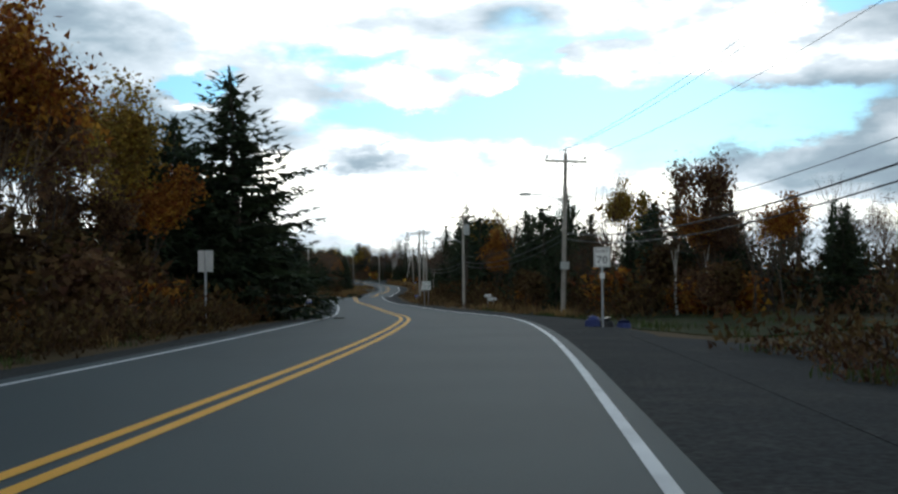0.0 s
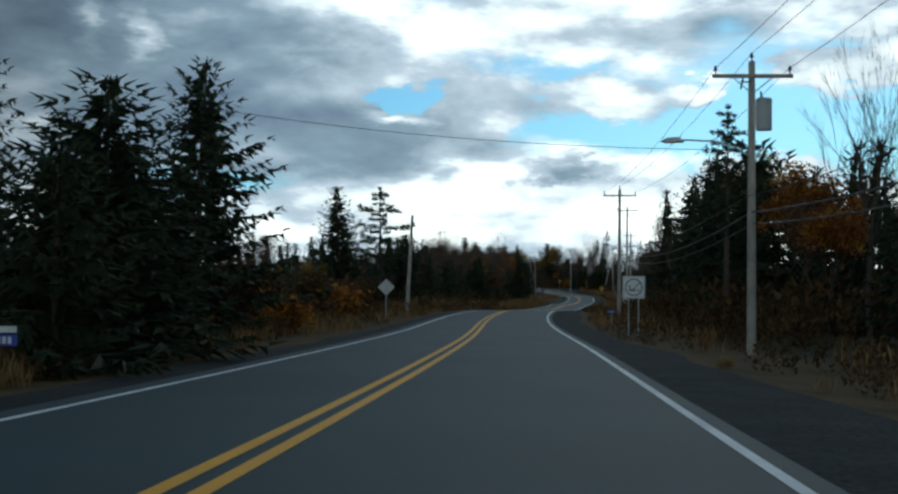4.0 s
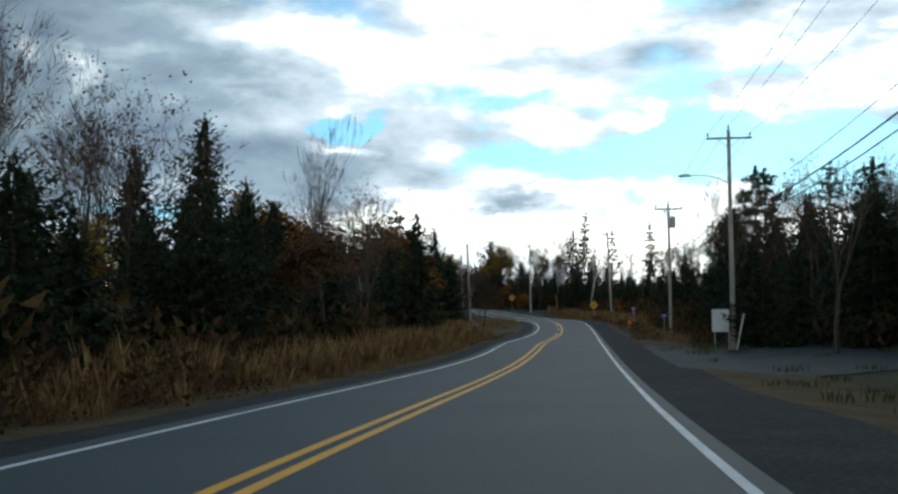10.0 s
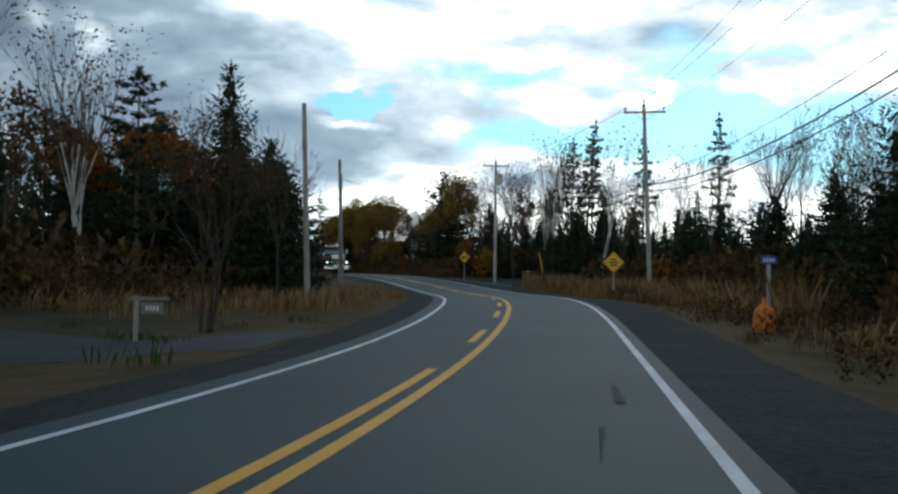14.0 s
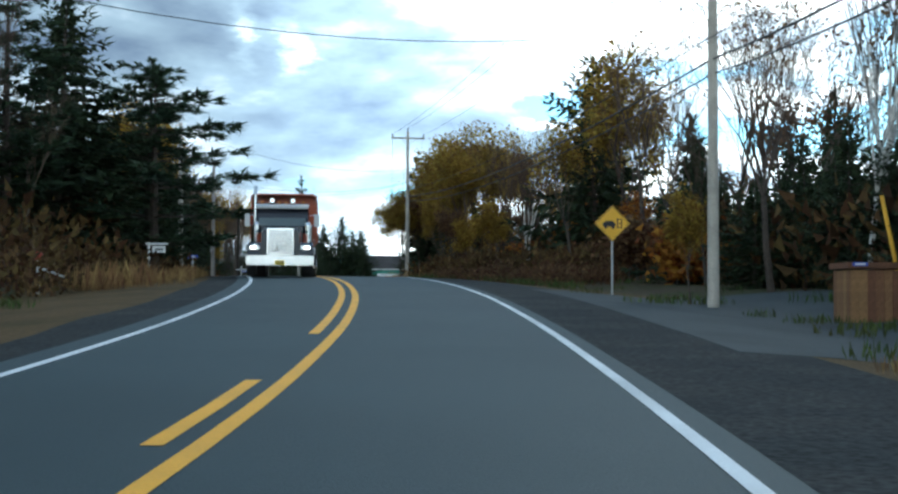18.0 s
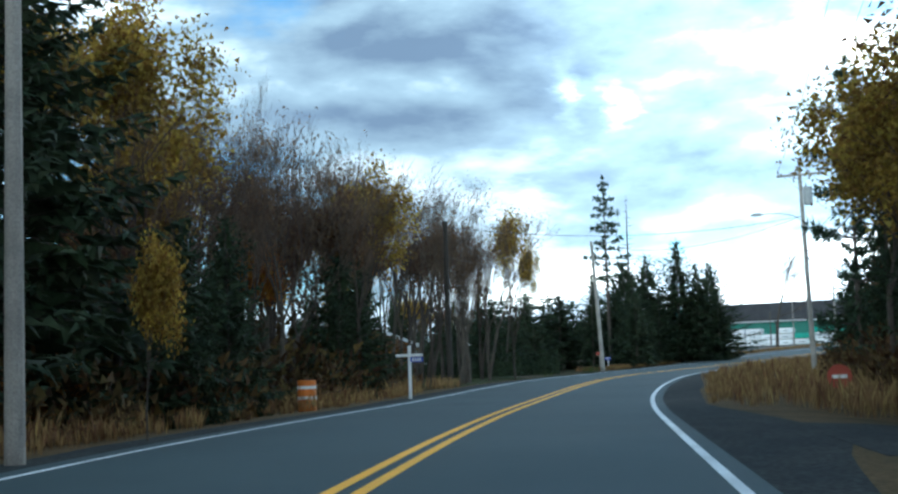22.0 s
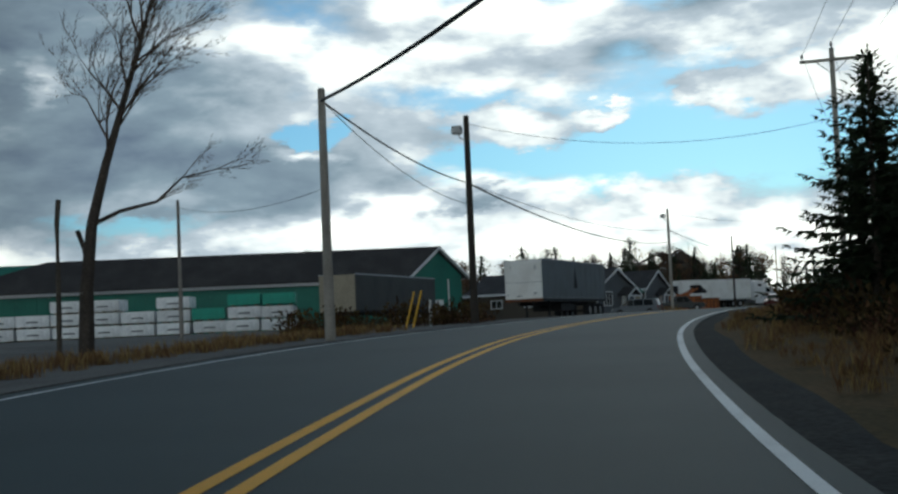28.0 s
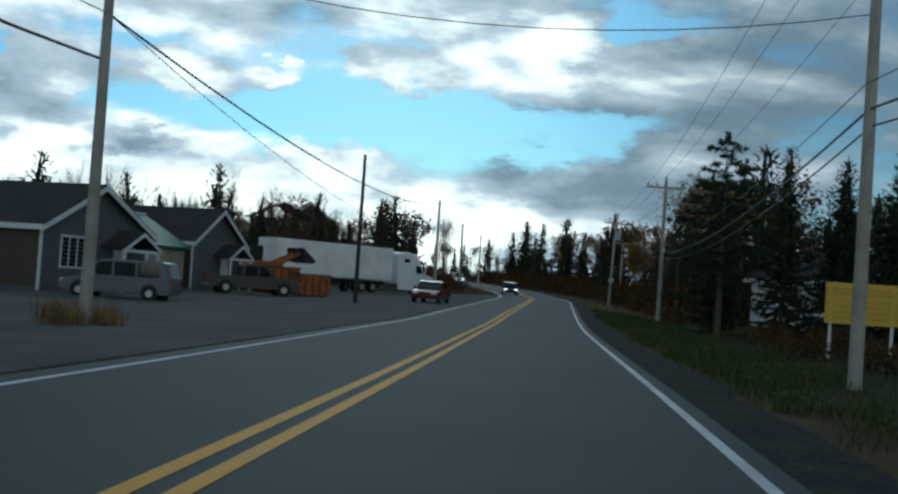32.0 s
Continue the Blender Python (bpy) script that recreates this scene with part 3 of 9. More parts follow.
# ---------------------------------------------------------------- ground and road
lat_steps = [-260, -180, -130, -100, -80, -64, -52, -42, -34, -28, -23, -19, -16, -13.5, -11.5, -10, -8.5, -7, -5.5, -4, -2, 0, 2, 3.5, 5, 6.5, 8, 9.5, 11, 13, 15.5, 18, 22, 27, 33, 40, 50, 64, 82, 110, 150, 210, 260]
v, f = [], []
gi = list(range(0, len(K), 3))
for i in gi:
    for u in lat_steps:
        x, y = CX[i] + u * TY[i], CY[i] - u * TX[i]
        if YARD_K[0] < K[i] < YARD_K[1] and u < OL[i]:
            h = -0.02 * min(OL[i] - u, 10)
        else:
            h = profile(i, u)
        z = CZ[i] + h + (0.10 * noise.noise((x * 0.12, y * 0.12, 0)) if abs(u) > 11 else 0.0)
        if OL[i] - 1.2 < u < OW[i] + 1.2:
            z = CZ[i] - 0.2
        elif OL[i] - 30 < u < OW[i] + 28:
            z -= 0.09
        v.append((x, y, z))
n = len(lat_steps)
for a in range(len(gi) - 1):
    for b in range(n - 1):
        f.append((a * n + b, a * n + b + 1, (a + 1) * n + b + 1, (a + 1) * n + b))
m0 = len(v)
# the sheet goes on to the horizon on all sides
rim = [a * n for a in range(len(gi))] + [(len(gi) - 1) * n + b for b in range(1, n)] + [a * n + n - 1 for a in range(len(gi) - 2, -1, -1)] + [b for b in range(n - 2, 0, -1)]
mid_xy = np.array([-60.0, 420.0])
for r in rim:
    w = np.array(v[r][:2]) - mid_xy
    w = mid_xy + w / np.linalg.norm(w) * 3600
    v.append((w[0], w[1], 2.0))
for q in range(len(rim)):
    w = (q + 1) % len(rim)
    f.append((rim[q], rim[w], m0 + w, m0 + q))
tagged(new("ground", raw("ground", v, f, EARTH)), "brown leaf-strewn forest ground beside the road", "ground", kind="structure")
ribbon("road", -4, 61, OL - 0.45, OW + 0.28, 0.0, ASPHALT, "dark grey asphalt two-lane country road", "road", cross=5, skirt=0.15)
edge = lambda i, u: profile(i, u) - 0.03
ribbon("shoulder_1", -4, 61, OL - 1.5 - WOB_L, OL - 0.4, lambda i, u: profile(i, u) - 0.03, GRAVEL, "dark gravel shoulder along the asphalt edge", "shoulder", cross=3, skirt=0.15)
ribbon("shoulder_2", -4, 61, OW + 0.2, OW + SW, lambda i, u: profile(i, u) - 0.03, GRAVEL, "dark gravel shoulder along the asphalt edge", "shoulder", cross=4, skirt=0.15)
for side, a, b in (("1", OL - 6.5, OL - 1.5 - WOB_L), ("2", OW + SW, OW + 6.5)):
    for k0, k1 in (((-4, 26.3), (38, 61)) if side == "1" else ((-4, 61),)):
        ribbon("verge_" + side, k0, k1, a, b, edge, VERGE, "matted dead grass on the road bank", "verge", cross=5, skirt=0.15)
LINE, THIN = 0.145, 0.115
for off, lab in ((OL, "white painted edge line"), (OW, "worn white painted edge line")):
    ribbon("edge_line", -4, 61, off - THIN / 2, off + THIN / 2, 0.006, WHITE, lab, "road marking")
ribbon("centre_line", -4, 61, OY + 0.15 - LINE / 2, OY + 0.15 + LINE / 2, 0.006, YELLOW, "solid yellow centre line", "road marking")
ribbon("centre_line", -4, 14.85, OY - 0.15 - LINE / 2, OY - 0.15 + LINE / 2, 0.006, YELLOW, "solid yellow centre line", "road marking")
ribbon("centre_line", 18.85, 61, OY - 0.15 - LINE / 2, OY - 0.15 + LINE / 2, 0.006, YELLOW, "solid yellow centre line", "road marking")
for dk in (15.1, 15.6, 16.0, 16.5, 17.0, 17.4, 17.9, 18.4):
    ribbon("centre_dash", dk - 0.02, dk + 0.23, OY - 0.15 - LINE / 2, OY - 0.15 + LINE / 2, 0.006, YELLOW, "yellow dash of the broken centre line", "road marking")
TAR = material("cracked_tar", (0.014, 0.015, 0.016), 0.85, vary=0.3, scale=3, fine_scale=30, bump=0.5)
rg = random.Random(31)
dk = 8.6
while dk < 10.9:
    w = rg.uniform(-0.06, 0.05)
    ribbon("tar_mark", dk, dk + 0.1, OW + w - 0.02, OW + w + rg.uniform(0.02, 0.05), 0.010, TAR, "dark crack breaking the white edge line", "road wear")
    dk += rg.uniform(0.12, 0.24)
SCUFF = material("worn_paint_specks", (0.24, 0.25, 0.25), 0.9, vary=0.4, scale=6, fine_scale=30, bump=0.3, other=(0.10, 0.11, 0.11), spec=0.1)
dk = -0.6
while dk < 1.3:
    w = 0.13 + rg.uniform(0.0, 0.09)
    ribbon("paint_scuff", dk, dk + 0.1, OW + w, OW + w + rg.uniform(0.02, 0.05), 0.008, SCUFF, "pale flakes of an older worn edge line", "road wear")
    dk += rg.uniform(0.1, 0.16)
for kx, lat, length in ((14.55, 0.35, 0.2), (14.4, 0.15, 0.2), (20.6, 2.3, 0.3)):
    ribbon("tar_mark", kx, kx + length, lat - 0.03, lat + 0.03, 0.010, TAR, "dark tar-filled crack along the lane", "road wear", wobble=0.2)

# ---------------------------------------------------------------- trees


def tri_mesh(name, v, f, mat):
    me = bpy.data.meshes.new(name)
    me.from_pydata(v, [], f)
    me.materials.append(mat)
    return me


def sprays(rng, centres, sizes, outs, per, droop=0.25, narrow=0.42):
    """Small pointed sprays of needles or leaves round each centre; outs: the way each clump grows."""
    v, f = [], []
    for c, s, o in zip(centres, sizes, outs):
        for _ in range(per):
            w = Vector((o[0] + rng.uniform(-0.8, 0.8), o[1] + rng.uniform(-0.8, 0.8), o[2] + rng.uniform(-0.55, 0.55) - droop)).normalized()
            side = w.cross(Vector((rng.uniform(-1, 1), rng.uniform(-1, 1), rng.uniform(-1, 1)))).normalized()
            b = Vector(c) + Vector((rng.uniform(-1, 1), rng.uniform(-1, 1), rng.uniform(-1, 1))) * s * 0.3
            k = len(v)
            L = s * rng.uniform(0.7, 1.3)
            v += [tuple(b - side * L * narrow * 0.9), tuple(b + w * L * 0.3 + side * L * narrow), tuple(b + w * L)]
            f.append((k, k + 1, k + 2))
    return v, f


def conifer_meshes(seed, h, r, whorls, arms, per, base=0.06, ragged=0.25, needles=None, spray=0.42, pine=False, thin=0.24, stout=1.0):
    """Trunk and limbs as one mesh, needles as another."""
    rng = random.Random(seed)
    g = Geo()
    lean = Vector((rng.uniform(-0.02, 0.02), rng.uniform(-0.02, 0.02), 0))
    steps = 6
    tr = 0.012 * h + 0.04
    for i in range(steps):
        a, b = i / steps, (i + 1) / steps
        g.tube(Vector((0, 0, h * a - 0.3 * (i == 0))) + lean * h * a * a, Vector((0, 0, h * b)) + lean * h * b * b, tr * (1 - a) + 0.012, tr * (1 - b) + 0.01, 6, False)
    cs, ss, os_ = [], [], []
    for wv in range(whorls):
        t = base + (1 - base) * (wv + rng.uniform(-0.3, 0.3)) / whorls
        t = min(max(t, base), 0.985)
        shape = (1 - t) ** (0.75 if not pine else 0.45) * (1.0 if t > base + 0.12 else 0.65 + 0.35 * (t - base) / 0.12)
        if pine:
            shape *= 0.55 + 0.45 * math.sin(wv * 2.1 + seed)
        z = h * t
        o = lean * h * t * t
        start = rng.uniform(0, 6.28)
        for a in range(arms):
            if rng.random() < ragged * 0.35:
                continue
            L = max(0.18, r * shape * rng.uniform(1 - ragged, 1 + ragged))
            az = start + 6.283 * a / arms + rng.uniform(-0.3, 0.3)
            w = Vector((math.cos(az), math.sin(az), 0))
            drop = (-0.30 + 0.55 * t) * L if not pine else rng.uniform(0.0, 0.28) * L
            tip = o + Vector((0, 0, z)) + w * L + Vector((0, 0, drop))
            g.tube(o + Vector((0, 0, z)), tip, (0.012 + 0.010 * L) * stout, 0.006 * stout, 3, False)
            n = max(2, int(L / (0.34 if not pine else 0.42)))
            for q in range(n):
                u = (q + 0.6) / n if not pine else 0.35 + 0.65 * (q + 0.6) / n
                cs.append(tuple(o + Vector((0, 0, z)) + w * L * u + Vector((rng.uniform(-0.12, 0.12) * L * 0.4, rng.uniform(-0.12, 0.12) * L * 0.4, drop * u + rng.uniform(-0.05, 0.05)))))
                ss.append(spray * (0.65 + 0.35 * u) * min(1.0, 0.55 + L * 0.35))
                os_.append(w * 0.8 + Vector((0, 0, 0.1)))
    for _ in range(6):
        cs.append((lean.x * h, lean.y * h, h * rng.uniform(0.93, 1.0)))
        ss.append(0.26)
        os_.append(Vector((0, 0, 1)))
    v, f = sprays(rng, cs, ss, os_, per, droop=0.22 if not pine else 0.0, narrow=thin)
    return g.mesh("trunk", BARK), tri_mesh("needles", v, f, needles or SPRUCE)


def spruce_meshes(seed, h, r, gap=0.30, pitch=0.16, arms=6, base=0.03, ragged=0.25, broad=1.0, fullness=0.85):
    """A dense spruce: drooping boughs with upturned tips, each set with small pointed side sprays; trunk and needles as two meshes."""
    rng = random.Random(seed)
    g = Geo()
    lean = Vector((rng.uniform(-0.015, 0.015), rng.uniform(-0.015, 0.015), 0))
    tr, steps = 0.011 * h + 0.03, 6
    for i in range(steps):
        a, b = i / steps, (i + 1) / steps
        g.tube(Vector((0, 0, h * a - 0.3 * (i == 0))) + lean * h * a * a, Vector((0, 0, h * b)) + lean * h * b * b, tr * (1 - a) + 0.012, tr * (1 - b) + 0.008, 6, False)
    v, f = [], []

    def spray(p, way, across, wide):
        k = len(v)
        v.extend((tuple(p - across * wide), tuple(p + across * wide), tuple(p + way)))
        f.append((k, k + 1, k + 2))

    z = h * base
    lump = [rng.uniform(0, 6.28) for _ in range(3)]
    up = Vector((0, 0, 1))
    while z < h * 0.975:
        t = z / h
        o = lean * h * t * t + Vector((0, 0, z))
        reach = r * (1 - t) ** fullness * (0.72 + 0.28 * min(1, (t - base) / 0.10))
        start = rng.uniform(0, 6.28)
        for a in range(arms if t < 0.8 else max(4, arms - 1)):
            az = start + 6.283 * a / arms + rng.uniform(-0.35, 0.35)
            uneven = 1 + 0.16 * math.sin(2 * az + lump[0] + 3 * t) + 0.14 * math.sin(11 * t + lump[1] + az)
            L = max(0.16, reach * uneven * rng.uniform(1 - ragged, 1 + ragged * 0.8))
            w = Vector((math.cos(az), math.sin(az), 0))
            c = Vector((-w.y, w.x, 0))
            slope = -0.42 + 0.95 * t + rng.uniform(-0.12, 0.12)
            curl = 0.30 * (1 - 0.6 * t)
            if L > 0.7:
                mid = o + w * L * 0.5 + up * L * (slope * 0.5 + curl * 0.25)
                g.tube(o, mid, 0.010 + 0.008 * L, 0.008, 3, False)
            n = max(2, int(L / pitch))
            for j in range(n):
                u = (j + rng.uniform(0.3, 0.9)) / n
                p = o + w * L * u + up * (L * (slope * u + curl * u * u) + rng.uniform(-0.05, 0.05))
                size = (0.15 + 0.24 * min(L, 2.4) * (1 - u) ** 0.7 * min(1, 2.2 * u)) * rng.uniform(0.75, 1.3) * broad
                for sd in (-1, 1):
                    way = (w * rng.uniform(0.35, 0.9) + c * sd * rng.uniform(0.5, 1.0) + up * rng.uniform(-0.75, 0.2)).normalized()
                    spray(p, way * size, (w + up * rng.uniform(-1.2, 1.2)).normalized(), size * rng.uniform(0.16, 0.26))
                way = (w * rng.uniform(0.2, 0.7) + up * rng.uniform(-1.0, -0.4) + c * rng.uniform(-0.3, 0.3)).normalized()
                spray(p, way * size * 0.85, (c * rng.uniform(-1, 1) + w * rng.uniform(-1, 1)).normalized(), size * 0.24)
            tip = o + w * L * 0.93 + up * L * (slope + curl) * 0.93
            spray(tip, (w + up * (0.25 + 0.5 * t)).normalized() * 0.26 * broad, up, 0.05 * broad)
        for _ in range(4):
            az = rng.uniform(0, 6.28)
            w = Vector((math.cos(az), math.sin(az), 0))
            spray(o + w * reach * 0.12, w * reach * rng.uniform(0.3, 0.6) + up * rng.uniform(-0.5, 0.2) * gap * 2, (up + w * rng.uniform(-0.4, 0.4)).normalized(), gap * rng.uniform(0.6, 1.1))
        z += gap * rng.uniform(0.75, 1.25) * (1.15 - 0.45 * t)
    top = Vector((lean.x * h, lean.y * h, h))
    for i in range(7):
        az = rng.uniform(0, 6.28)
        spray(top - up * rng.uniform(0.05, 0.55), (Vector((math.cos(az), math.sin(az), 0)) * 0.5 + up).normalized() * rng.uniform(0.16, 0.3), Vector((math.sin(az), -math.cos(az), 0)), 0.035)
    return g.mesh("trunk", BARK), tri_mesh("needles", v, f, SPRUCE)


def broadleaf_meshes(seed, h, spread, levels=4, forks=3, leaf=None, leaf_n=0, leaf_s=0.16, trunk_mat=None, twig_mat=None, upright=0.5, stems=1, clear=0.28, sweep=(0.0, 0.0), leaf_share=1.0, girth=0.0085, twig=0.009, scatter=0.28):
    """Trunk with thick limbs, fine twigs, and leaves, as up to three meshes."""
    rng = random.Random(seed)
    g, tw = Geo(), Geo()
    ends = []

    def grow(p, w, L, r, lev):
        n = 2 if lev < 2 else 1
        q = p
        for i in range(n):
            bend = Vector((rng.uniform(-0.16, 0.16) + sweep[0] * 0.1, rng.uniform(-0.16, 0.16) + sweep[1] * 0.1, 0.10 * upright))
            w = (w + bend).normalized()
            e = q + w * L / n
            r2 = r * (0.82 if n > 1 else 0.7)
            if lev >= levels and lev > 2:
                sd = w.cross(Vector((rng.uniform(-1, 1), rng.uniform(-1, 1), 0.3))).normalized() * (min(max(r, 0.005), twig) if levels > 3 else 0.022)
                c = len(tw.v)
                tw.v += [tuple(q - sd), tuple(q + sd), tuple(e)]
                tw.f.append((c, c + 1, c + 2))
            else:
                (g if lev < 2 else tw).tube(q, e, r, r2, 6 if lev == 0 else (4 if lev == 1 else 3), False)
            q, r = e, r2
            if lev > 0 or i == n - 1:
                kids = forks + (1 if rng.random() < 0.4 else 0)
                if lev >= levels:
                    continue
                for _ in range(kids if i == n - 1 else max(1, kids - 2)):
                    az = rng.uniform(0, 6.283)
                    tilt = rng.uniform(0.25, 0.75) * (1.25 - upright * 0.6)
                    a = w.orthogonal().normalized()
                    b = w.cross(a)
                    nw = (w * math.cos(tilt) + (a * math.cos(az) + b * math.sin(az)) * math.sin(tilt)).normalized()
                    nw = (nw + Vector((sweep[0] * 0.25, sweep[1] * 0.25, 0.22 * upright))).normalized()
                    grow(q, nw, L * rng.uniform(0.55, 0.82), r * rng.uniform(0.5, 0.72), lev + 1)
        if lev >= levels - 1:
            ends.append((q, w))

    for s in range(stems):
        lean = Vector((rng.uniform(-0.08, 0.08) * stems, rng.uniform(-0.08, 0.08) * stems, 1)).normalized()
        foot = Vector((rng.uniform(-0.15, 0.15) * (stems - 1), rng.uniform(-0.15, 0.15) * (stems - 1), -0.2))
        grow(foot, lean, h * clear * 1.15, girth * h + 0.02, 0)
    top = max(max((p[2] for p in tw.v), default=1), 1)
    wide = max(max((abs(p[0]) for p in tw.v), default=1), 0.5)
    sx, sz = spread / wide, h / top
    sx = min(max(sx, 0.5), 1.6)
    for geo in (g, tw):
        geo.v = [(x * (1 + (sx - 1) * min(1, z / h)), y * (1 + (sx - 1) * min(1, z / h)), z * sz if z > 0 else z) for x, y, z in geo.v]
    out = [g.mesh("trunk", trunk_mat or BARK), raw("twigs", tw.v, tw.f, twig_mat or TWIG)]
    if leaf:
        cs, ss, os_ = [], [], []
        for p, w in ends:
            if rng.random() > leaf_share:
                continue
            p = Vector((p.x * sx, p.y * sx, p.z * sz))
            for _ in range(leaf_n):
                cs.append(tuple(p + Vector((rng.gauss(0, scatter), rng.gauss(0, scatter), rng.gauss(0, scatter)))))
                ss.append(leaf_s * rng.uniform(0.7, 1.3))
                os_.append(Vector((rng.uniform(-1, 1), rng.uniform(-1, 1), rng.uniform(-1, 0.6))))
        v, f = sprays(rng, cs, ss, os_, 1, droop=0.1, narrow=0.45)
        out.append(tri_mesh("leaves", v, f, leaf))
    return out


def tree_kind(name, meshes, label, crown="crown"):
    """A template tree: an Empty at its foot with trunk, limbs and crown; it is moved to its first place later."""
    ob = thing(name, label, "shrub" if name == "shrub" else "tree")
    for nm, me in zip(("trunk", crown, "leaves"), meshes):
        part(nm, me, None, ob)
    return ob


BIN = {}


def kinds():
    """One template of each look, with its height."""
    t = {}
    t["spruce"] = [(tree_kind("spruce_tree", spruce_meshes(s, h, r, gap=gp, ragged=rg_, fullness=fu), lab), h) for s, h, r, gp, rg_, fu, lab in (
        (1, 11.0, 2.9, 0.30, 0.28, 0.85, "tall dark green spruce with drooping limbs"), (2, 9.0, 2.7, 0.30, 0.4, 0.7, "dark spruce with ragged side limbs"), (3, 7.0, 2.4, 0.27, 0.25, 0.7, "young dense dark green spruce tree"), (4, 12.5, 2.3, 0.36, 0.4, 0.7, "narrow tall spruce with a thin top"), (5, 4.5, 1.9, 0.26, 0.25, 0.6, "small bushy dark green spruce"))]
    t["pine"] = [(tree_kind("pine_tree", conifer_meshes(s, h, r, w, 7, 26, base=b, ragged=0.45, needles=PINE, spray=0.36, pine=True, thin=0.12), lab), h) for s, h, r, w, b, lab in (
        (11, 11.5, 2.8, 21, 0.25, "white pine with open tiers of limbs"), (12, 9.5, 3.0, 20, 0.12, "spreading pine with clumped needles"), (13, 13.0, 2.4, 19, 0.45, "tall pine with a bare lower trunk"))]
    t["bare"] = [(tree_kind("bare_tree", broadleaf_meshes(s, h, sp, 5, 3, leaf=LEAF_BROWN if lf else None, leaf_n=2, leaf_s=0.075, leaf_share=lf, scatter=0.12, upright=u, stems=st, clear=0.22), lab), h) for s, h, sp, u, st, lf, lab in (
        (21, 9.5, 3.0, 0.6, 1, 0.0, "leafless grey hardwood tree with fine twigs"), (22, 8.0, 2.8, 0.8, 2, 0.3, "nearly bare twin-stemmed maple at the woods edge"), (23, 10.5, 2.6, 0.9, 1, 0.0, "slender leafless tree with upright limbs"), (24, 7.0, 3.2, 0.4, 3, 0.25, "nearly bare many-stemmed alder beside the road"), (25, 11.0, 2.3, 1.1, 3, 0.3, "tall upright maple stems with a few brown leaves"), (26, 10.0, 2.4, 1.0, 1, 0.0, "straight bare maple with fine upright twigs"))]
    t["rust"] = [(tree_kind("maple_tree", broadleaf_meshes(s, h, sp, 4, 3, leaf=mt, leaf_n=24, leaf_s=0.17, upright=0.6, leaf_share=sh), lab), h) for s, h, sp, mt, sh, lab in (
        (31, 8.5, 2.6, LEAF_RUST, 0.9, "maple in rust-orange autumn leaf"), (32, 7.5, 2.4, LEAF_BROWN, 0.8, "oak with withered brown leaves"), (33, 6.0, 2.2, LEAF_GOLD, 0.9, "small maple with golden leaves"))]
    t["gold"] = [(tree_kind("poplar_tree", broadleaf_meshes(s, h, sp, 4, 3, leaf=LEAF_GOLD, leaf_n=42, leaf_s=0.16, upright=0.6, clear=0.2, scatter=0.34, leaf_share=sh), lab), h) for s, h, sp, sh, lab in (
        (41, 11.0, 2.3, 0.95, "tall poplar with thinning golden leaves"), (42, 9.0, 2.2, 0.35, "poplar with only some yellow leaves remaining"))]
    t["birch"] = [(tree_kind("birch_tree", broadleaf_meshes(s, h, sp, 4, 3, leaf=LEAF_BROWN, leaf_n=2, leaf_s=0.12, trunk_mat=BIRCH, twig_mat=BIRCH if s == 52 else None, upright=0.95, clear=0.2, stems=st, leaf_share=0.5), lab), h) for s, h, sp, st, lab in (
        (51, 9.0, 2.0, 1, "white-barked birch with sparse dry leaves"), (52, 8.0, 2.2, 1, "forked white birch, almost bare"), (53, 9.0, 3.2, 2, "twin-stemmed white birch with a wide fine crown"))]
    t["shrub"] = [(tree_kind("shrub", broadleaf_meshes(s, h, sp, 3, 4, leaf=mt, leaf_n=n, leaf_s=0.2, upright=0.2, clear=0.12), lab), h) for s, h, sp, mt, n, lab in (
        (61, 2.6, 1.6, LEAF_BROWN, 9, "brown-leaved shrub at the woods edge"), (62, 3.2, 1.8, THICKET, 10, "dark leafy shrub below the trees"), (63, 2.2, 1.5, LEAF_RUST, 8, "rust-red shrub beside the road"))]
    return t


TREES = kinds()
for some in TREES.values():
    for ob, _ in some:
        BIN[ob] = False


def plant(kind, n, p, height, turn=None, tilt=0.0, tilt_way=0.0, wide=1.0):
    """Stands one tree of a kind at p, scaled to a height. The template itself is used first."""
    ob, h = TREES[kind][n % len(TREES[kind])]
    rng = random.Random(int(p[0] * 31 + p[1] * 17))
    turn = rng.uniform(0, 360) if turn is None else turn
    s = height / h
    m = Matrix.Translation((p[0], p[1], p[2] - 0.05)) @ pose(0, 0, 0, tilt * math.cos(radians(tilt_way)), tilt * math.sin(radians(tilt_way)), 0) @ pose(0, 0, 0, 0, 0, turn)
    if not BIN[ob]:
        BIN[ob] = True
        ob.matrix_basis = m
        made = ob
    else:
        made = copy_thing(ob, m)
    made.scale = (s * wide, s * wide, s)
    return made


def stand(kind, n, x, y, top, **kw):
    """A tree whose tip lies at a known height above the datum."""
    z = ground(x, y)
    return plant(kind, n, (x, y, z), top - z, **kw)


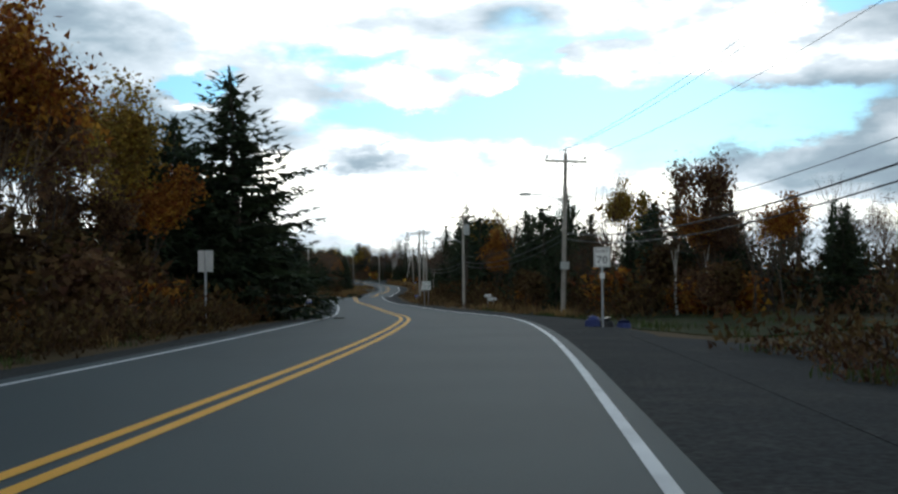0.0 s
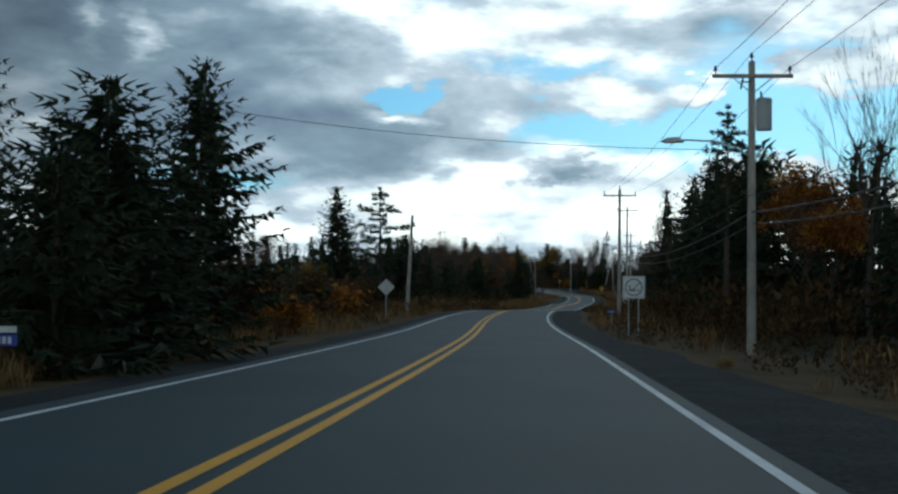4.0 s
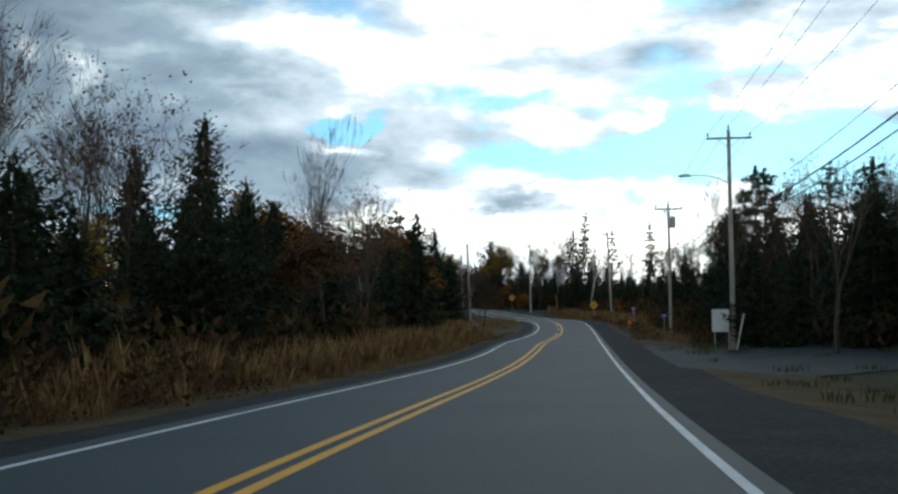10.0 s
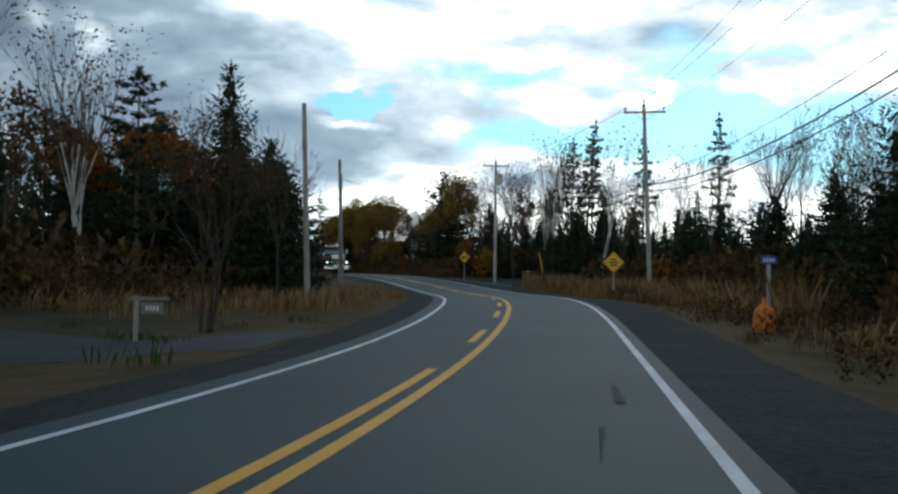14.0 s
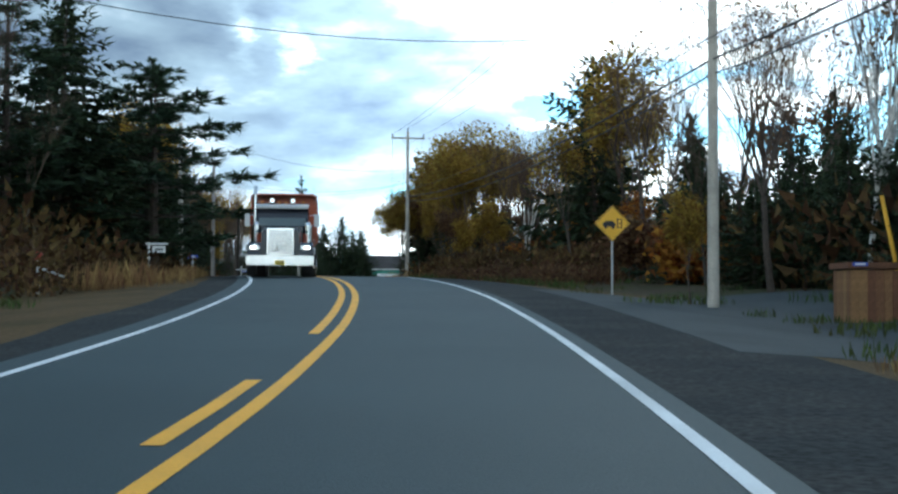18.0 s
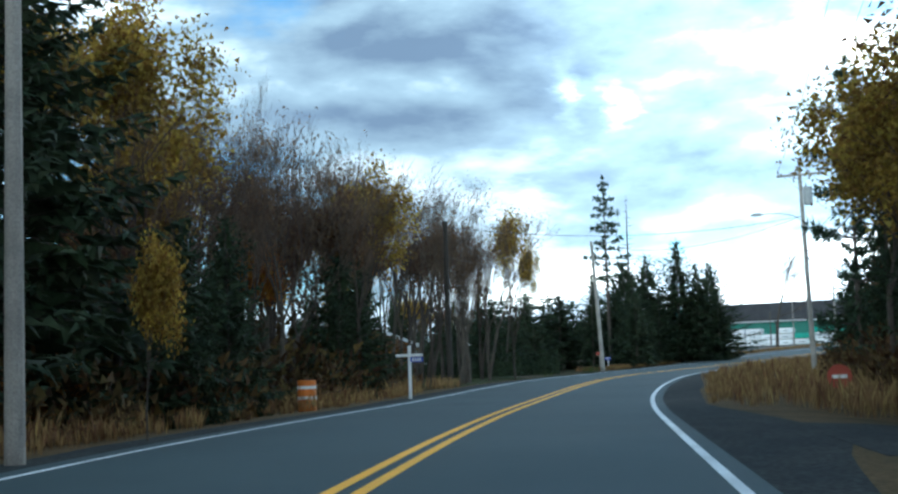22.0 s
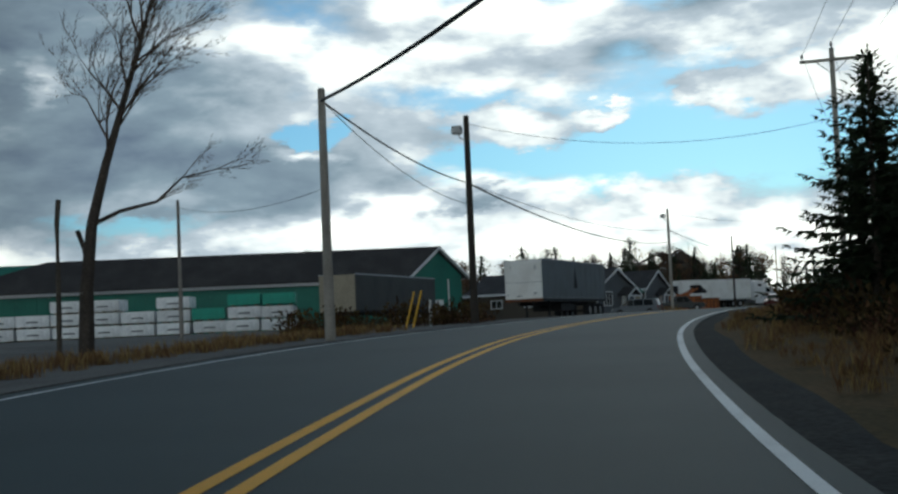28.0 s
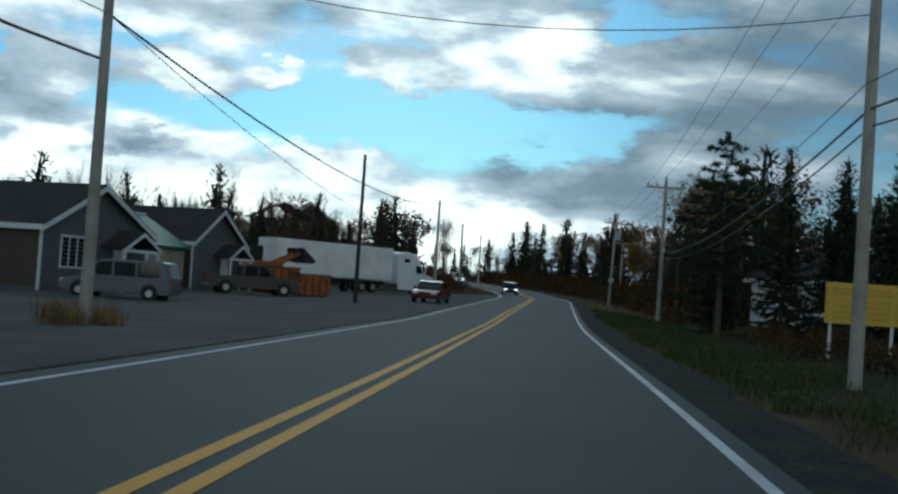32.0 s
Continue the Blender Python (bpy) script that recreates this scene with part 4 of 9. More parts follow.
# trees that stand out on the way
stand("spruce", 0, -10.4, 53.8, 11.3, wide=2.0)
stand("spruce", 2, -12.4, 58.5, 5.6, wide=1.7)
stand("spruce", 1, -12.8, 52.0, 9.0, wide=1.5)
for x, y, top in ((-12.6, 55.5, 8.0), (-11.6, 56.6, 6.0), (-13.8, 50.6, 8.5), (-11.6, 52.0, 6.5), (-10.6, 55.2, 5.0)):
    stand("spruce", 2, x, y, top, wide=1.7)
stand("spruce", 2, -15.2, 77.0, 5.2, wide=1.2)
stand("spruce", 3, -34.0, 129.2, 15.3, wide=1.05)
stand("spruce", 3, -39.4, 135.9, 17.0, wide=1.05)
stand("pine", 1, -23.4, 95.6, 14.5, wide=0.8)
stand("pine", 0, -27.0, 97.5, 15.0, wide=0.8)
stand("spruce", 1, -27.5, 104.0, 12.0)
stand("birch", 1, -16.4, 92.0, 6.8)
stand("spruce", 1, -21.2, 123.3, 10.0, wide=1.3)
stand("spruce", 2, -15.5, 104.0, 5.8, wide=1.9)
stand("spruce", 2, -17.5, 107.0, 5.2, wide=1.9)
stand("spruce", 2, -18.5, 112.0, 5.4, wide=1.3)
stand("spruce", 4, -14.2, 99.5, 3.9, wide=1.3)
stand("spruce", 0, 4.5, 123.0, 9.2, wide=1.2)
stand("spruce", 1, 7.0, 119.0, 8.0, wide=1.2)
stand("rust", 0, 1.2, 128.0, 5.0)
stand("spruce", 3, -31.5, 179.5, 10.2, wide=1.9)
stand("pine", 1, -28.0, 179.4, 9.8, wide=1.1)
stand("spruce", 2, -27.0, 184.0, 6.4, wide=1.6)
stand("spruce", 0, -35.0, 258.9, 9.9, wide=1.25)
stand("spruce", 1, -39.0, 262.0, 9.0, wide=1.2)
for i, (kind, x, y, top) in enumerate((("spruce", -32.6, 256.9, 6.9), ("spruce", -33.7, 261.1, 6.8), ("spruce", -33.8, 265.1, 6.7), ("rust", -35.0, 271.2, 7.5), ("bare", -35.1, 277.1, 7.4), ("bare", -36.5, 289.1, 10.2), ("bare", -38.0, 301.9, 11.8), ("pine", -37.8, 318.9, 10.8), ("bare", -38.4, 312.5, 10.8), ("birch", -39.8, 319.2, 12.0), ("rust", -37.8, 319.7, 9.3), ("rust", -40.4, 324.0, 9.4), ("bare", -45.3, 338.1, 12.3))):
    stand(kind, 0 if kind == "rust" else i, x, y, top, wide=1.15)
for i, (x, y, top) in enumerate(((-32.3, 220.5, 7.4), (-33.5, 225.1, 8.0), (-36.2, 242.8, 10.2), (-37.5, 255.6, 11.4))):
    stand("bare", (3, 0, 1, 3)[i], x, y, top, wide=1.1)
stand("bare", 0, -33.0, 236.0, 9.8)
stand("bare", 3, -36.5, 226.0, 9.0)
stand("bare", 1, -30.0, 229.0, 8.6)
stand("bare", 0, -36.5, 303.0, 8.6, wide=1.2)
stand("bare", 1, -38.5, 309.0, 10.0, wide=1.3)
stand("bare", 0, -40.5, 312.0, 11.0, wide=1.2)
stand("birch", 2, -42.2, 343.0, 12.4, wide=1.1)
stand("birch", 0, -43.6, 345.5, 11.0, wide=0.8)
stand("spruce", 1, -30.5, 286.0, 8.0)
stand("rust", 0, -37.0, 315.0, 7.9, wide=1.1)
stand("rust", 0, -36.2, 317.2, 6.6, wide=1.15)
stand("rust", 0, -38.4, 318.0, 8.2, wide=1.1)
stand("bare", 2, -38.0, 320.0, 11.5)
stand("bare", 3, -31.2, 325.5, 6.4, wide=0.8)
stand("rust", 0, -43.0, 350.5, 9.6, wide=1.1)
stand("rust", 0, -45.5, 349.0, 8.5)
for i, (x, y, top) in enumerate(((-45.0, 347.0, 7.5), (-46.0, 352.0, 8.5), (-44.0, 353.5, 8.0), (-42.0, 356.0, 8.5), (-40.8, 357.5, 8.8), (-40.2, 364.0, 8.8), (-42.4, 372.0, 9.5))):
    stand("spruce", (0, 2, 1)[i % 3], x, y, top, wide=1.5)
stand("bare", 0, -39.5, 328.0, 11.0)
stand("bare", 2, -35.0, 345.0, 8.5)
stand("spruce", 0, -39.7, 353.1, 12.5, wide=1.05)
for x, y, top in ((-38.4, 355.3, 8.9), (-40.3, 360.4, 7.8), (-41.3, 367.8, 7.4), (-40.6, 352.0, 6.4), (-43.0, 356.0, 9.0)):
    stand("spruce", 2, x, y, top, wide=1.1)
stand("spruce", 2, -40.5, 358.0, 9.0, wide=1.0)
stand("pine", 2, -25.9, 425.9, 19.5, wide=0.7, tilt=4, tilt_way=90)
stand("pine", 2, -20.0, 402.0, 15.0, wide=0.7)
stand("pine", 2, -14.5, 391.0, 15.0, wide=0.7)
stand("bare", 0, -31.0, 424.0, 14.0)
stand("bare", 2, -36.5, 428.0, 14.5)
stand("gold", 0, -54.6, 455.5, 13.8, wide=0.95)
stand("gold", 0, -53.0, 453.0, 13.0, wide=0.95)
stand("bare", 0, -50.0, 449.0, 13.0, wide=1.1)
stand("rust", 2, -49.4, 447.5, 8.6, wide=0.9)
stand("bare", 2, -49.0, 456.0, 15.0, wide=1.2)
stand("bare", 1, -47.6, 447.2, 12.5, wide=1.1)
for i, (x, y, top) in enumerate(((-50.5, 462.0, 10.0), (-47.0, 459.0, 9.5), (-44.0, 454.0, 9.5), (-52.5, 459.5, 9.0), (-46.0, 452.5, 8.0), (-42.5, 449.5, 9.0), (-55.0, 462.0, 10.0))):
    stand("rust" if i in (3, 4) else "spruce", (0, 1, 3, 1)[i % 4], x, y, top, wide=1.4)
stand("bare", 2, -46.5, 449.0, 14.5)
stand("bare", 0, -44.0, 445.0, 14.5)
stand("gold", 1, -40.0, 438.0, 15.0, wide=1.2)
stand("bare", 2, -37.0, 430.0, 14.0)
stand("rust", 0, -39.5, 437.0, 8.0)
stand("rust", 2, -33.5, 407.5, 5.6, wide=0.8)
for i, (kind, n, x, y, top) in enumerate((("bare", 3, -49.3, 393.2, 13.0), ("bare", 0, -51.5, 398.0, 13.5), ("bare", 1, -46.8, 386.0, 11.0), ("rust", 0, -47.6, 391.0, 9.1), ("birch", 2, -29.2, 416.0, 18.0), ("bare", 2, -27.9, 418.1, 17.4), ("pine", 2, -26.2, 408.6, 15.5), ("pine", 2, -24.2, 400.6, 14.8), ("pine", 0, -23.1, 397.5, 10.2), ("spruce", 2, -29.6, 414.5, 8.5), ("spruce", 1, -27.5, 411.9, 7.9), ("spruce", 2, -31.0, 418.5, 8.4), ("bare", 0, -38.2, 431.3, 16.0), ("bare", 3, -32.3, 420.7, 15.5))):
    stand(kind, n, x, y, top, wide=0.7 if kind == "pine" else 1.0)
stand("pine", 1, -56.0, 400.0, 13.0, wide=1.3)
stand("spruce", 0, -60.2, 418.9, 16.0, wide=1.6)
stand("pine", 1, -56.6, 420.2, 12.2, wide=1.75)
stand("pine", 1, -58.2, 422.5, 13.0, wide=1.7)
stand("pine", 0, -58.8, 413.5, 14.5, wide=1.6)
stand("rust", 0, -61.0, 408.0, 11.5, wide=1.2)
stand("bare", 0, -59.0, 403.0, 12.0)
stand("spruce", 1, -64.0, 428.0, 11.5, wide=1.3)
stand("gold", 0, -70.5, 441.0, 14.8, wide=1.2)
stand("spruce", 0, -75.0, 447.0, 14.5, wide=1.2)
stand("rust", 2, -74.2, 459.0, 7.6, wide=0.55)
stand("pine", 1, -72.5, 500.5, 18.2, wide=0.55)
stand("gold", 0, -67.0, 488.0, 15.0, wide=1.3)
stand("gold", 0, -63.5, 480.0, 13.0, wide=1.3)
stand("rust", 1, -61.0, 467.0, 11.0, wide=1.1)
for i, (x, y, top) in enumerate(((-89.8, 476.5, 16.5), (-88.4, 473.2, 16.4), (-94.4, 486.3, 17.0), (-94.8, 484.1, 18.4), (-98.1, 494.7, 17.0), (-99.9, 501.2, 17.0), (-101.5, 508.4, 17.6), (-93.5, 490.2, 15.6), (-96.0, 497.5, 15.5), (-91.5, 482.0, 15.8), (-97.0, 489.5, 16.0), (-100.0, 496.0, 16.4), (-93.0, 479.5, 16.5), (-103.5, 503.0, 16.0), (-98.0, 511.3, 15.4))):
    stand("rust" if i in (1, 7, 9) else "bare", 1 if i in (7, 9) else (4, 5, 1, 2)[i % 4], x, y, top - (3.5 if i in (1, 7, 9) else 0.0), wide=0.95)
for i, (k, lat, h) in enumerate(((25.3, -11.5, 10.5), (25.45, -13.5, 11.5), (25.6, -12.0, 10.0), (25.7, -15.0, 12.0), (25.85, -13.0, 10.5), (26.0, -16.0, 11.5), (26.1, -14.0, 10.0), (25.2, -14.5, 12.0), (25.5, -17.0, 12.0), (25.9, -18.0, 11.0), (26.3, -17.0, 9.5), (25.1, -12.2, 11.5), (24.9, -13.2, 12.0), (24.7, -12.0, 11.0), (24.5, -13.8, 12.0), (26.2, -12.6, 7.5))):
    if i % 5 == 3:
        plant("rust", (0, 1)[i % 2], at(k, lat), h * 0.75, wide=0.9)
    plant("bare", (4, 5)[i % 2], at(k, lat), h, wide=1.0)
stand("gold", 0, -82.6, 464.0, 15.6, wide=0.9)
stand("gold", 0, -84.9, 467.6, 16.4, wide=0.9)
stand("gold", 1, -101.2, 518.7, 15.0, wide=0.7)
for i, (x, y, h) in enumerate(((-86.2, 468.5, 6.0), (-88.5, 471.5, 5.6), (-91.5, 476.0, 5.8), (-85.0, 472.5, 5.2), (-94.0, 480.5, 5.4), (-96.5, 485.5, 5.2))):
    plant("spruce", (2, 1)[i % 2], (x, y, ground(x, y)), h, wide=1.3)
for i, (x, y, top) in enumerate(((-76.6, 450.6, 13.4), (-76.4, 454.2, 14.0), (-73.4, 447.6, 11.5), (-79.0, 457.0, 12.5))):
    stand("spruce", (0, 1, 2)[i % 3], x, y, top, wide=1.1)
stand("gold", 0, -76.5, 450.5, 14.5, wide=0.8)
for i, (x, y, top) in enumerate(((-54.9, 453.2, 9.5), (-52.4, 451.0, 8.0), (-56.2, 457.7, 11.0), (-53.6, 451.5, 8.6), (-55.4, 455.6, 11.0))):
    stand("rust" if i % 2 else "gold", (0, 2, 0, 1, 0)[i], x, y, top, wide=0.85)
stand("gold", 0, -77.0, 453.6, 15.6, wide=0.8)
stand("gold", 0, -78.6, 454.2, 15.0, wide=0.75)
stand("rust", 0, -77.5, 452.2, 10.4, wide=0.7)
stand("bare", 4, -77.1, 451.4, 16.2)
stand("birch", 1, -78.0, 452.6, 15.4)
stand("spruce", 0, -80.3, 461.0, 17.0, wide=1.35)
for i, (x, y, top) in enumerate(((-56.2, 462.6, 14.4), (-57.0, 464.8, 14.8), (-54.6, 460.0, 14.6), (-55.2, 466.5, 15.2), (-58.0, 467.5, 13.5), (-52.8, 458.0, 14.5))):
    stand("gold", 0, x, y, top, wide=1.2)
stand("gold", 0, -67.6, 485.5, 13.4, wide=1.35)
stand("gold", 0, -65.2, 481.5, 12.2, wide=1.3)
stand("rust", 2, -64.2, 478.0, 10.8, wide=1.3)
stand("gold", 0, -62.6, 467.2, 10.8, wide=1.0)
stand("gold", 0, -61.2, 464.6, 10.6, wide=1.0)
stand("gold", 0, -63.4, 470.0, 11.0, wide=1.0)
stand("spruce", 0, -61.4, 470.0, 13.4, wide=1.1)
for i, (k, lat, h) in enumerate(((12.0, 16.5, 8.5), (12.25, 14.5, 8.0), (12.5, 16.0, 9.0), (12.8, 13.5, 8.6), (13.1, 15.0, 9.4), (13.5, 13.2, 8.8), (13.9, 14.8, 9.6), (12.4, 19.0, 10.0), (13.3, 18.0, 10.5), (14.3, 13.8, 9.5))):
    plant("pine" if i % 3 == 1 else "spruce", (1, 3, 0)[i % 3], at(k, lat), h, wide=1.1)
    plant("bare", (2, 4, 5)[i % 3], at(k + 0.1, lat + 1.2), h * 0.95)
stand("rust", 1, 10.8, 60.2, 7.6, wide=0.8)
stand("rust", 0, 10.4, 59.8, 5.4, wide=0.95)
stand("rust", 1, 11.2, 60.6, 5.0, wide=1.1)
for i in range(26):
    q = at(2.7 + 0.09 * i, 12.5 + 7.5 * (i * 0.618 % 1.0))
    plant("spruce" if i % 2 else "bare", (2, 5, 1, 4)[i % 4], q, 4.2 + 1.8 * (i * 0.37 % 1.0), wide=1.4 if i % 2 else 1.2)
for i in range(9):
    plant("shrub", (0, 1, 2)[i % 3], at(2.75 + 0.06 * i, 11.6 + 1.5 * (i * 0.4 % 1.0)), 2.0 + 0.25 * (i % 4), wide=1.2)
for i in range(14):
    plant("spruce", (2, 1, 0)[i % 3], at(13.2 + 0.13 * i, 9.6 + 5.0 * (i * 0.53 % 1.0)), 4.6 + 2.4 * (i * 0.41 % 1.0), wide=1.4)
stand("bare", 4, 11.4, 60.6, 7.3)
stand("spruce", 3, 12.0, 61.5, 6.4)
stand("birch", 0, 10.6, 59.8, 5.8, wide=0.8)
for i in range(12):
    for off in (0.0, 3.0, 6.5):
        plant("spruce", (1, 2, 0)[(i + int(off)) % 3], at(16.6 + 0.36 * i + 0.03 * off, 11.0 + off + 2.5 * (i * 0.43 % 1.0)), 3.4 + 2.4 * (i * 0.71 % 1.0) + 0.12 * off, wide=1.5)
    plant("spruce", (2, 1, 0)[i % 3], at(14.3 + 0.2 * i, 11.5 + 2.0 * (i * 0.37 % 1.0)), 4.5 + 2.0 * (i * 0.61 % 1.0), wide=1.4)
stand("spruce", 2, -79.2, 465.0, 8.8, wide=1.0)
stand("spruce", 1, -80.9, 468.5, 9.4, wide=1.0)
stand("spruce", 2, -86.5, 481.9, 8.6, wide=1.05)
stand("bare", 0, -11.9, 285.5, 10.4, wide=1.6)
stand("bare", 5, -11.0, 291.0, 11.0, wide=1.4)
stand("pine", 0, -9.6, 290.0, 10.5)
stand("pine", 1, -8.6, 294.0, 10.8)
stand("bare", 1, -8.0, 276.5, 10.0, wide=1.3)
stand("bare", 0, -86.5, 482.0, 13.0)
stand("bare", 1, -93.0, 487.0, 13.5)
stand("bare", 2, -84.0, 470.0, 13.5)
stand("gold", 1, -88.0, 473.0, 13.0)
stand("bare", 0, -96.0, 500.0, 13.0)
stand("rust", 0, -91.0, 480.0, 10.0)
stand("bare", 0, -99.5, 510.0, 13.5)
stand("gold", 1, -118.4, 551.0, 18.6, wide=0.6)
stand("gold", 0, -117.8, 551.6, 17.0, wide=0.45)
stand("birch", 1, -111.0, 530.0, 10.0)
stand("pine", 2, -103.5, 540.3, 20.2, wide=0.85)
stand("spruce", 2, -98.5, 534.5, 10.0, wide=1.3)
stand("spruce", 3, -103.0, 536.0, 12.0, wide=1.2)
stand("spruce", 4, -107.5, 531.0, 8.6, wide=1.5)
stand("spruce", 4, -112.0, 527.0, 8.4, wide=1.6)
stand("spruce", 4, -104.0, 528.0, 7.8, wide=1.4)
stand("spruce", 2, -118.0, 530.0, 10.0, wide=1.4)
for i, (x, y, top) in enumerate(((-99.5, 545.8, 15.2), (-101.9, 544.9, 13.9), (-97.9, 546.5, 13.2), (-103.7, 544.1, 13.2), (-96.6, 547.6, 10.5), (-98.4, 550.9, 13.4), (-101.5, 540.5, 12.2), (-105.7, 546.3, 11.8), (-100.2, 543.0, 11.0))):
    stand("spruce", (0, 1, 0, 2)[i % 4], x, y, top, wide=1.4)
for x, y, top in ((-113.3, 539.3, 10.5), (-111.6, 540.6, 10.8), (-110.0, 541.6, 10.6), (-108.2, 542.8, 10.0), (-115.5, 541.0, 10.5), (-106.0, 549.0, 11.0)):
    stand("pine", 1, x, y, top, wide=1.7)
for i, (k, lat, h) in enumerate(((1.6, -15.5, 8.0), (1.9, -13.2, 7.0), (2.2, -14.5, 8.5), (2.45, -12.2, 6.0), (2.7, -13.8, 7.0), (1.3, -17.0, 9.0), (3.0, -12.8, 5.5))):
    plant(("rust", "gold", "bare")[i % 3], (0, 1, 4)[i % 3], at(k, lat), h, wide=1.2)
for i in range(14):
    plant("shrub", (0, 2, 0, 1)[i % 4], at(0.9 + 0.14 * i, -10.8 - 1.1 * (i % 3)), 1.8 + 0.5 * (i % 4), wide=1.25)
stand("spruce", 0, -81.5, 541.0, 12.2, wide=1.3)
stand("spruce", 1, -79.5, 549.0, 12.0, wide=1.35)
stand("spruce", 2, -78.0, 556.0, 11.5, wide=1.4)
stand("spruce", 0, -77.0, 568.0, 13.5, wide=1.3)
stand("spruce", 1, -79.0, 575.0, 11.5, wide=1.4)
stand("spruce", 0, -83.3, 582.0, 12.0, wide=1.5)
for i, (x, y, top) in enumerate(((-82.2, 584.0, 9.5), (-80.5, 580.0, 10.0), (-78.2, 571.5, 10.5), (-79.0, 563.0, 10.0), (-80.0, 553.0, 9.5), (-80.6, 545.0, 10.0), (-81.0, 537.5, 9.5))):
    stand("spruce", (2, 1, 2)[i % 3], x, y, top, wide=1.8)
for i, (x, y, top) in enumerate(((-113.5, 537.5, 9.6), (-110.5, 538.5, 10.2), (-108.0, 540.0, 10.6), (-105.5, 541.5, 10.0), (-116.0, 536.0, 9.0))):
    stand("spruce", (2, 1)[i % 2], x, y, top, wide=1.7)
stand("spruce", 1, -80.5, 586.5, 11.0, wide=1.3)
stand("spruce", 1, -81.4, 534.0, 11.5, wide=1.35)
stand("spruce", 2, -78.5, 530.0, 11.0, wide=1.35)
for i, (x, y, top) in enumerate(((-58.2, 686.3, 15.7), (-55.5, 685.2, 15.4), (-53.2, 684.2, 14.9), (-50.5, 683.0, 15.4), (-48.0, 688.0, 15.5), (-56.5, 691.0, 14.0), (-45.5, 681.0, 15.0))):
    stand("spruce" if i else "pine", (0, 3, 0, 1)[i % 4], x, y, top, wide=1.15)
for i, (x, y, top) in enumerate(((-51.0, 713.0, 17.0), (-49.0, 717.0, 16.5), (-47.0, 722.0, 17.0), (-46.0, 713.0, 16.0))):
    stand("gold" if i % 2 else "bare", i, x, y, top, wide=1.2)
dead = tree_kind("dead_spruce", conifer_meshes(77, 15.5, 1.6, 22, 5, 0, base=0.3, ragged=0.5, stout=2.2), "dead grey spruce with bare broken limbs", crown="limb_tips")
dead.matrix_basis = Matrix.Translation((-105.5, 549.0, ground(-105.5, 549.0) - 0.1))


def windswept():
    """A thin trunk that leans, one long side limb, and a crown that the wind has combed to one side."""
    rng = random.Random(88)
    g, tw = Geo(), Geo()
    trunk = [(0, 0, -0.2), (0.06, 0, 1.8), (0.25, 0, 3.6), (0.65, 0.05, 5.2), (1.1, 0, 6.6), (1.65, 0.05, 8.4), (2.1, 0, 10.0)]
    limb = [(0.25, 0, 3.6), (1.0, 0.1, 3.95), (2.0, 0, 4.15), (2.7, -0.1, 4.75), (3.6, 0, 4.95)]
    for line, r in ((trunk, 0.21), (limb, 0.07)):
        n = len(line) - 1
        for i in range(n):
            g.tube(line[i], line[i + 1], r * (1 - 0.85 * i / n), r * (1 - 0.85 * (i + 1) / n), 7, False)

    def twig(p, w, L, r, lev):
        for i in range(2):
            w = (w + Vector((rng.uniform(-0.1, 0.28), rng.uniform(-0.2, 0.2), rng.uniform(-0.12, 0.12)))).normalized()
            e = p + w * L / 2
            if lev < 2:
                tw.tube(p, e, r, r * 0.7, 3, False)
            else:
                sd = w.orthogonal().normalized() * 0.009
                c = len(tw.v)
                tw.v += [tuple(p - sd), tuple(p + sd), tuple(e)]
                tw.f.append((c, c + 1, c + 2))
            p, r = e, r * 0.7
            if lev < 3:
                for _ in range(3):
                    nw = (w + Vector((rng.uniform(-0.5, 0.8), rng.uniform(-0.7, 0.7), rng.uniform(-0.4, 0.7)))).normalized()
                    twig(p, nw, L * rng.uniform(0.45, 0.7), r * 0.6, lev + 1)

    for i in range(15):
        z = 5.4 + 4.4 * i / 14
        x = 0.72 + (z - 5.4) * 0.3
        twig(Vector((x, 0, z)), Vector((rng.uniform(-0.6, 0.9), rng.uniform(-0.8, 0.8), rng.uniform(0.5, 1.0))).normalized(), rng.uniform(1.3, 2.2) * (1.0 if x < 1.4 else 0.7), 0.045, 0)
    for q in limb[2:]:
        for _ in range(2):
            twig(Vector(q), Vector((0.7, rng.uniform(-0.5, 0.5), rng.uniform(0.1, 0.8))).normalized(), 0.8, 0.02, 1)
    return g.mesh("trunk", BARK), raw("twigs", tw.v, tw.f, TWIG)


wind = tree_kind("windswept_tree", windswept(), "leafless wind-bent tree with one long side limb")
wind.matrix_basis = Matrix.Translation((-103.3, 583.7, ground(-103.3, 583.7) - 0.1)) @ pose(0, 0, 0, 0, 0, 7)
for x, y, h, bend in ((-103.9, 583.4, 4.2, 0.05), (-103.5, 584.6, 3.4, -0.35)):
    g = Geo().line([(0, 0, -0.2), (0.02, 0, h * 0.5), (bend * 0.4, 0, h * 0.85), (bend, 0.05, h)], 0.07, 7)
    solid("dead_tree", g, BARK, "short dead broken trunk standing in weeds", "dead tree", pose(x, y, ground(x, y)))


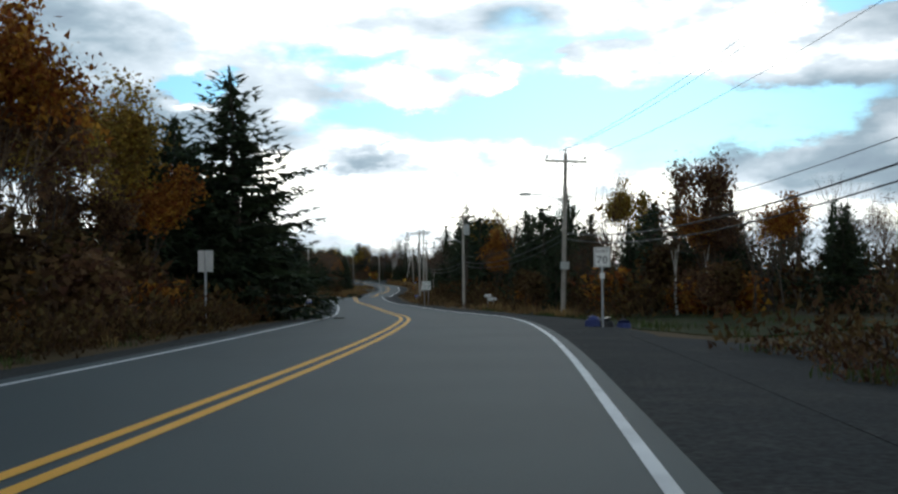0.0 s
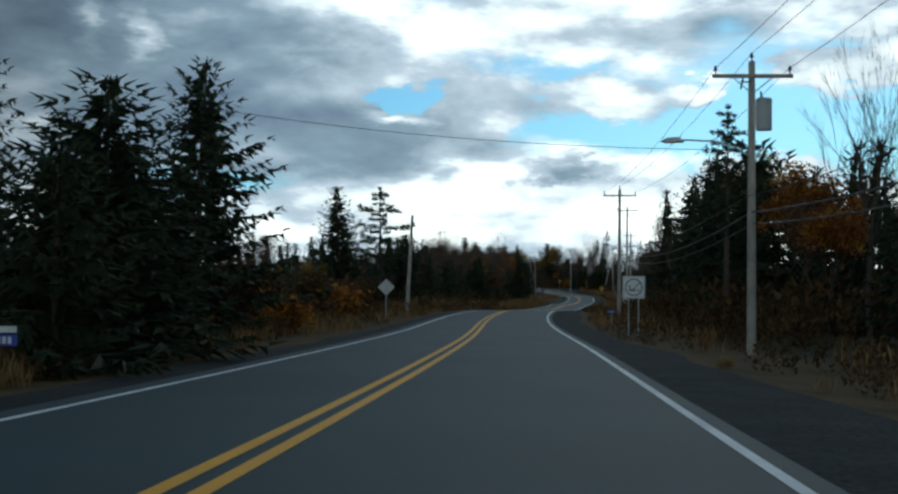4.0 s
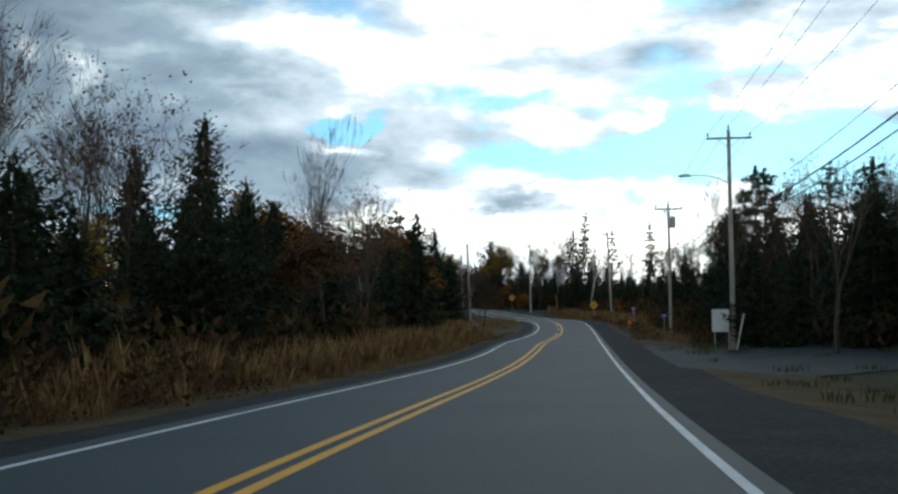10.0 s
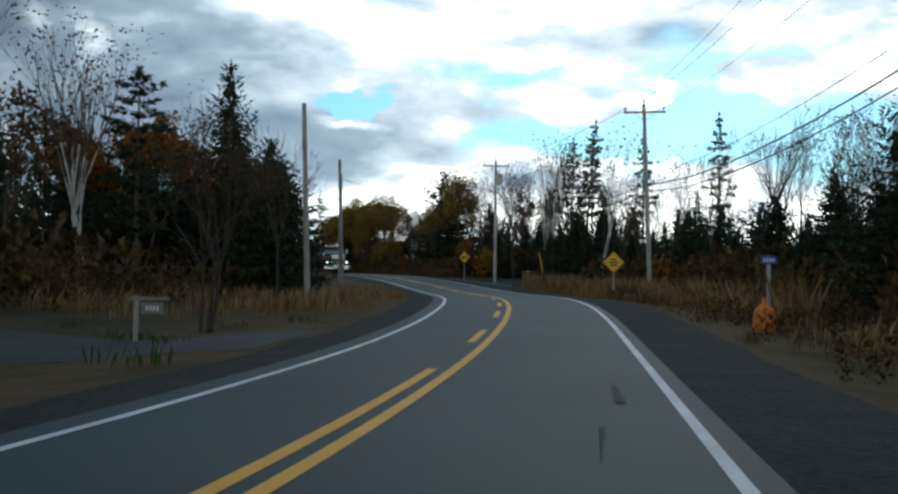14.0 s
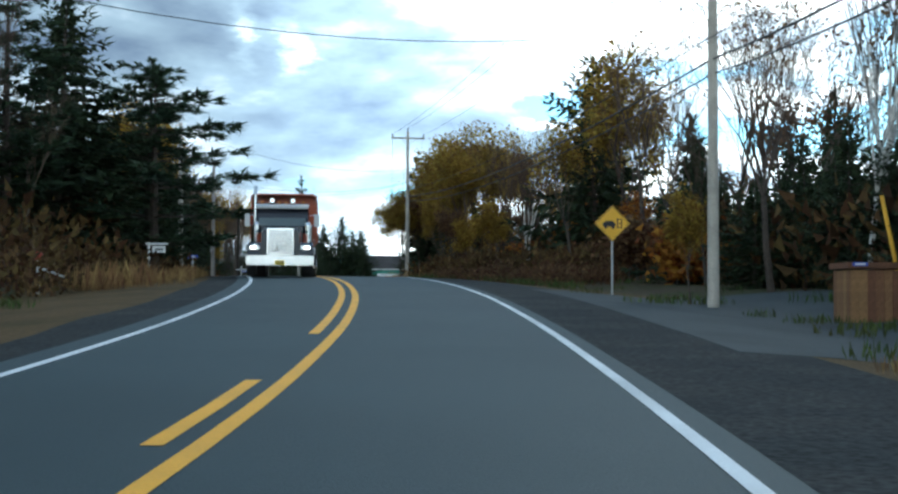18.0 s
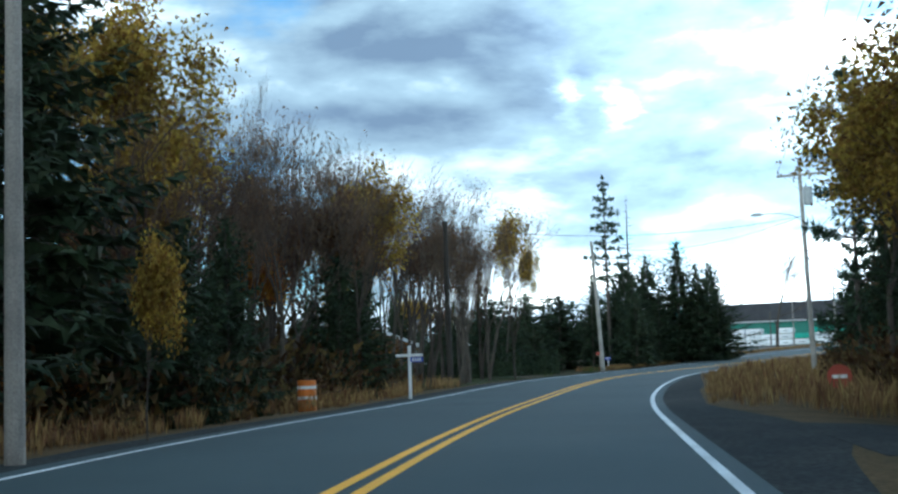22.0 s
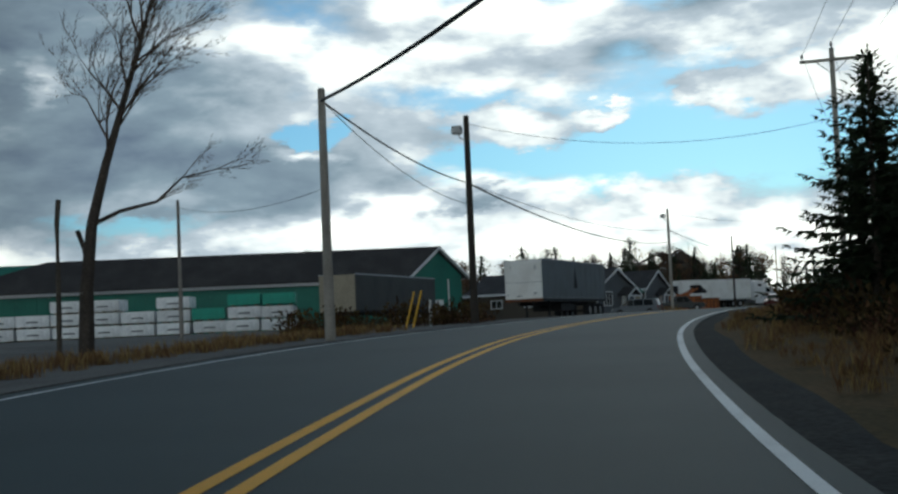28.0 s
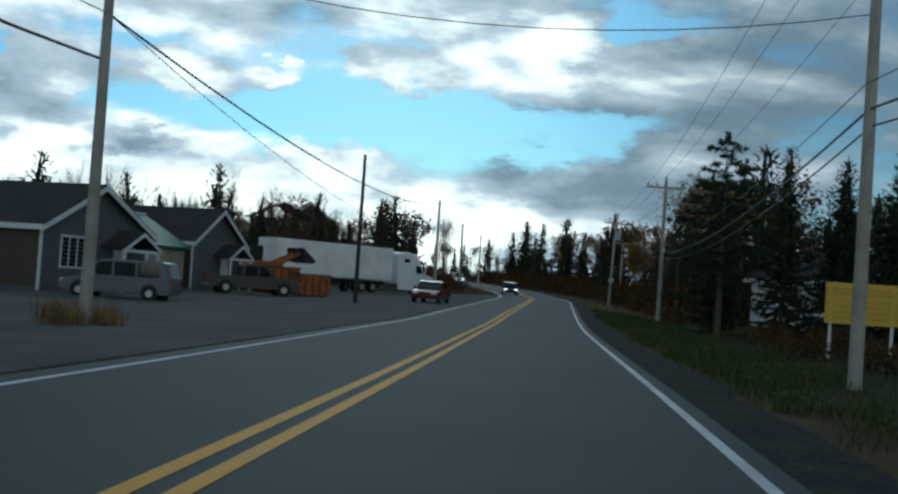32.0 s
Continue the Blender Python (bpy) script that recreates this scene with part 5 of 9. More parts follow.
# ---------------------------------------------------------------- the woods along both sides
def first_row(side, k):
    """Distance from the car's line at which the trees begin."""
    if side < 0:
        if k < 0.6:
            return 12.5
        if 3.2 < k < 4.4 or 17.3 < k < 19.9:
            return 17
        if 14.2 < k < 17.3:
            return 16
        if 24.9 < k < 26.8:
            return 27
        if 5.0 < k < 8.5:
            return 13
        if 26.8 <= k < 28.2:
            return 30
        if 28.2 <= k < 38.6:
            return 95
        return 11.0
    if 0 < k < 2.0:
        return 13
    if 2.0 <= k < 3.1:
        return 14
    if 11.6 < k < 12.6:
        return 16
    if 5.3 < k < 5.9 or 20.7 < k < 21.3 or 22.6 < k < 23.4:
        return 15
    if 30.6 < k < 36:
        return 27
    return 9.8


rng = random.Random(14)
for k0, k1, lat0, lat1, n in ((20.4, 22.4, 10.5, 14, 12), (20.8, 23.6, -15, -11, 16), (31.8, 32.5, 7, 10, 7), (3.1, 5.6, 9, 13, 9), (24.9, 26.4, -27, -22, 10), (5.0, 9.0, -14, -10.5, 12), (16.5, 18.6, 10, 15, 10)):
    for i in range(n):
        plant("shrub", (1, 0, 1, 2)[i % 4] if k0 < 30 else 1, at(rng.uniform(k0, k1), rng.uniform(lat0, lat1)), rng.uniform(2.0, 3.6) if k0 < 30 else rng.uniform(0.9, 1.4), wide=rng.uniform(1.0, 1.4))
rng = random.Random(19)
for i in range(10):
    plant("spruce", (2, 4, 1)[i % 3], at(rng.uniform(23.2, 24.9), -rng.uniform(15.0, 21.0)), rng.uniform(2.4, 3.8), wide=1.5)
for i in range(10):
    plant("spruce", (2, 1, 3)[i % 3], at(rng.uniform(10.6, 12.4), -rng.uniform(12.5, 17.0)), rng.uniform(4.0, 6.0), wide=1.6)
for i in range(24):
    plant("spruce", (2, 1, 0)[i % 3], at(rng.uniform(11.6, 14.2), rng.uniform(15.0, 20.0)), rng.uniform(5.0, 7.5), wide=1.5)
for i in range(8):
    plant("spruce", (2, 1, 4)[i % 3], at(rng.uniform(18.9, 20.8), rng.uniform(12.5, 17.0)), rng.uniform(3.2, 5.0), wide=1.5)
rng = random.Random(9)
for i in range(17):
    p = at(rng.uniform(23.1, 24.85), -rng.uniform(11.0, 20))
    if i % 5 == 4:
        plant("bare", 1, p, rng.uniform(7.5, 9.5))
    else:
        plant("bare", rng.choice((0, 2, 5)), p, rng.uniform(8.5, 11.0), wide=1.15)
rng = random.Random(5)
# open spots before trees that stand out
GLADES = ((-40.0, 339.0, 5.0), (-36.0, 331.0, 6.0), (-33.0, 324.0, 4.0), (-79.0, 457.5, 3.5), (-74.5, 452.0, 3.5), (-60.0, 466.0, 4.0))
COUNT = {"spruce": 130, "bare": 190, "pine": 40, "rust": 56, "gold": 30, "birch": 44}
k = -2.0
while k < 40:
    for side in (-1, 1):
        for row in range(2):
            d = first_row(side, k) + row * 3.6 + rng.uniform(0, 2.6)
            if rng.random() < 0.12:
                continue
            p = at(k + rng.uniform(-0.1, 0.1), side * d)
            if any(math.hypot(p[0] - cx, p[1] - cy) < cr for cx, cy, cr in GLADES):
                continue
            u = rng.random()
            left = side < 0
            dark = 0.5 + 0.35 * noise.noise((k * 0.9, side * 3.0, 0))
            if k < 2.6 and left and u < 0.4:
                kind, hgt = "rust", rng.uniform(5, 9)
            elif u < dark * 0.85:
                kind, hgt = "spruce", rng.uniform(4.5, 9.5)
            elif u < dark * 0.85 + 0.10:
                kind, hgt = "pine", rng.uniform(7.5, 11)
            elif u < 0.80:
                kind, hgt = "bare", rng.uniform(6.5, 10.5)
            elif u < 0.88:
                kind, hgt = "birch", rng.uniform(6.5, 9.5)
            elif u < 0.95:
                kind, hgt = "rust", rng.uniform(4.5, 7.5)
            else:
                kind, hgt = "gold", rng.uniform(7, 10)
            if not left and 18.6 < k < 24.2 and kind in ("spruce", "pine"):
                kind = rng.choice(("gold", "bare", "rust", "gold", "bare", "spruce")) if k > 21 else rng.choice(("bare", "bare", "birch"))
            if not left and 17.5 < k < 21 and kind in ("gold", "rust"):
                kind = "bare"
            if not left and k < 2.6:
                kind = rng.choice(("bare", "bare", "rust", "birch"))
                hgt *= 0.8
            if left and 7.5 < k < 10.6:
                hgt = min(hgt, 6.0)
            if not left and 16.3 < k < 18.7 and kind in ("spruce", "pine", "gold"):
                kind, hgt = ("spruce", rng.uniform(2.6, 4.2)) if row == 0 else ("bare", rng.uniform(7.0, 9.5))
            if k > 17 and k < 26:
                hgt *= 1.18
            if left and 4.8 < k < 9.5:
                hgt = min(hgt * 0.62, 5.2)
            elif not left and 2.5 < k < 17:
                hgt = min(hgt * 0.85, 5.6) if k < 4.9 else hgt * (1.2 if k < 12.5 else 1.05)
            elif left and 10.6 < k < 14.2:
                hgt = hgt * 1.2 if kind == "bare" else min(hgt, 6.5)
            if left and 9.0 < k < 12.6 and kind == "pine":
                kind, hgt = "bare", 8.0
            if not left and k < 4.9 and kind == "gold":
                kind = "bare"
            if COUNT[kind] <= 0:
                continue
            COUNT[kind] -= 1
            plant(kind, rng.randrange(9), p, hgt, wide=rng.uniform(0.9, 1.25))
    k += 0.34


def mass(name, meshes, spots, mat, label, category="woods", wide=1.0):
    """Joins many copies of meshes, one object for all."""
    arrs = []
    for me in meshes:
        co = np.empty(len(me.vertices) * 3)
        me.vertices.foreach_get("co", co)
        fs = [tuple(p.vertices) for p in me.polygons]
        arrs.append((co.reshape(-1, 3), fs))
    V, F, off = [], [], 0
    for i, (x, y, z, s, a) in enumerate(spots):
        co, fs = arrs[i % len(arrs)]
        c, sn = math.cos(a), math.sin(a)
        w = s * wide
        V.append(np.stack([x + (co[:, 0] * c - co[:, 1] * sn) * w, y + (co[:, 0] * sn + co[:, 1] * c) * w, z + co[:, 2] * s], 1))
        F += [tuple(q + off for q in p) for p in fs]
        off += len(co)
    me = bpy.data.meshes.new(name)
    me.from_pydata(np.concatenate(V), [], F)
    me.materials.append(mat)
    return tagged(new(name, me), label, category, kind="stuff")


far_con = [spruce_meshes(60 + i, 8.5, 2.5, gap=0.58, pitch=0.42, arms=5, broad=1.6, fullness=0.75, ragged=0.4) for i in range(4)]
far_bare = [broadleaf_meshes(70 + i, 9, 2.6, 4, 3, upright=0.8, stems=1, clear=0.22, twig=0.016) for i in range(4)]
far_leaf = [broadleaf_meshes(80 + i, 8, 2.4, 3, 3, leaf=LEAF_BROWN, leaf_n=10, leaf_s=0.26, upright=0.7) for i in range(3)]
spots_c, spots_b, spots_l = [], [], []
k = -3.5
while k < 60:
    for side in (-1, 1):
        for d in (6.0, 8.5, 12, 17, 25):
            if k > 33 and d > 45 and side > 0:
                continue
            p = at(k + rng.uniform(-0.4, 0.4), side * (first_row(side, k) + d + rng.uniform(-2, 3)))
            s = (p.x, p.y, p.z - 0.2, rng.uniform(0.6, 1.05) * (1.15 if 17 < k < 26 else 0.62 if side < 0 and 4.8 < k < 9.5 else 0.75 if side > 0 and k < 4.9 else 1.2 if side > 0 and 2 < k < 12.5 else 1.0), rng.uniform(0, 6.28))
            u = rng.random()
            if side > 0 and 14.2 < k < 21 and u < 0.42:
                s = s[:3] + (s[3] * (0.62 if k > 16.3 else 0.8),) + s[4:]
            (spots_c if u < 0.42 else spots_b if u < 0.88 else spots_l).append(s)
    k += 0.40
# close woods behind the parked trailer and along the far bend
for i in range(150):
    side = -1 if i % 5 < 3 else 1
    p = at(rng.uniform(38.8, 47.0) if side < 0 else rng.uniform(36.0, 46.0), side * rng.uniform(13, 60 if side < 0 else 45))
    s = (p.x, p.y, p.z - 0.2, rng.uniform(1.1, 1.55), rng.uniform(0, 6.28))
    (spots_b if side < 0 and i % 3 else spots_l if i % 4 == 0 else spots_c).append(s)
# a belt of spruces behind the yard
for i in range(220):
    x, y = rng.uniform(-240, -95), rng.uniform(705, 790)
    (spots_c if i % 3 == 0 else spots_b if i % 3 == 1 else spots_l).append((x, y, ground(x, y), rng.uniform(0.75, 1.2), rng.uniform(0, 6.28)))
for i in range(170):
    x, y = rng.uniform(-150, -74), rng.uniform(735, 800)
    if abs(x + 77) < 8 and y < 775:
        continue
    (spots_l if i % 4 == 0 else spots_c if i % 4 == 1 else spots_b).append((x, y, ground(x, y), rng.uniform(0.6, 0.95), rng.uniform(0, 6.28)))
for i in range(60):
    x, y = rng.uniform(-190, -85), rng.uniform(712, 770)
    (spots_b if i % 3 else spots_l).append((x, y, ground(x, y), rng.uniform(0.55, 0.85), rng.uniform(0, 6.28)))
mass("conifer_woods", [m[1] for m in far_con], spots_c, SPRUCE, "dark spruce woods behind the roadside trees")
mass("conifer_trunks", [Geo().tube((0, 0, -0.3), (0.1, 0, 8.6), 0.14, 0.03, 5, False).mesh("far_trunk", BARK)], spots_c, BARK, "trunks of the spruce woods behind the road")
mass("bare_woods", [m[1] for m in far_bare], spots_b, TWIG, "leafless hardwood woods behind the roadside trees")
mass("hardwood_trunks", [m[0] for m in far_bare], spots_b, BARK, "grey trunks of the leafless woods")
mass("brown_woods", [m[2] for m in far_leaf], spots_l, LEAF_BROWN, "hardwood woods with withered brown leaves")
mass("brown_wood_trunks", [m[0] for m in far_leaf], spots_l, BARK, "trunks of the brown-leaved woods")

# undergrowth: a thicket under and before the trees, and tall dead grass along the road


def clump(seed, h, w, n, s):
    rg = random.Random(seed)
    cs, ss, os_ = [], [], []
    for _ in range(n):
        a, r = rg.uniform(0, 6.28), w * math.sqrt(rg.random())
        z = h * rg.random() ** 0.8 * (1 - 0.4 * r / w)
        cs.append((r * math.cos(a), r * math.sin(a), z))
        ss.append(s * rg.uniform(0.6, 1.3))
        os_.append(Vector((math.cos(a) * 0.5, math.sin(a) * 0.5, 0.9)))
    v, f = sprays(rg, cs, ss, os_, 1, droop=0.0, narrow=0.3)
    return v, f


def tuft(seed, h, w, n, wide=0.02):
    rg = random.Random(seed)
    v, f = [], []
    for _ in range(n):
        a, r = rg.uniform(0, 6.28), w * math.sqrt(rg.random())
        b = Vector((r * math.cos(a), r * math.sin(a), 0))
        L = h * rg.uniform(0.55, 1.15)
        lean = Vector((rg.uniform(-0.3, 0.3), rg.uniform(-0.3, 0.3), 1)).normalized()
        side = Vector((math.cos(a * 3), math.sin(a * 3), 0)) * wide
        q = len(v)
        mid_p, tip = b + lean * L * 0.55, b + lean * L + Vector((lean.x, lean.y, -0.1)) * L * 0.25
        v += [tuple(b - side), tuple(mid_p + side * 1.2), tuple(tip)]
        f += [(q, q + 1, q + 2)]
    return v, f


thick = [raw("thicket", *clump(i, 2.5, 1.5, 110, 0.36), THICKET) for i in range(4)]
rusty = [raw("brush", *clump(30 + i, 1.5, 1.1, 165, 0.2), LEAF_BROWN) for i in range(3)]
tufts = [raw("tuft", *tuft(i, 0.9, 0.6, 40, 0.026), STRAW) for i in range(5)]
reeds = [raw("reed", *tuft(40 + i, 1.55, 0.6, 64, 0.03), STRAW) for i in range(4)]
greens = [raw("green_tuft", *tuft(80 + i, 0.32, 0.6, 40, 0.02), GREEN_GRASS) for i in range(3)]
s_thick, s_rust, s_tuft, s_reed, s_green = [], [], [], [], []
DRIVES = {-1: ((3.3, 4.5), (14.4, 15.6), (17.2, 19.8), (24.9, 26.6), (26.6, 38.6)), 1: ((0.0, 3.1), (3.9, 4.6), (9.6, 13.6), (18.75, 22.3), (22.7, 23.4), (32.6, 36.0))}


def open_ground(side, k):
    return any(a < k < b for a, b in DRIVES[side])


k = -2.0
while k < 45:
    for side in (-1, 1):
        d0 = first_row(side, k)
        for d in (-1.4, 0.6, 3.2, 7.0):
            if side < 0 and 28.2 <= k < 38.6:
                continue
            if open_ground(side, k) and d < 2:
                continue
            p = at(k + rng.uniform(-0.07, 0.07), side * (d0 + d + rng.uniform(-0.6, 0.8)))
            s = (p.x, p.y, p.z - 0.15, rng.uniform(0.55, 1.1) * (0.75 if d < 0 else 1.2 if d < 3 else 1.4), rng.uniform(0, 6.28))
            (s_rust if rng.random() < 0.22 else s_thick).append(s)
    k += 0.1
# a low bank of brown brush before the poplars, and grass at the edge of the open ground past the yard
for i in range(150):
    p = at(rng.uniform(21.3, 22.65), rng.uniform(6.0, 12.0))
    s_thick.append((p.x, p.y, p.z - 0.15, rng.uniform(0.6, 0.95), rng.uniform(0, 6.28)))
for i in range(110):
    p = at(rng.uniform(20.9, 22.6), rng.uniform(5.4, 10.6))
    s_rust.append((p.x, p.y, p.z - 0.15, rng.uniform(0.6, 0.95), rng.uniform(0, 6.28)))
for i in range(190):
    p = at(rng.uniform(-1.5, 1.4), 4.9 + 8.0 * rng.random() ** 1.3)
    (s_rust if i % 4 == 0 else s_thick).append((p.x, p.y, p.z - 0.12, rng.uniform(0.35, 0.6), rng.uniform(0, 6.28)))
for i in range(520):
    kq = rng.uniform(27.6, 32.6)
    j = int(round((kq + 4) / 0.1))
    p = at(kq, OW[j] + SW[j] + 1.9 + 6.5 * rng.random())
    (s_rust if i % 3 == 0 else s_thick).append((p.x, p.y, p.z - 0.12, rng.uniform(0.3, 0.62), rng.uniform(0, 6.28)))
for i in range(500):
    kq = rng.uniform(27.4, 32.4)
    j = int(round((kq + 4) / 0.1))
    p = at(kq, OW[j] + SW[j] + 0.3 + 2.2 * rng.random())
    s_tuft.append((p.x, p.y, p.z - 0.04, rng.uniform(0.12, 0.3), rng.uniform(0, 6.28)))
for i in range(160):
    p = at(rng.uniform(32.4, 35.0), rng.uniform(8.6, 14.0))
    s_thick.append((p.x, p.y, p.z - 0.12, rng.uniform(0.25, 0.42), rng.uniform(0, 6.28)))
for i in range(900):
    kq = rng.uniform(32.6, 36.5)
    j = int(round((kq + 4) / 0.1))
    p = at(kq, OW[j] + SW[j] + 0.2 + 6 * rng.random() ** 1.5)
    s_green.append((p.x, p.y, p.z - 0.04, rng.uniform(0.4, 0.8), rng.uniform(0, 6.28)))
# dark weeds before the parked trailers
for i in range(60):
    u = rng.random()
    x, y = -103.0 + 8.2 * u + rng.uniform(-0.5, 0.5), 604.3 + 2.4 * u + rng.uniform(-1.5, 1.5)
    (s_thick if i % 2 else s_rust).append((x, y, ground(x, y) - 0.1, rng.uniform(0.35, 0.6), rng.uniform(0, 6.28)))
k = -1.5
while k < 40:
    i = int(round((k + 4) / 0.1))
    for side in (-1, 1):
        e = (OW[i] + SW[i] + 0.15) if side > 0 else -(OL[i] - 1.75)
        rich = 1.0
        if side < 0 and 8.2 < k < 15.2:
            rich = 2.2
        elif side > 0 and (8.8 < k < 10.9 or 15.5 < k < 18.7 or 23.6 < k < 27.5):
            rich = 2.2
        lim = first_row(side, k)
        if open_ground(side, k):
            if not (side < 0 and k > 26.6) and rng.random() < 0.4:
                p = at(k, side * rng.uniform(e + 0.5, lim))
                s_green.append((p.x, p.y, p.z - 0.03, rng.uniform(0.7, 1.2), rng.uniform(0, 6.28)))
            continue
        for _ in range(2 if rich < 2 else 4):
            d = e + rng.random() ** 1.3 * max(1.0, (lim - e))
            p = at(k + rng.uniform(-0.04, 0.04), side * d)
            tall = rich > 2 and d > e + 1.0 and k < 20
            if side < 0 and k < 2.9 and rng.random() < 0.75:
                s_thick.append((p.x, p.y, p.z - 0.1, rng.uniform(0.22, 0.5), rng.uniform(0, 6.28)))
                continue
            if (side > 0 and 4.9 < k < 17.2 and rng.random() < 0.7) or (side < 0 and 4.8 < k < 8.0 and rng.random() < 0.55):
                if rng.random() < 0.4:
                    (s_rust if rng.random() < 0.25 else s_thick).append((p.x, p.y, p.z - 0.1, rng.uniform(0.25, 0.55) * min(1.0, 0.4 + (d - e) * 0.3), rng.uniform(0, 6.28)))
                continue
            if side < 0 and 8.0 < k < 11.6 and rng.random() < 0.72:
                if rng.random() < 0.3:
                    (s_rust if rng.random() < 0.6 else s_thick).append((p.x, p.y, p.z - 0.1, rng.uniform(0.5, 0.9) * min(1.0, 0.4 + (d - e) * 0.3), rng.uniform(0, 6.28)))
                continue
            if k < 3.6 and rng.random() < 0.75:
                s_green.append((p.x, p.y, p.z - 0.04, rng.uniform(0.5, 0.95), rng.uniform(0, 6.28)))
                continue
            if side > 0 and k > 27.3:
                q_h = 0.18 + 0.25 * rng.random()
                (s_tuft if k < 32.4 or rng.random() < 0.4 else s_green).append((p.x, p.y, p.z - 0.04, q_h, rng.uniform(0, 6.28)))
                continue
            (s_reed if tall and rng.random() < 0.8 else s_tuft).append((p.x, p.y, p.z - 0.04, rng.uniform(0.5, 1.05) * min(1.0, 0.45 + (d - e) * 0.3), rng.uniform(0, 6.28)))
    k += 0.036
mass("thicket", thick, s_thick, THICKET, "dense dark undergrowth below the roadside trees", "undergrowth")
mass("brush", rusty, s_rust, LEAF_BROWN, "brown leafy brush at the edge of the woods", "undergrowth")
mass("dead_grass", tufts, s_tuft, STRAW, "straw-coloured dead grass along the shoulder", "grass")
mass("reeds", reeds, s_reed, STRAW, "tall rusty reeds in the roadside ditch", "reeds")
if s_green:
    mass("green_grass", greens, s_green, GREEN_GRASS, "short green grass on open ground", "grass")

# ---------------------------------------------------------------- utility poles and wires


def pole_matrix(x, y, lean, way, turn=0.0):
    return Matrix.Translation((x, y, ground(x, y))) @ pose(0, 0, 0, lean * math.cos(radians(way)), lean * math.sin(radians(way)), 0) @ pose(0, 0, 0, 0, 0, turn)


POLES = {}


def utility_pole(key, x, y, top, arm=True, tank=False, lamp=0, lean=0.0, way=0.0, dark=False, box=0.0, flood=False, thick=0.15):
    """A wooden pole; top is the height of its tip above the datum. lamp: -1 points the street lamp to the left."""
    i, _ = station(x, y)
    turn = math.degrees(math.atan2(TY[i], TX[i])) - 90
    H = top - ground(x, y)
    label = ("black creosoted wooden pole" if dark else "weathered grey wooden utility pole") + (" with a crossarm" if arm else "") + (", transformer" if tank else "") + (", street lamp" if lamp else "") + (" with a flood lamp" if flood else "") + ("" if tank or lamp else " beside the road")
    ob = thing("utility_pole", label, "utility pole", pole_matrix(x, y, lean, way, turn), group="poles along the road")
    wood = DARK_POLE if dark else POLE
    part("shaft", Geo().tube((0, 0, -0.8), (0, 0, H), thick, thick * 0.66, 12), wood, ob, smooth=False)
    part("pole_cap", Geo().tube((0, 0, H), (0, 0, H + 0.04), thick * 0.70, thick * 0.5, 12), GALV, ob, "galvanised pole cap")
    if arm:
        a = H - 0.45
        part("crossarm", Geo().box((0, -thick, a), (2.44, 0.10, 0.12)), wood, ob, bevel=0.01)
        for s in (-1, 1):
            part("arm_brace", Geo().tube((s * 0.62, -thick - 0.02, a - 0.03), (0, -thick * 0.8, a - 0.55), 0.018, 0.018, 5), GALV, ob)
        for u, z in ((-1.12, a + 0.06), (1.12, a + 0.06), (0.0, H + 0.04)):
            pin = part("insulator", Geo().tube((u, -thick if u else 0, z), (u, -thick if u else 0, z + 0.12), 0.02, 0.02, 6).tube((u, -thick if u else 0, z + 0.10), (u, -thick if u else 0, z + 0.18), 0.065, 0.05, 8).tube((u, -thick if u else 0, z + 0.17), (u, -thick if u else 0, z + 0.25), 0.045, 0.035, 8), CERAMIC, ob, "dark ceramic pin insulator")
    if tank:
        t = part("transformer", Geo().tube((0.36, -0.05, H - 2.1), (0.36, -0.05, H - 1.2), 0.24, 0.24, 14).tube((0.36, -0.05, H - 1.2), (0.36, -0.05, H - 1.12), 0.26, 0.22, 14), TRAFO, ob, "grey cylindrical transformer")
        part("bushing", Geo().tube((0.30, -0.05, H - 1.12), (0.26, -0.05, H - 0.9), 0.04, 0.025, 8), CERAMIC, t)
        part("mounting_bracket", Geo().box((0.12, -0.05, H - 1.65), (0.2, 0.1, 0.66)), GALV, t)
        part("fuse_cutout", Geo().tube((-0.35, -0.1, H - 0.85), (-0.28, -0.1, H - 0.5), 0.03, 0.03, 6).box((-0.2, -0.1, H - 0.62), (0.3, 0.04, 0.04)), CERAMIC, ob)
    if lamp:
        z = H - 2.5
        pts = [(0, -0.05, z - 0.45), (lamp * 0.5, -0.05, z - 0.12), (lamp * 1.2, -0.05, z + 0.06), (lamp * 2.1, -0.05, z + 0.1)]
        part("lamp_arm", Geo().line(pts, 0.028, 6), GALV, ob)
        part("lamp_head", Geo().prism([(lamp * 2.05, z + 0.02), (lamp * 2.2, z + 0.18), (lamp * 2.6, z + 0.15), (lamp * 2.78, z + 0.06), (lamp * 2.6, z)], -0.2, 0.1), GALV, ob, "cobra-head street lamp", bevel=0.02)
    if box:
        part("meter_box", Geo().box((0, -thick - 0.12, box), (0.5, 0.22, 0.46)), TRAFO, ob, "grey metal equipment box", bevel=0.02)
    if flood:
        f = part("flood_lamp", Geo().box((-0.38, -0.1, H - 0.55), (0.42, 0.3, 0.34)), GALV, ob, "grey flood lamp housing", bevel=0.04)
        part("lamp_bracket", Geo().line([(0, 0, H - 0.95), (-0.25, -0.05, H - 0.9), (-0.34, -0.08, H - 0.7)], 0.03, 6), GALV, ob)
    m = ob.matrix_basis
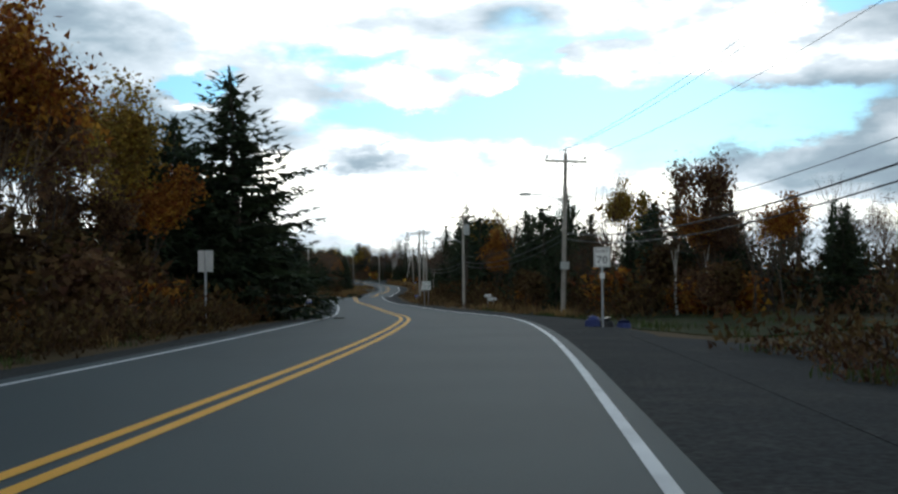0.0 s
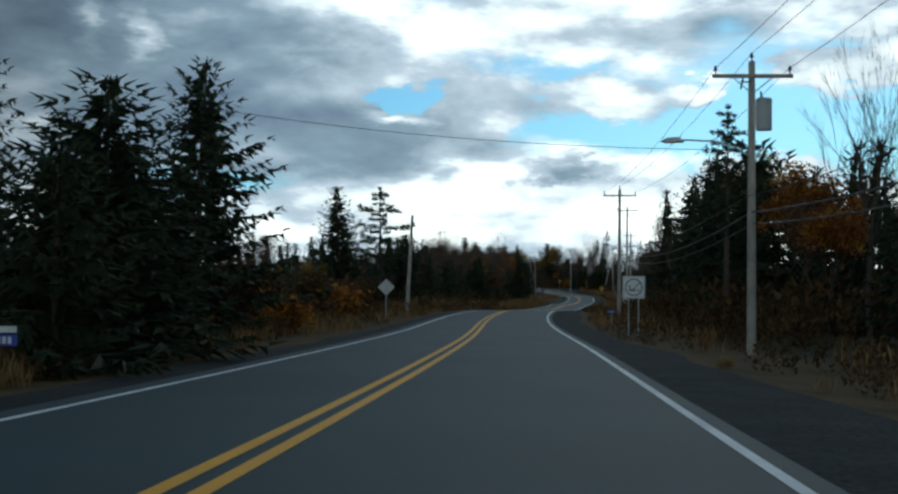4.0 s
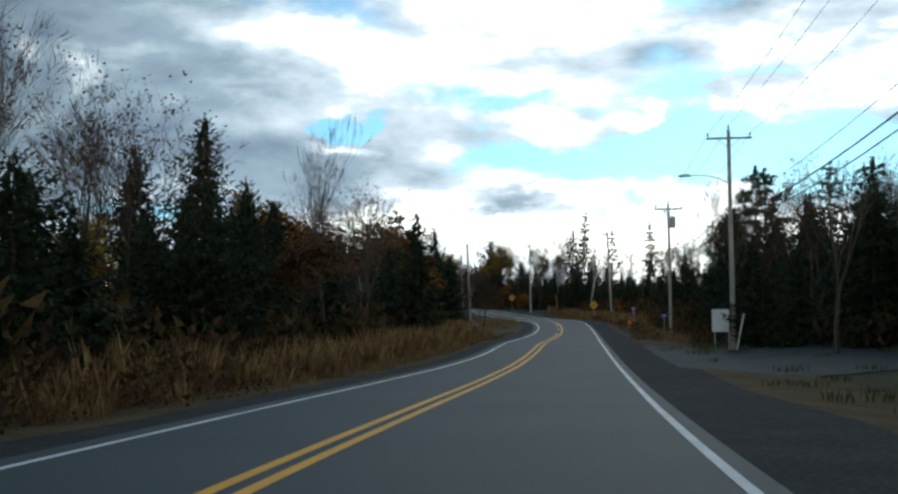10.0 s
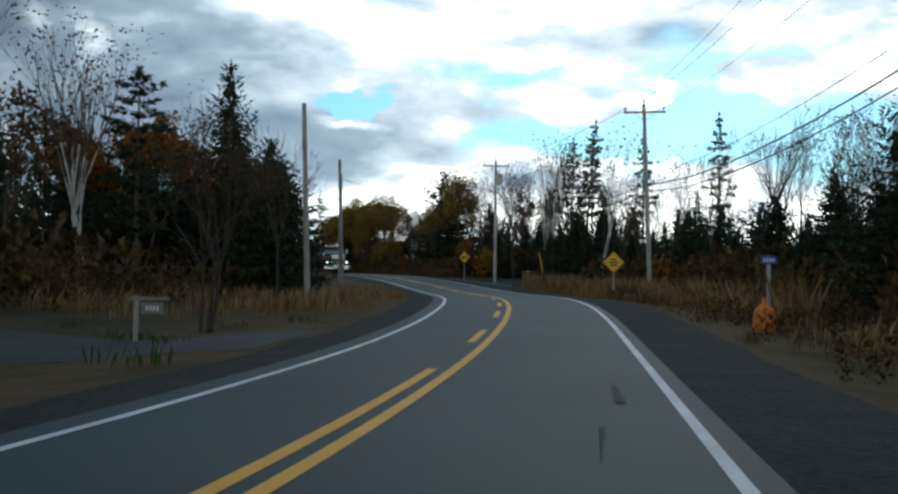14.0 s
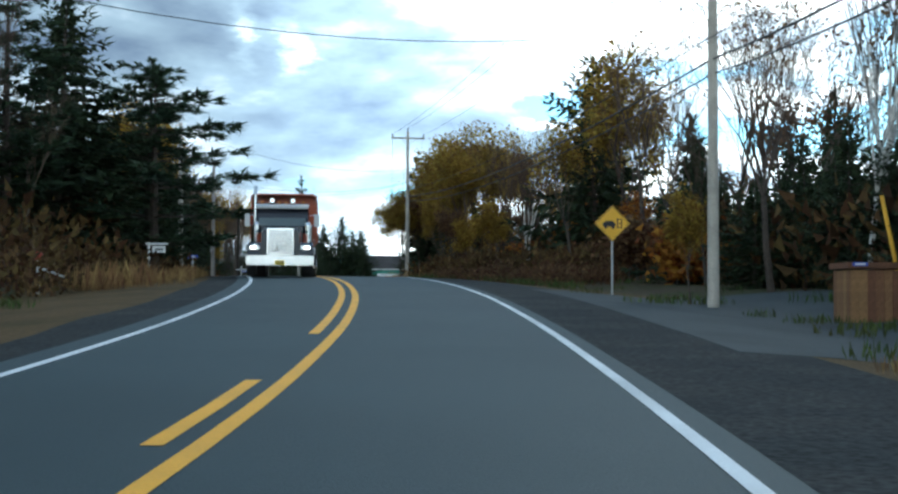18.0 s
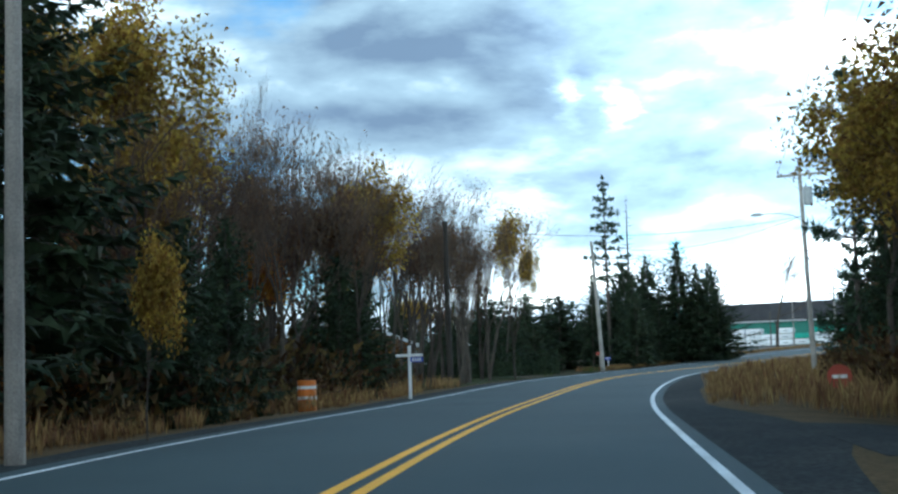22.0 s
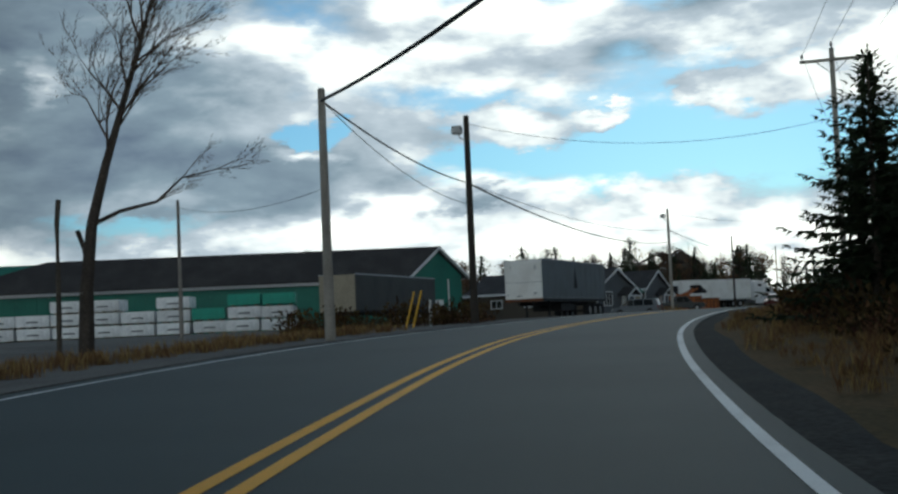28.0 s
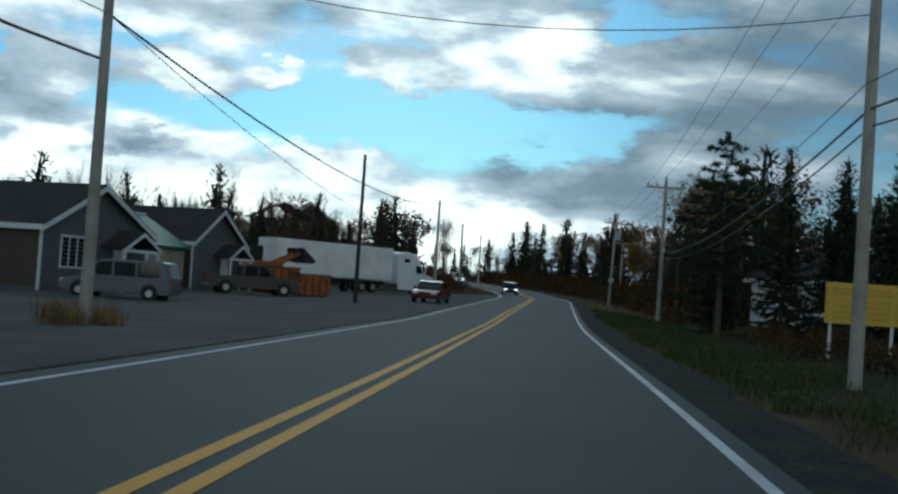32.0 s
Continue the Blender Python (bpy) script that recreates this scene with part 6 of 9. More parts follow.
    POLES[key] = {"l": m @ Vector((-1.12, -thick, H - 0.2)), "r": m @ Vector((1.12, -thick, H - 0.2)), "t": m @ Vector((0, 0, H + 0.28)), "c": m @ Vector((0.0, 0, H - 4.6)), "d": m @ Vector((0.05, 0, H - 4.95)), "e": m @ Vector((-0.1, 0, H - 2.7)), "f": m @ Vector((-0.1, 0, H - 4.1)), "h": m @ Vector((0.0, 0, H - 3.6)), "p": m @ Vector((0, 0, H - 0.3)), "w": m @ Vector((0, 0, H - 5.4)), "v": m @ Vector((0, 0, H - 1.7))}
    return ob


utility_pole("R0", 9.5, 24.0, 9.2)
utility_pole("R1", 4.7, 73.8, 9.35, lamp=-1, box=3.0, lean=1.6, way=90)
utility_pole("R2", -1.7, 119.2, 8.5, tank=True, lamp=-1)
utility_pole("R3", -8.45, 172.9, 9.1)
utility_pole("R4", -10.2, 223.6, 11.4)
utility_pole("R5", -12.1, 278.2, 11.2, lamp=-1)
utility_pole("R6", -14.05, 321.0, 11.2, tank=True)
utility_pole("R7", -19.8, 369.0, 12.4, lean=-2.0, way=90)
utility_pole("R8", -32.8, 406.0, 13.3, tank=True, lamp=-1)
utility_pole("R9", -59.6, 460.2, 14.8)
utility_pole("R10", -77.6, 510.5, 15.0, tank=True, lamp=-1, lean=-1.0, way=90)
utility_pole("R11", -83.85, 553.8, 16.1, lean=-2.0, way=90)
utility_pole("R12", -80.3, 601.9, 15.85)
utility_pole("R13", -68.4, 652.2, 16.1)
utility_pole("R13b", -54.6, 706.0, 15.2)
utility_pole("R14", -44.5, 752.0, 15.6, tank=True, box=2.6, lean=2.0, way=90)
utility_pole("R15", -29.0, 800.0, 16.0)
utility_pole("LA", -23.35, 168.6, 6.95, arm=False, lean=2.6, way=90)
utility_pole("LC", -30.0, 92.0, 8.6, arm=False)
utility_pole("LB", -23.6, 121.5, 8.7, arm=False)
utility_pole("LD", -35.5, 352.0, 10.0, arm=False, lean=-1.8, way=90)
utility_pole("LE", -39.3, 375.2, 10.0, arm=False, lean=-1.8, way=90)
utility_pole("L2", -43.4, 392.0, 10.7, arm=False)
utility_pole("LG", -64.4, 436.4, 12.4, arm=False, lean=-1.0, way=90)
utility_pole("LF", -72.0, 454.4, 12.4, arm=False)
utility_pole("LH", -96.1, 523.3, 13.2, arm=False, lean=-3.2, way=90)
utility_pole("LGa", -89.6, 493.2, 11.8, arm=False, dark=True, thick=0.16)
utility_pole("LI", -108.8, 607.7, 12.0, arm=False, thick=0.11)
utility_pole("LJ", -96.9, 584.6, 12.2, arm=False)
utility_pole("LK", -94.8, 602.5, 14.2, arm=False, dark=True, flood=True, thick=0.17)
utility_pole("LL", -83.9, 656.8, 14.5, arm=False, flood=True)
utility_pole("dpole", -74.4, 700.0, 14.6, arm=False, dark=True, thick=0.13)
utility_pole("LM", -64.5, 737.0, 15.0, arm=False)
utility_pole("LN", -56.0, 775.0, 15.2, arm=False)
utility_pole("LO", -47.0, 812.0, 15.6, arm=False)


def span(a, b, sag, n=12):
    a, b = Vector(a), Vector(b)
    return [a.lerp(b, i / n) - Vector((0, 0, sag * 4 * (i / n) * (1 - i / n))) for i in range(n + 1)]


def wires(name, lines, label, group):
    """One span: an Empty at its first support with a part for each wire. lines: (from, to, sag, radius)."""
    ob = thing(name, label, "overhead wire", group=group)
    for a, b, sag, r in lines:
        part("wire", Geo().line(span(a, b, sag), r, 5), CABLE, ob)
    return ob


line_r = ["R0", "R1", "R2", "R3", "R4", "R5", "R6", "R7", "R8", "R9", "R10", "R11", "R12", "R13", "R13b", "R14", "R15"]
for a, b in zip(line_r, line_r[1:]):
    A, B = POLES[a], POLES[b]
    wires("power_line", [(A[q], B[q], 0.55, 0.009) for q in "lrt"], "three thin power wires strung between pole tops", "power line spans")
    wires("cable_bundle", [(A["c"], B["c"], 0.75, 0.028), (A["d"], B["d"], 0.8, 0.022), (A["f"], B["f"], 0.6, 0.012)], "black telephone cables strung below the power wires", "telephone cable spans")
across = (("R1", "e", "LC", "p", 0.7, 0.012), ("R1", "h", "LC", "v", 0.6, 0.012), ("LB", "p", "R2", "e", 0.5, 0.010), ("L2", "p", "R8", "e", 0.7, 0.012), ("L2", "e", "R8", "h", 0.8, 0.010), ("LG", "p", "R9", "e", 0.9, 0.012), ("LG", "e", "R9", "h", 0.9, 0.012), ("LG", "e", "R9", "h", 1.1, 0.010),
          ("LGa", "p", "R10", "e", 0.7, 0.014), ("LGa", "v", "LH", "v", 0.5, 0.010), ("LH", "p", "R10", "e", 0.9, 0.012), ("LH", "e", "R11", "h", 0.8, 0.010), ("LJ", "p", "R11", "w", 0.5, 0.045), ("LK", "p", "R12", "e", 0.9, 0.010), ("LL", "p", "R13", "e", 0.9, 0.012),
          ("LJ", "p", "LK", "e", 0.3, 0.028), ("LJ", "p", "LK", "h", 0.5, 0.012), ("LK", "e", "LL", "e", 0.9, 0.035), ("LK", "e", "LL", "v", 0.7, 0.014), ("LL", "v", "LM", "p", 1.2, 0.03), ("LL", "v", "LM", "e", 1.5, 0.012), ("LE", "p", "L2", "p", 0.3, 0.010), ("LI", "p", "LJ", "e", 0.4, 0.008))
for a, qa, b, qb, sag, r in across:
    wires("service_wire", [(POLES[a][qa], POLES[b][qb], sag, r)], "black service wire strung over the road side", "service wires")

# ---------------------------------------------------------------- signs


def facing(x, y, z, turn=0.0):
    i, _ = station(x, y)
    return pose(x, y, z, 0, 0, math.degrees(math.atan2(TY[i], TX[i])) - 90 + turn)


def words(text, size, depth=0.003):
    """A mesh of raised letters, centred, in the x-z plane and facing -y."""
    cu = bpy.data.curves.new("letters", "FONT")
    cu.body, cu.size, cu.extrude, cu.align_x, cu.align_y = text, size, depth, "CENTER", "CENTER"
    tmp = new("letters_tmp", cu)
    me = bpy.data.meshes.new_from_object(tmp.evaluated_get(bpy.context.evaluated_depsgraph_get()))
    bpy.data.objects.remove(tmp)
    me.transform(pose(0, 0, 0, 90, 0, 0))
    return me


def lettering(name, text, size, place, mat, parent, wide=1.0, label=""):
    me = words(text, size)
    me.transform(Matrix.Translation(place) @ Matrix.Diagonal((wide, 1, 1, 1)))
    me.materials.clear()
    me.materials.append(mat)
    ob = new(name, me)
    ob.parent = parent
    return tagged(ob, label)


def post(parent, x, top, foot=-0.4, r=0.035, mat=None, square=False, name="post"):
    g = Geo()
    if square:
        g.box((x, 0.03, (top + foot) / 2), (2 * r, 2 * r, top - foot))
    else:
        g.tube((x, 0.03, foot), (x, 0.03, top), r, r, 8)
    return part(name, g, mat or GALV, parent)


def frame_outline(parent, w, h, zc, mat, t=0.02, inset=0.03, y=-0.012, name="border"):
    g = Geo()
    for dx, dz, sx, sz in ((0, h / 2 - inset, w - 2 * inset, t), (0, -h / 2 + inset, w - 2 * inset, t), (w / 2 - inset, 0, t, h - 2 * inset), (-w / 2 + inset, 0, t, h - 2 * inset)):
        g.box((dx, y, zc + dz), (sx, 0.004, sz))
    return part(name, g, mat, parent)


def speed_sign(x, y, zc):
    g0 = ground(x, y)
    c = zc - g0
    ob = thing("speed_limit_sign", "white speed limit sign reading 70 on a steel post", "road sign", facing(x, y, g0))
    post(ob, 0, c + 0.3)
    part("panel", Geo().box((0, 0, c), (0.5, 0.012, 0.6)), SIGN_WHITE, ob, "white reflective panel", bevel=0.004)
    frame_outline(ob, 0.5, 0.6, c, SIGN_BLACK, 0.010)
    lettering("digit", "7", 0.31, (-0.09, -0.011, c - 0.09), SIGN_BLACK, ob, 1.05, "black digit 7")
    lettering("digit", "0", 0.31, (0.09, -0.011, c - 0.09), SIGN_BLACK, ob, 1.05, "black digit 0")
    lettering("word", "MAXIMUM", 0.1, (0, -0.011, c + 0.18), SIGN_BLACK, ob, 0.85, "black word MAXIMUM")
    part("tag", Geo().box((0, 0, c - 0.56), (0.14, 0.014, 0.18)), SIGN_WHITE, ob, "small white tag below the panel")
    return ob


def diamond(size, zc, y0, y1, inset=0.0):
    d = size / math.sqrt(2) * 1.0 - inset
    return Geo().prism([(-d, zc), (0, zc - d), (d, zc), (0, zc + d)], y0, y1)


def diamond_sign(name, x, y, zc, label, face, back=False, symbol=None, size=0.75):
    g0 = ground(x, y)
    c = zc - g0
    ob = thing(name, label, "road sign", facing(x, y, g0, 180 if back else 0))
    post(ob, 0, c + 0.45)
    part("panel", diamond(size, c, -0.006, 0.006), face, ob, bevel=0.003)
    if back:
        part("back_plate", diamond(size, c, 0.007, 0.010, 0.003), SIGN_BACK, ob, "bare aluminium back of the sign")
        part("stiffener", Geo().box((0, 0.075, c), (0.05, 0.05, size * 1.3)), GALV, ob)
    else:
        g = Geo()
        d = size / math.sqrt(2) - 0.035
        for a, b in (((-d, 0), (0, d)), ((0, d), (d, 0)), ((d, 0), (0, -d)), ((0, -d), (-d, 0))):
            g.tube((a[0], -0.008, c + a[1]), (b[0], -0.008, c + b[1]), 0.008, 0.008, 4)
        part("border", g, SIGN_BLACK, ob)
        if symbol:
            symbol(ob, c)
    return ob


def truck_symbol(ob, c):
    g = Geo()
    g.prism([(-0.30, c - 0.02), (-0.20, c + 0.06), (0.0, c + 0.08), (0.10, c - 0.02), (0.08, c - 0.10), (-0.26, c - 0.10)], -0.012, -0.007)
    g.tube((-0.2, -0.012, c - 0.12), (-0.2, -0.007, c - 0.12), 0.045, 0.045, 12).tube((0.02, -0.012, c - 0.12), (0.02, -0.007, c - 0.12), 0.045, 0.045, 12)
    part("truck_symbol", g, SIGN_BLACK, ob, "black truck silhouette")
    g = Geo()
    for k in range(3):
        g.box((0.21, -0.009, c + 0.12 - 0.12 * k), (0.11, 0.005, 0.025))
    g.box((0.15, -0.009, c), (0.03, 0.005, 0.3)).box((0.27, -0.009, c), (0.03, 0.005, 0.3))
    part("road_symbol", g, SIGN_BLACK, ob, "black road lines")


def bar_symbol(ob, c):
    g = Geo()
    for k, w in enumerate((0.3, 0.5, 0.36)):
        g.box((0, -0.009, c + 0.14 - 0.14 * k), (w, 0.005, 0.07))
    part("print", g, SIGN_BLACK, ob, "dark print bars")


speed_sign(3.67, 38.7, 2.62)
diamond_sign("warning_sign", -22.2, 157.3, 1.72, "warning sign showing its grey aluminium back", SIGN_YELLOW, back=True)
diamond_sign("warning_sign", -21.7, 357.7, 2.95, "yellow diamond warning sign in dead grass", SIGN_YELLOW, symbol=bar_symbol, size=0.75)
diamond_sign("truck_warning_sign", -36.2, 411.2, 5.0, "yellow diamond truck crossing sign in dry grass", SIGN_YELLOW, symbol=truck_symbol)
# the back of a small rectangular sign
g0 = ground(-9.05, 41.4)
ob = thing("road_sign", "small rectangular sign seen from its grey back", "road sign", facing(-9.05, 41.4, g0, 180))
post(ob, 0, 2.55)
part("panel", Geo().box((0, 0, 2.2), (0.5, 0.012, 0.7)), SIGN_WHITE, ob, bevel=0.004)
part("back_plate", Geo().box((0, 0.01, 2.2), (0.49, 0.004, 0.69)), SIGN_BACK, ob, "bare aluminium back")
# square sign with a green ring
x, y, zc = -5.73, 131.2, 1.66
g0 = ground(x, y)
c = zc - g0
ob = thing("information_sign", "square white sign with a green ring and slash", "road sign", facing(x, y, g0))
post(ob, -0.2, c + 0.3, r=0.03)
post(ob, 0.2, c + 0.3, r=0.03)
part("panel", Geo().box((0, 0, c), (0.9, 0.012, 0.9)), SIGN_WHITE, ob, "white reflective panel", bevel=0.004)
ring = [(0.33 * math.cos(a * math.pi / 12), -0.01, c + 0.33 * math.sin(a * math.pi / 12)) for a in range(25)]
part("ring", Geo().line(ring, 0.022, 4), SIGN_GREEN, ob, "green ring")
part("slash", Geo().tube((-0.02, -0.012, c - 0.08), (0.24, -0.012, c + 0.2), 0.022, 0.022, 4), SIGN_BLACK, ob, "black slanting bar")
part("pictogram", Geo().box((-0.05, -0.01, c - 0.12), (0.26, 0.006, 0.05)).box((-0.16, -0.01, c - 0.02), (0.04, 0.006, 0.2)).box((0.17, -0.01, c - 0.12), (0.1, 0.006, 0.05)), SIGN_BLACK, ob, "black pictogram bars")
frame_outline(ob, 0.9, 0.9, c, SIGN_GREEN, 0.012)


def number_board(name, x, y, top, label, style="post", mat=None, board=None, w=0.5, turn=0.0):
    """A house number post: its number is a row of plain bars."""
    g0 = ground(x, y)
    ob = thing(name, label, "house number post" if "mail" not in name else "mailbox", facing(x, y, g0, turn))
    m = mat or WHITE_PAINT
    post(ob, 0, top, r=0.045, mat=m, square=True)
    zb = top - 0.12
    if style == "cross":
        part("crossbar", Geo().box((0, -0.01, top - 0.33), (0.92, 0.06, 0.09)), m, ob, bevel=0.006)
        b = part("number_board", Geo().box((0.26, -0.02, top - 0.48), (0.44, 0.02, 0.16)), SIGN_BLUE, ob, "blue number board")
        zb, bx = top - 0.48, 0.26
    elif style == "arm":
        part("arm", Geo().box((0.3, 0.0, top - 0.05), (0.85, 0.07, 0.07)), m, ob, bevel=0.006)
        b = part("number_board", Geo().box((0.38, -0.01, top - 0.26), (0.5, 0.03, 0.26)), board or m, ob, "hanging board with a number", bevel=0.005)
        zb, bx = top - 0.26, 0.38
    else:
        b = part("number_board", Geo().box((0, -0.035, zb), (w, 0.02, 0.2)), board or SIGN_BLUE, ob, "number board")
        bx = 0
    dark = SIGN_BLACK if (board is WHITE_PAINT or (style == "arm" and board is None)) else SIGN_WHITE
    for q in range(4):
        part("number_bar", Geo().box((bx - 0.12 + 0.08 * q, -0.052 if style == "post" else -0.036, zb), (0.05, 0.006, 0.1)), dark, b)
    return ob


def mailbox(x, y, top, label, body, turn=0.0, second=None):
    g0 = ground(x, y)
    ob = thing("mailbox", label, "mailbox", facing(x, y, g0, turn))
    post(ob, 0, top - 0.25, r=0.045, mat=POLE, square=True)
    outline = [(-0.09, 0), (0.09, 0), (0.09, 0.14)] + [(0.09 * math.cos(a * math.pi / 6), 0.14 + 0.09 * math.sin(a * math.pi / 6)) for a in range(1, 6)] + [(-0.09, 0.14)]
    outline = [(a, b + top - 0.25) for a, b in outline]
    bx = part("box", Geo().prism([(b2[0], b2[1]) for b2 in outline], -0.26, 0.26, axis="x"), body, ob, bevel=0.004)
    part("flag", Geo().box((0.1, -0.105, top - 0.02), (0.03, 0.01, 0.14)), RED_PAINT, bx, "red signal flag")
    part("bracket", Geo().box((0, 0, top - 0.27), (0.4, 0.14, 0.03)), POLE, ob)
    if second:
        part("name_board", Geo().box((0.28, -0.08, top - 0.42), (0.55, 0.03, 0.24)), second, ob, "white board below the box")
    return ob


mailbox(-12.35, 72.6, 1.25, "white mailbox on a weathered wooden post", WHITE_PAINT)
mailbox(0.5, 104.0, 1.35, "pair of white mailboxes at a driveway", WHITE_PAINT, second=WHITE_PAINT)
mailbox(0.95, 104.5, 1.1, "white mailbox on a wooden post by a driveway", WHITE_PAINT)
number_board("number_post", -13.4, 96.0, 1.15, "white cross-shaped number post by a driveway", "cross")
number_board("number_sign", -8.1, 157.0, 0.75, "small blue number sign in brush", "post", mat=GALV, w=0.45)
number_board("number_post", -31.5, 322.0, 1.0, "grey wooden number post with a short arm", "arm", mat=POLE, board=POLE)
number_board("number_sign", -17.2, 329.7, 1.9, "blue number sign on a thin post", "post", mat=GALV, w=0.4)
number_board("number_post", -55.4, 417.8, 1.45, "white number post with a hanging board", "arm")
number_board("number_sign", -68.2, 444.6, 1.5, "white-topped blue number sign on a post", "post", mat=GALV, w=0.6)
number_board("number_post", -81.8, 478.4, 1.75, "white wooden cross with a blue number board", "cross")
number_board("number_sign", -14.6, 321.5, 1.6, "dark number board on a pole beside the road", "post", mat=POLE, w=0.7)
number_board("number_sign", -97.7, 527.5, 0.95, "small blue number sign on a stake", "post", mat=GALV, w=0.45)
mailbox(-98.3, 527.4, 1.35, "red mailbox on a grey wooden post", RED_PAINT)
number_board("number_sign", -47.0, 396.0, 0.8, "small blue number sign in dark brush", "post", mat=GALV, w=0.5)

# equipment box by the pole, stump, bin, hydrant-like marker, pillar
x, y = -12.78, 277.95
g0 = ground(x, y)
ob = thing("equipment_cabinet", "white metal utility cabinet fixed beside a pole", "utility cabinet", facing(x, y, g0))
part("cabinet", Geo().box((0, 0, 1.55), (0.86, 0.5, 1.2)), WHITE_PAINT, ob, bevel=0.02)
part("cabinet_door", Geo().box((0, -0.256, 1.55), (0.76, 0.012, 1.08)), WHITE_PAINT, ob)
part("support_frame", Geo().box((0.45, 0.1, 0.45), (0.08, 0.08, 1.7)).box((-0.3, 0.1, 0.3), (0.06, 0.06, 1.3)), GALV, ob)
solid("stump", Geo().tube((0, 0, -0.2), (0.03, 0, 0.95), 0.14, 0.11, 9), POLE, "weathered cut wooden post stub", "post stub", pose(-10.9, 196.0, ground(-10.9, 196.0)))
for x, y, h in ((-12.0, 277.4, 1.9), (-30.2, 417.5, 1.6)):
    solid("guy_guard", Geo().tube((0, 0, -0.2), (0.14, 0, h), 0.05, 0.05, 8), SIGN_YELLOW if y > 400 else WHITE_PAINT, "plastic guy wire guard leaning at a pole" if y < 400 else "yellow plastic guy wire guard leaning", "guy guard", pose(x, y, ground(x, y), 0, 8, 0))
x, y = -17.6, 326.8
ob = thing("traffic_marker", "orange roadside marker with a domed top", "marker", facing(x, y, ground(x, y)))
part("body", Geo().tube((0, 0, -0.1), (0, 0, 0.45), 0.3, 0.26, 12).tube((0, 0, 0.45), (0, 0, 0.62), 0.26, 0.10, 12), ORANGE_PAINT, ob, bevel=0.01)
part("knob", Geo().tube((0, 0, 0.62), (0, 0, 0.78), 0.07, 0.05, 10), ORANGE_PAINT, ob)
x, y = -29.25, 400.9
ob = thing("wooden_bin_box", "brown plank refuse box with a flat lid", "refuse box", facing(x, y, ground(x, y)))
part("body", Geo().box((0, 0, 0.5), (1.14, 0.94, 1.0)), BIN_WOOD, ob)
plank = Geo().box((0, 0, 0.5), (0.158, 0.022, 1.02)).mesh("plank", BIN_WOOD, 0.004)
for q in range(7):
    for turn, off in ((0, -0.48), (180, -0.48)):
        pl = part("plank", plank, None, ob)
        pl.matrix_basis = pose(0, 0, 0, 0, 0, turn) @ pose(-0.495 + 0.165 * q, off, 0)
for q in range(5):
    for turn in (90, -90):
        pl = part("plank", plank, None, ob)
        pl.matrix_basis = pose(0, 0, 0, 0, 0, turn) @ pose(-0.36 + 0.18 * q, -0.58, 0)
part("lid", Geo().box((0, 0, 1.10), (1.30, 1.12, 0.12)), BIN_WOOD, ob, "overhanging flat wooden lid", bevel=0.015)
part("label_plate", Geo().box((-0.42, -0.565, 1.12), (0.3, 0.012, 0.08)), SIGN_BLUE, ob, "small blue plate with plain bars")
part("plate_bar", Geo().box((-0.42, -0.573, 1.12), (0.2, 0.006, 0.035)), SIGN_WHITE, ob)
solid("guy_guard", Geo().tube((0, 0, -0.2), (-0.5, 0.2, 2.5), 0.05, 0.05, 8), SIGN_YELLOW, "yellow guy wire guard leaning behind a box", "guy guard", pose(-28.4, 405.5, ground(-28.4, 405.5)))
x, y = -81.0, 471.9
ob = thing("refuse_bin", "faded orange drum bin with white bands", "bin", facing(x, y, ground(x, y)))
part("drum", Geo().tube((0, 0, -0.05), (0, 0, 0.85), 0.27, 0.27, 16), ORANGE_PAINT, ob, bevel=0.01)
for z in (0.3, 0.6):
    part("band", Geo().tube((0, 0, z), (0, 0, z + 0.09), 0.278, 0.278, 16), SIGN_WHITE, ob, "white reflective band")
x, y = -66.3, 474.3
ob = thing("no_entry_board", "small round red sign low in brush", "sign", facing(x, y, ground(x, y)))
post(ob, 0, 0.75, r=0.025)
part("disc", Geo().tube((0, -0.01, 0.75), (0, 0.01, 0.75), 0.3, 0.3, 20), RED_PAINT, ob, "faded red disc")
part("white_bar", Geo().box((0, -0.016, 0.75), (0.36, 0.006, 0.09)), SIGN_WHITE, ob)
# red and white figure-like marker post by a driveway
x, y = -52.1, 406.1
ob = thing("driveway_marker", "leaning white post with a red reflector top", "marker post", facing(x, y, ground(x, y)))
post(ob, 0, 1.1, r=0.04, mat=WHITE_PAINT, square=True)
part("reflector", Geo().tube((0, -0.03, 1.1), (0, 0.05, 1.1), 0.13, 0.13, 12), RED_PAINT, ob, "red reflector disc")
part("arm", Geo().tube((0.04, 0, 0.75), (0.75, 0, 0.5), 0.04, 0.04, 6), WHITE_PAINT, ob)
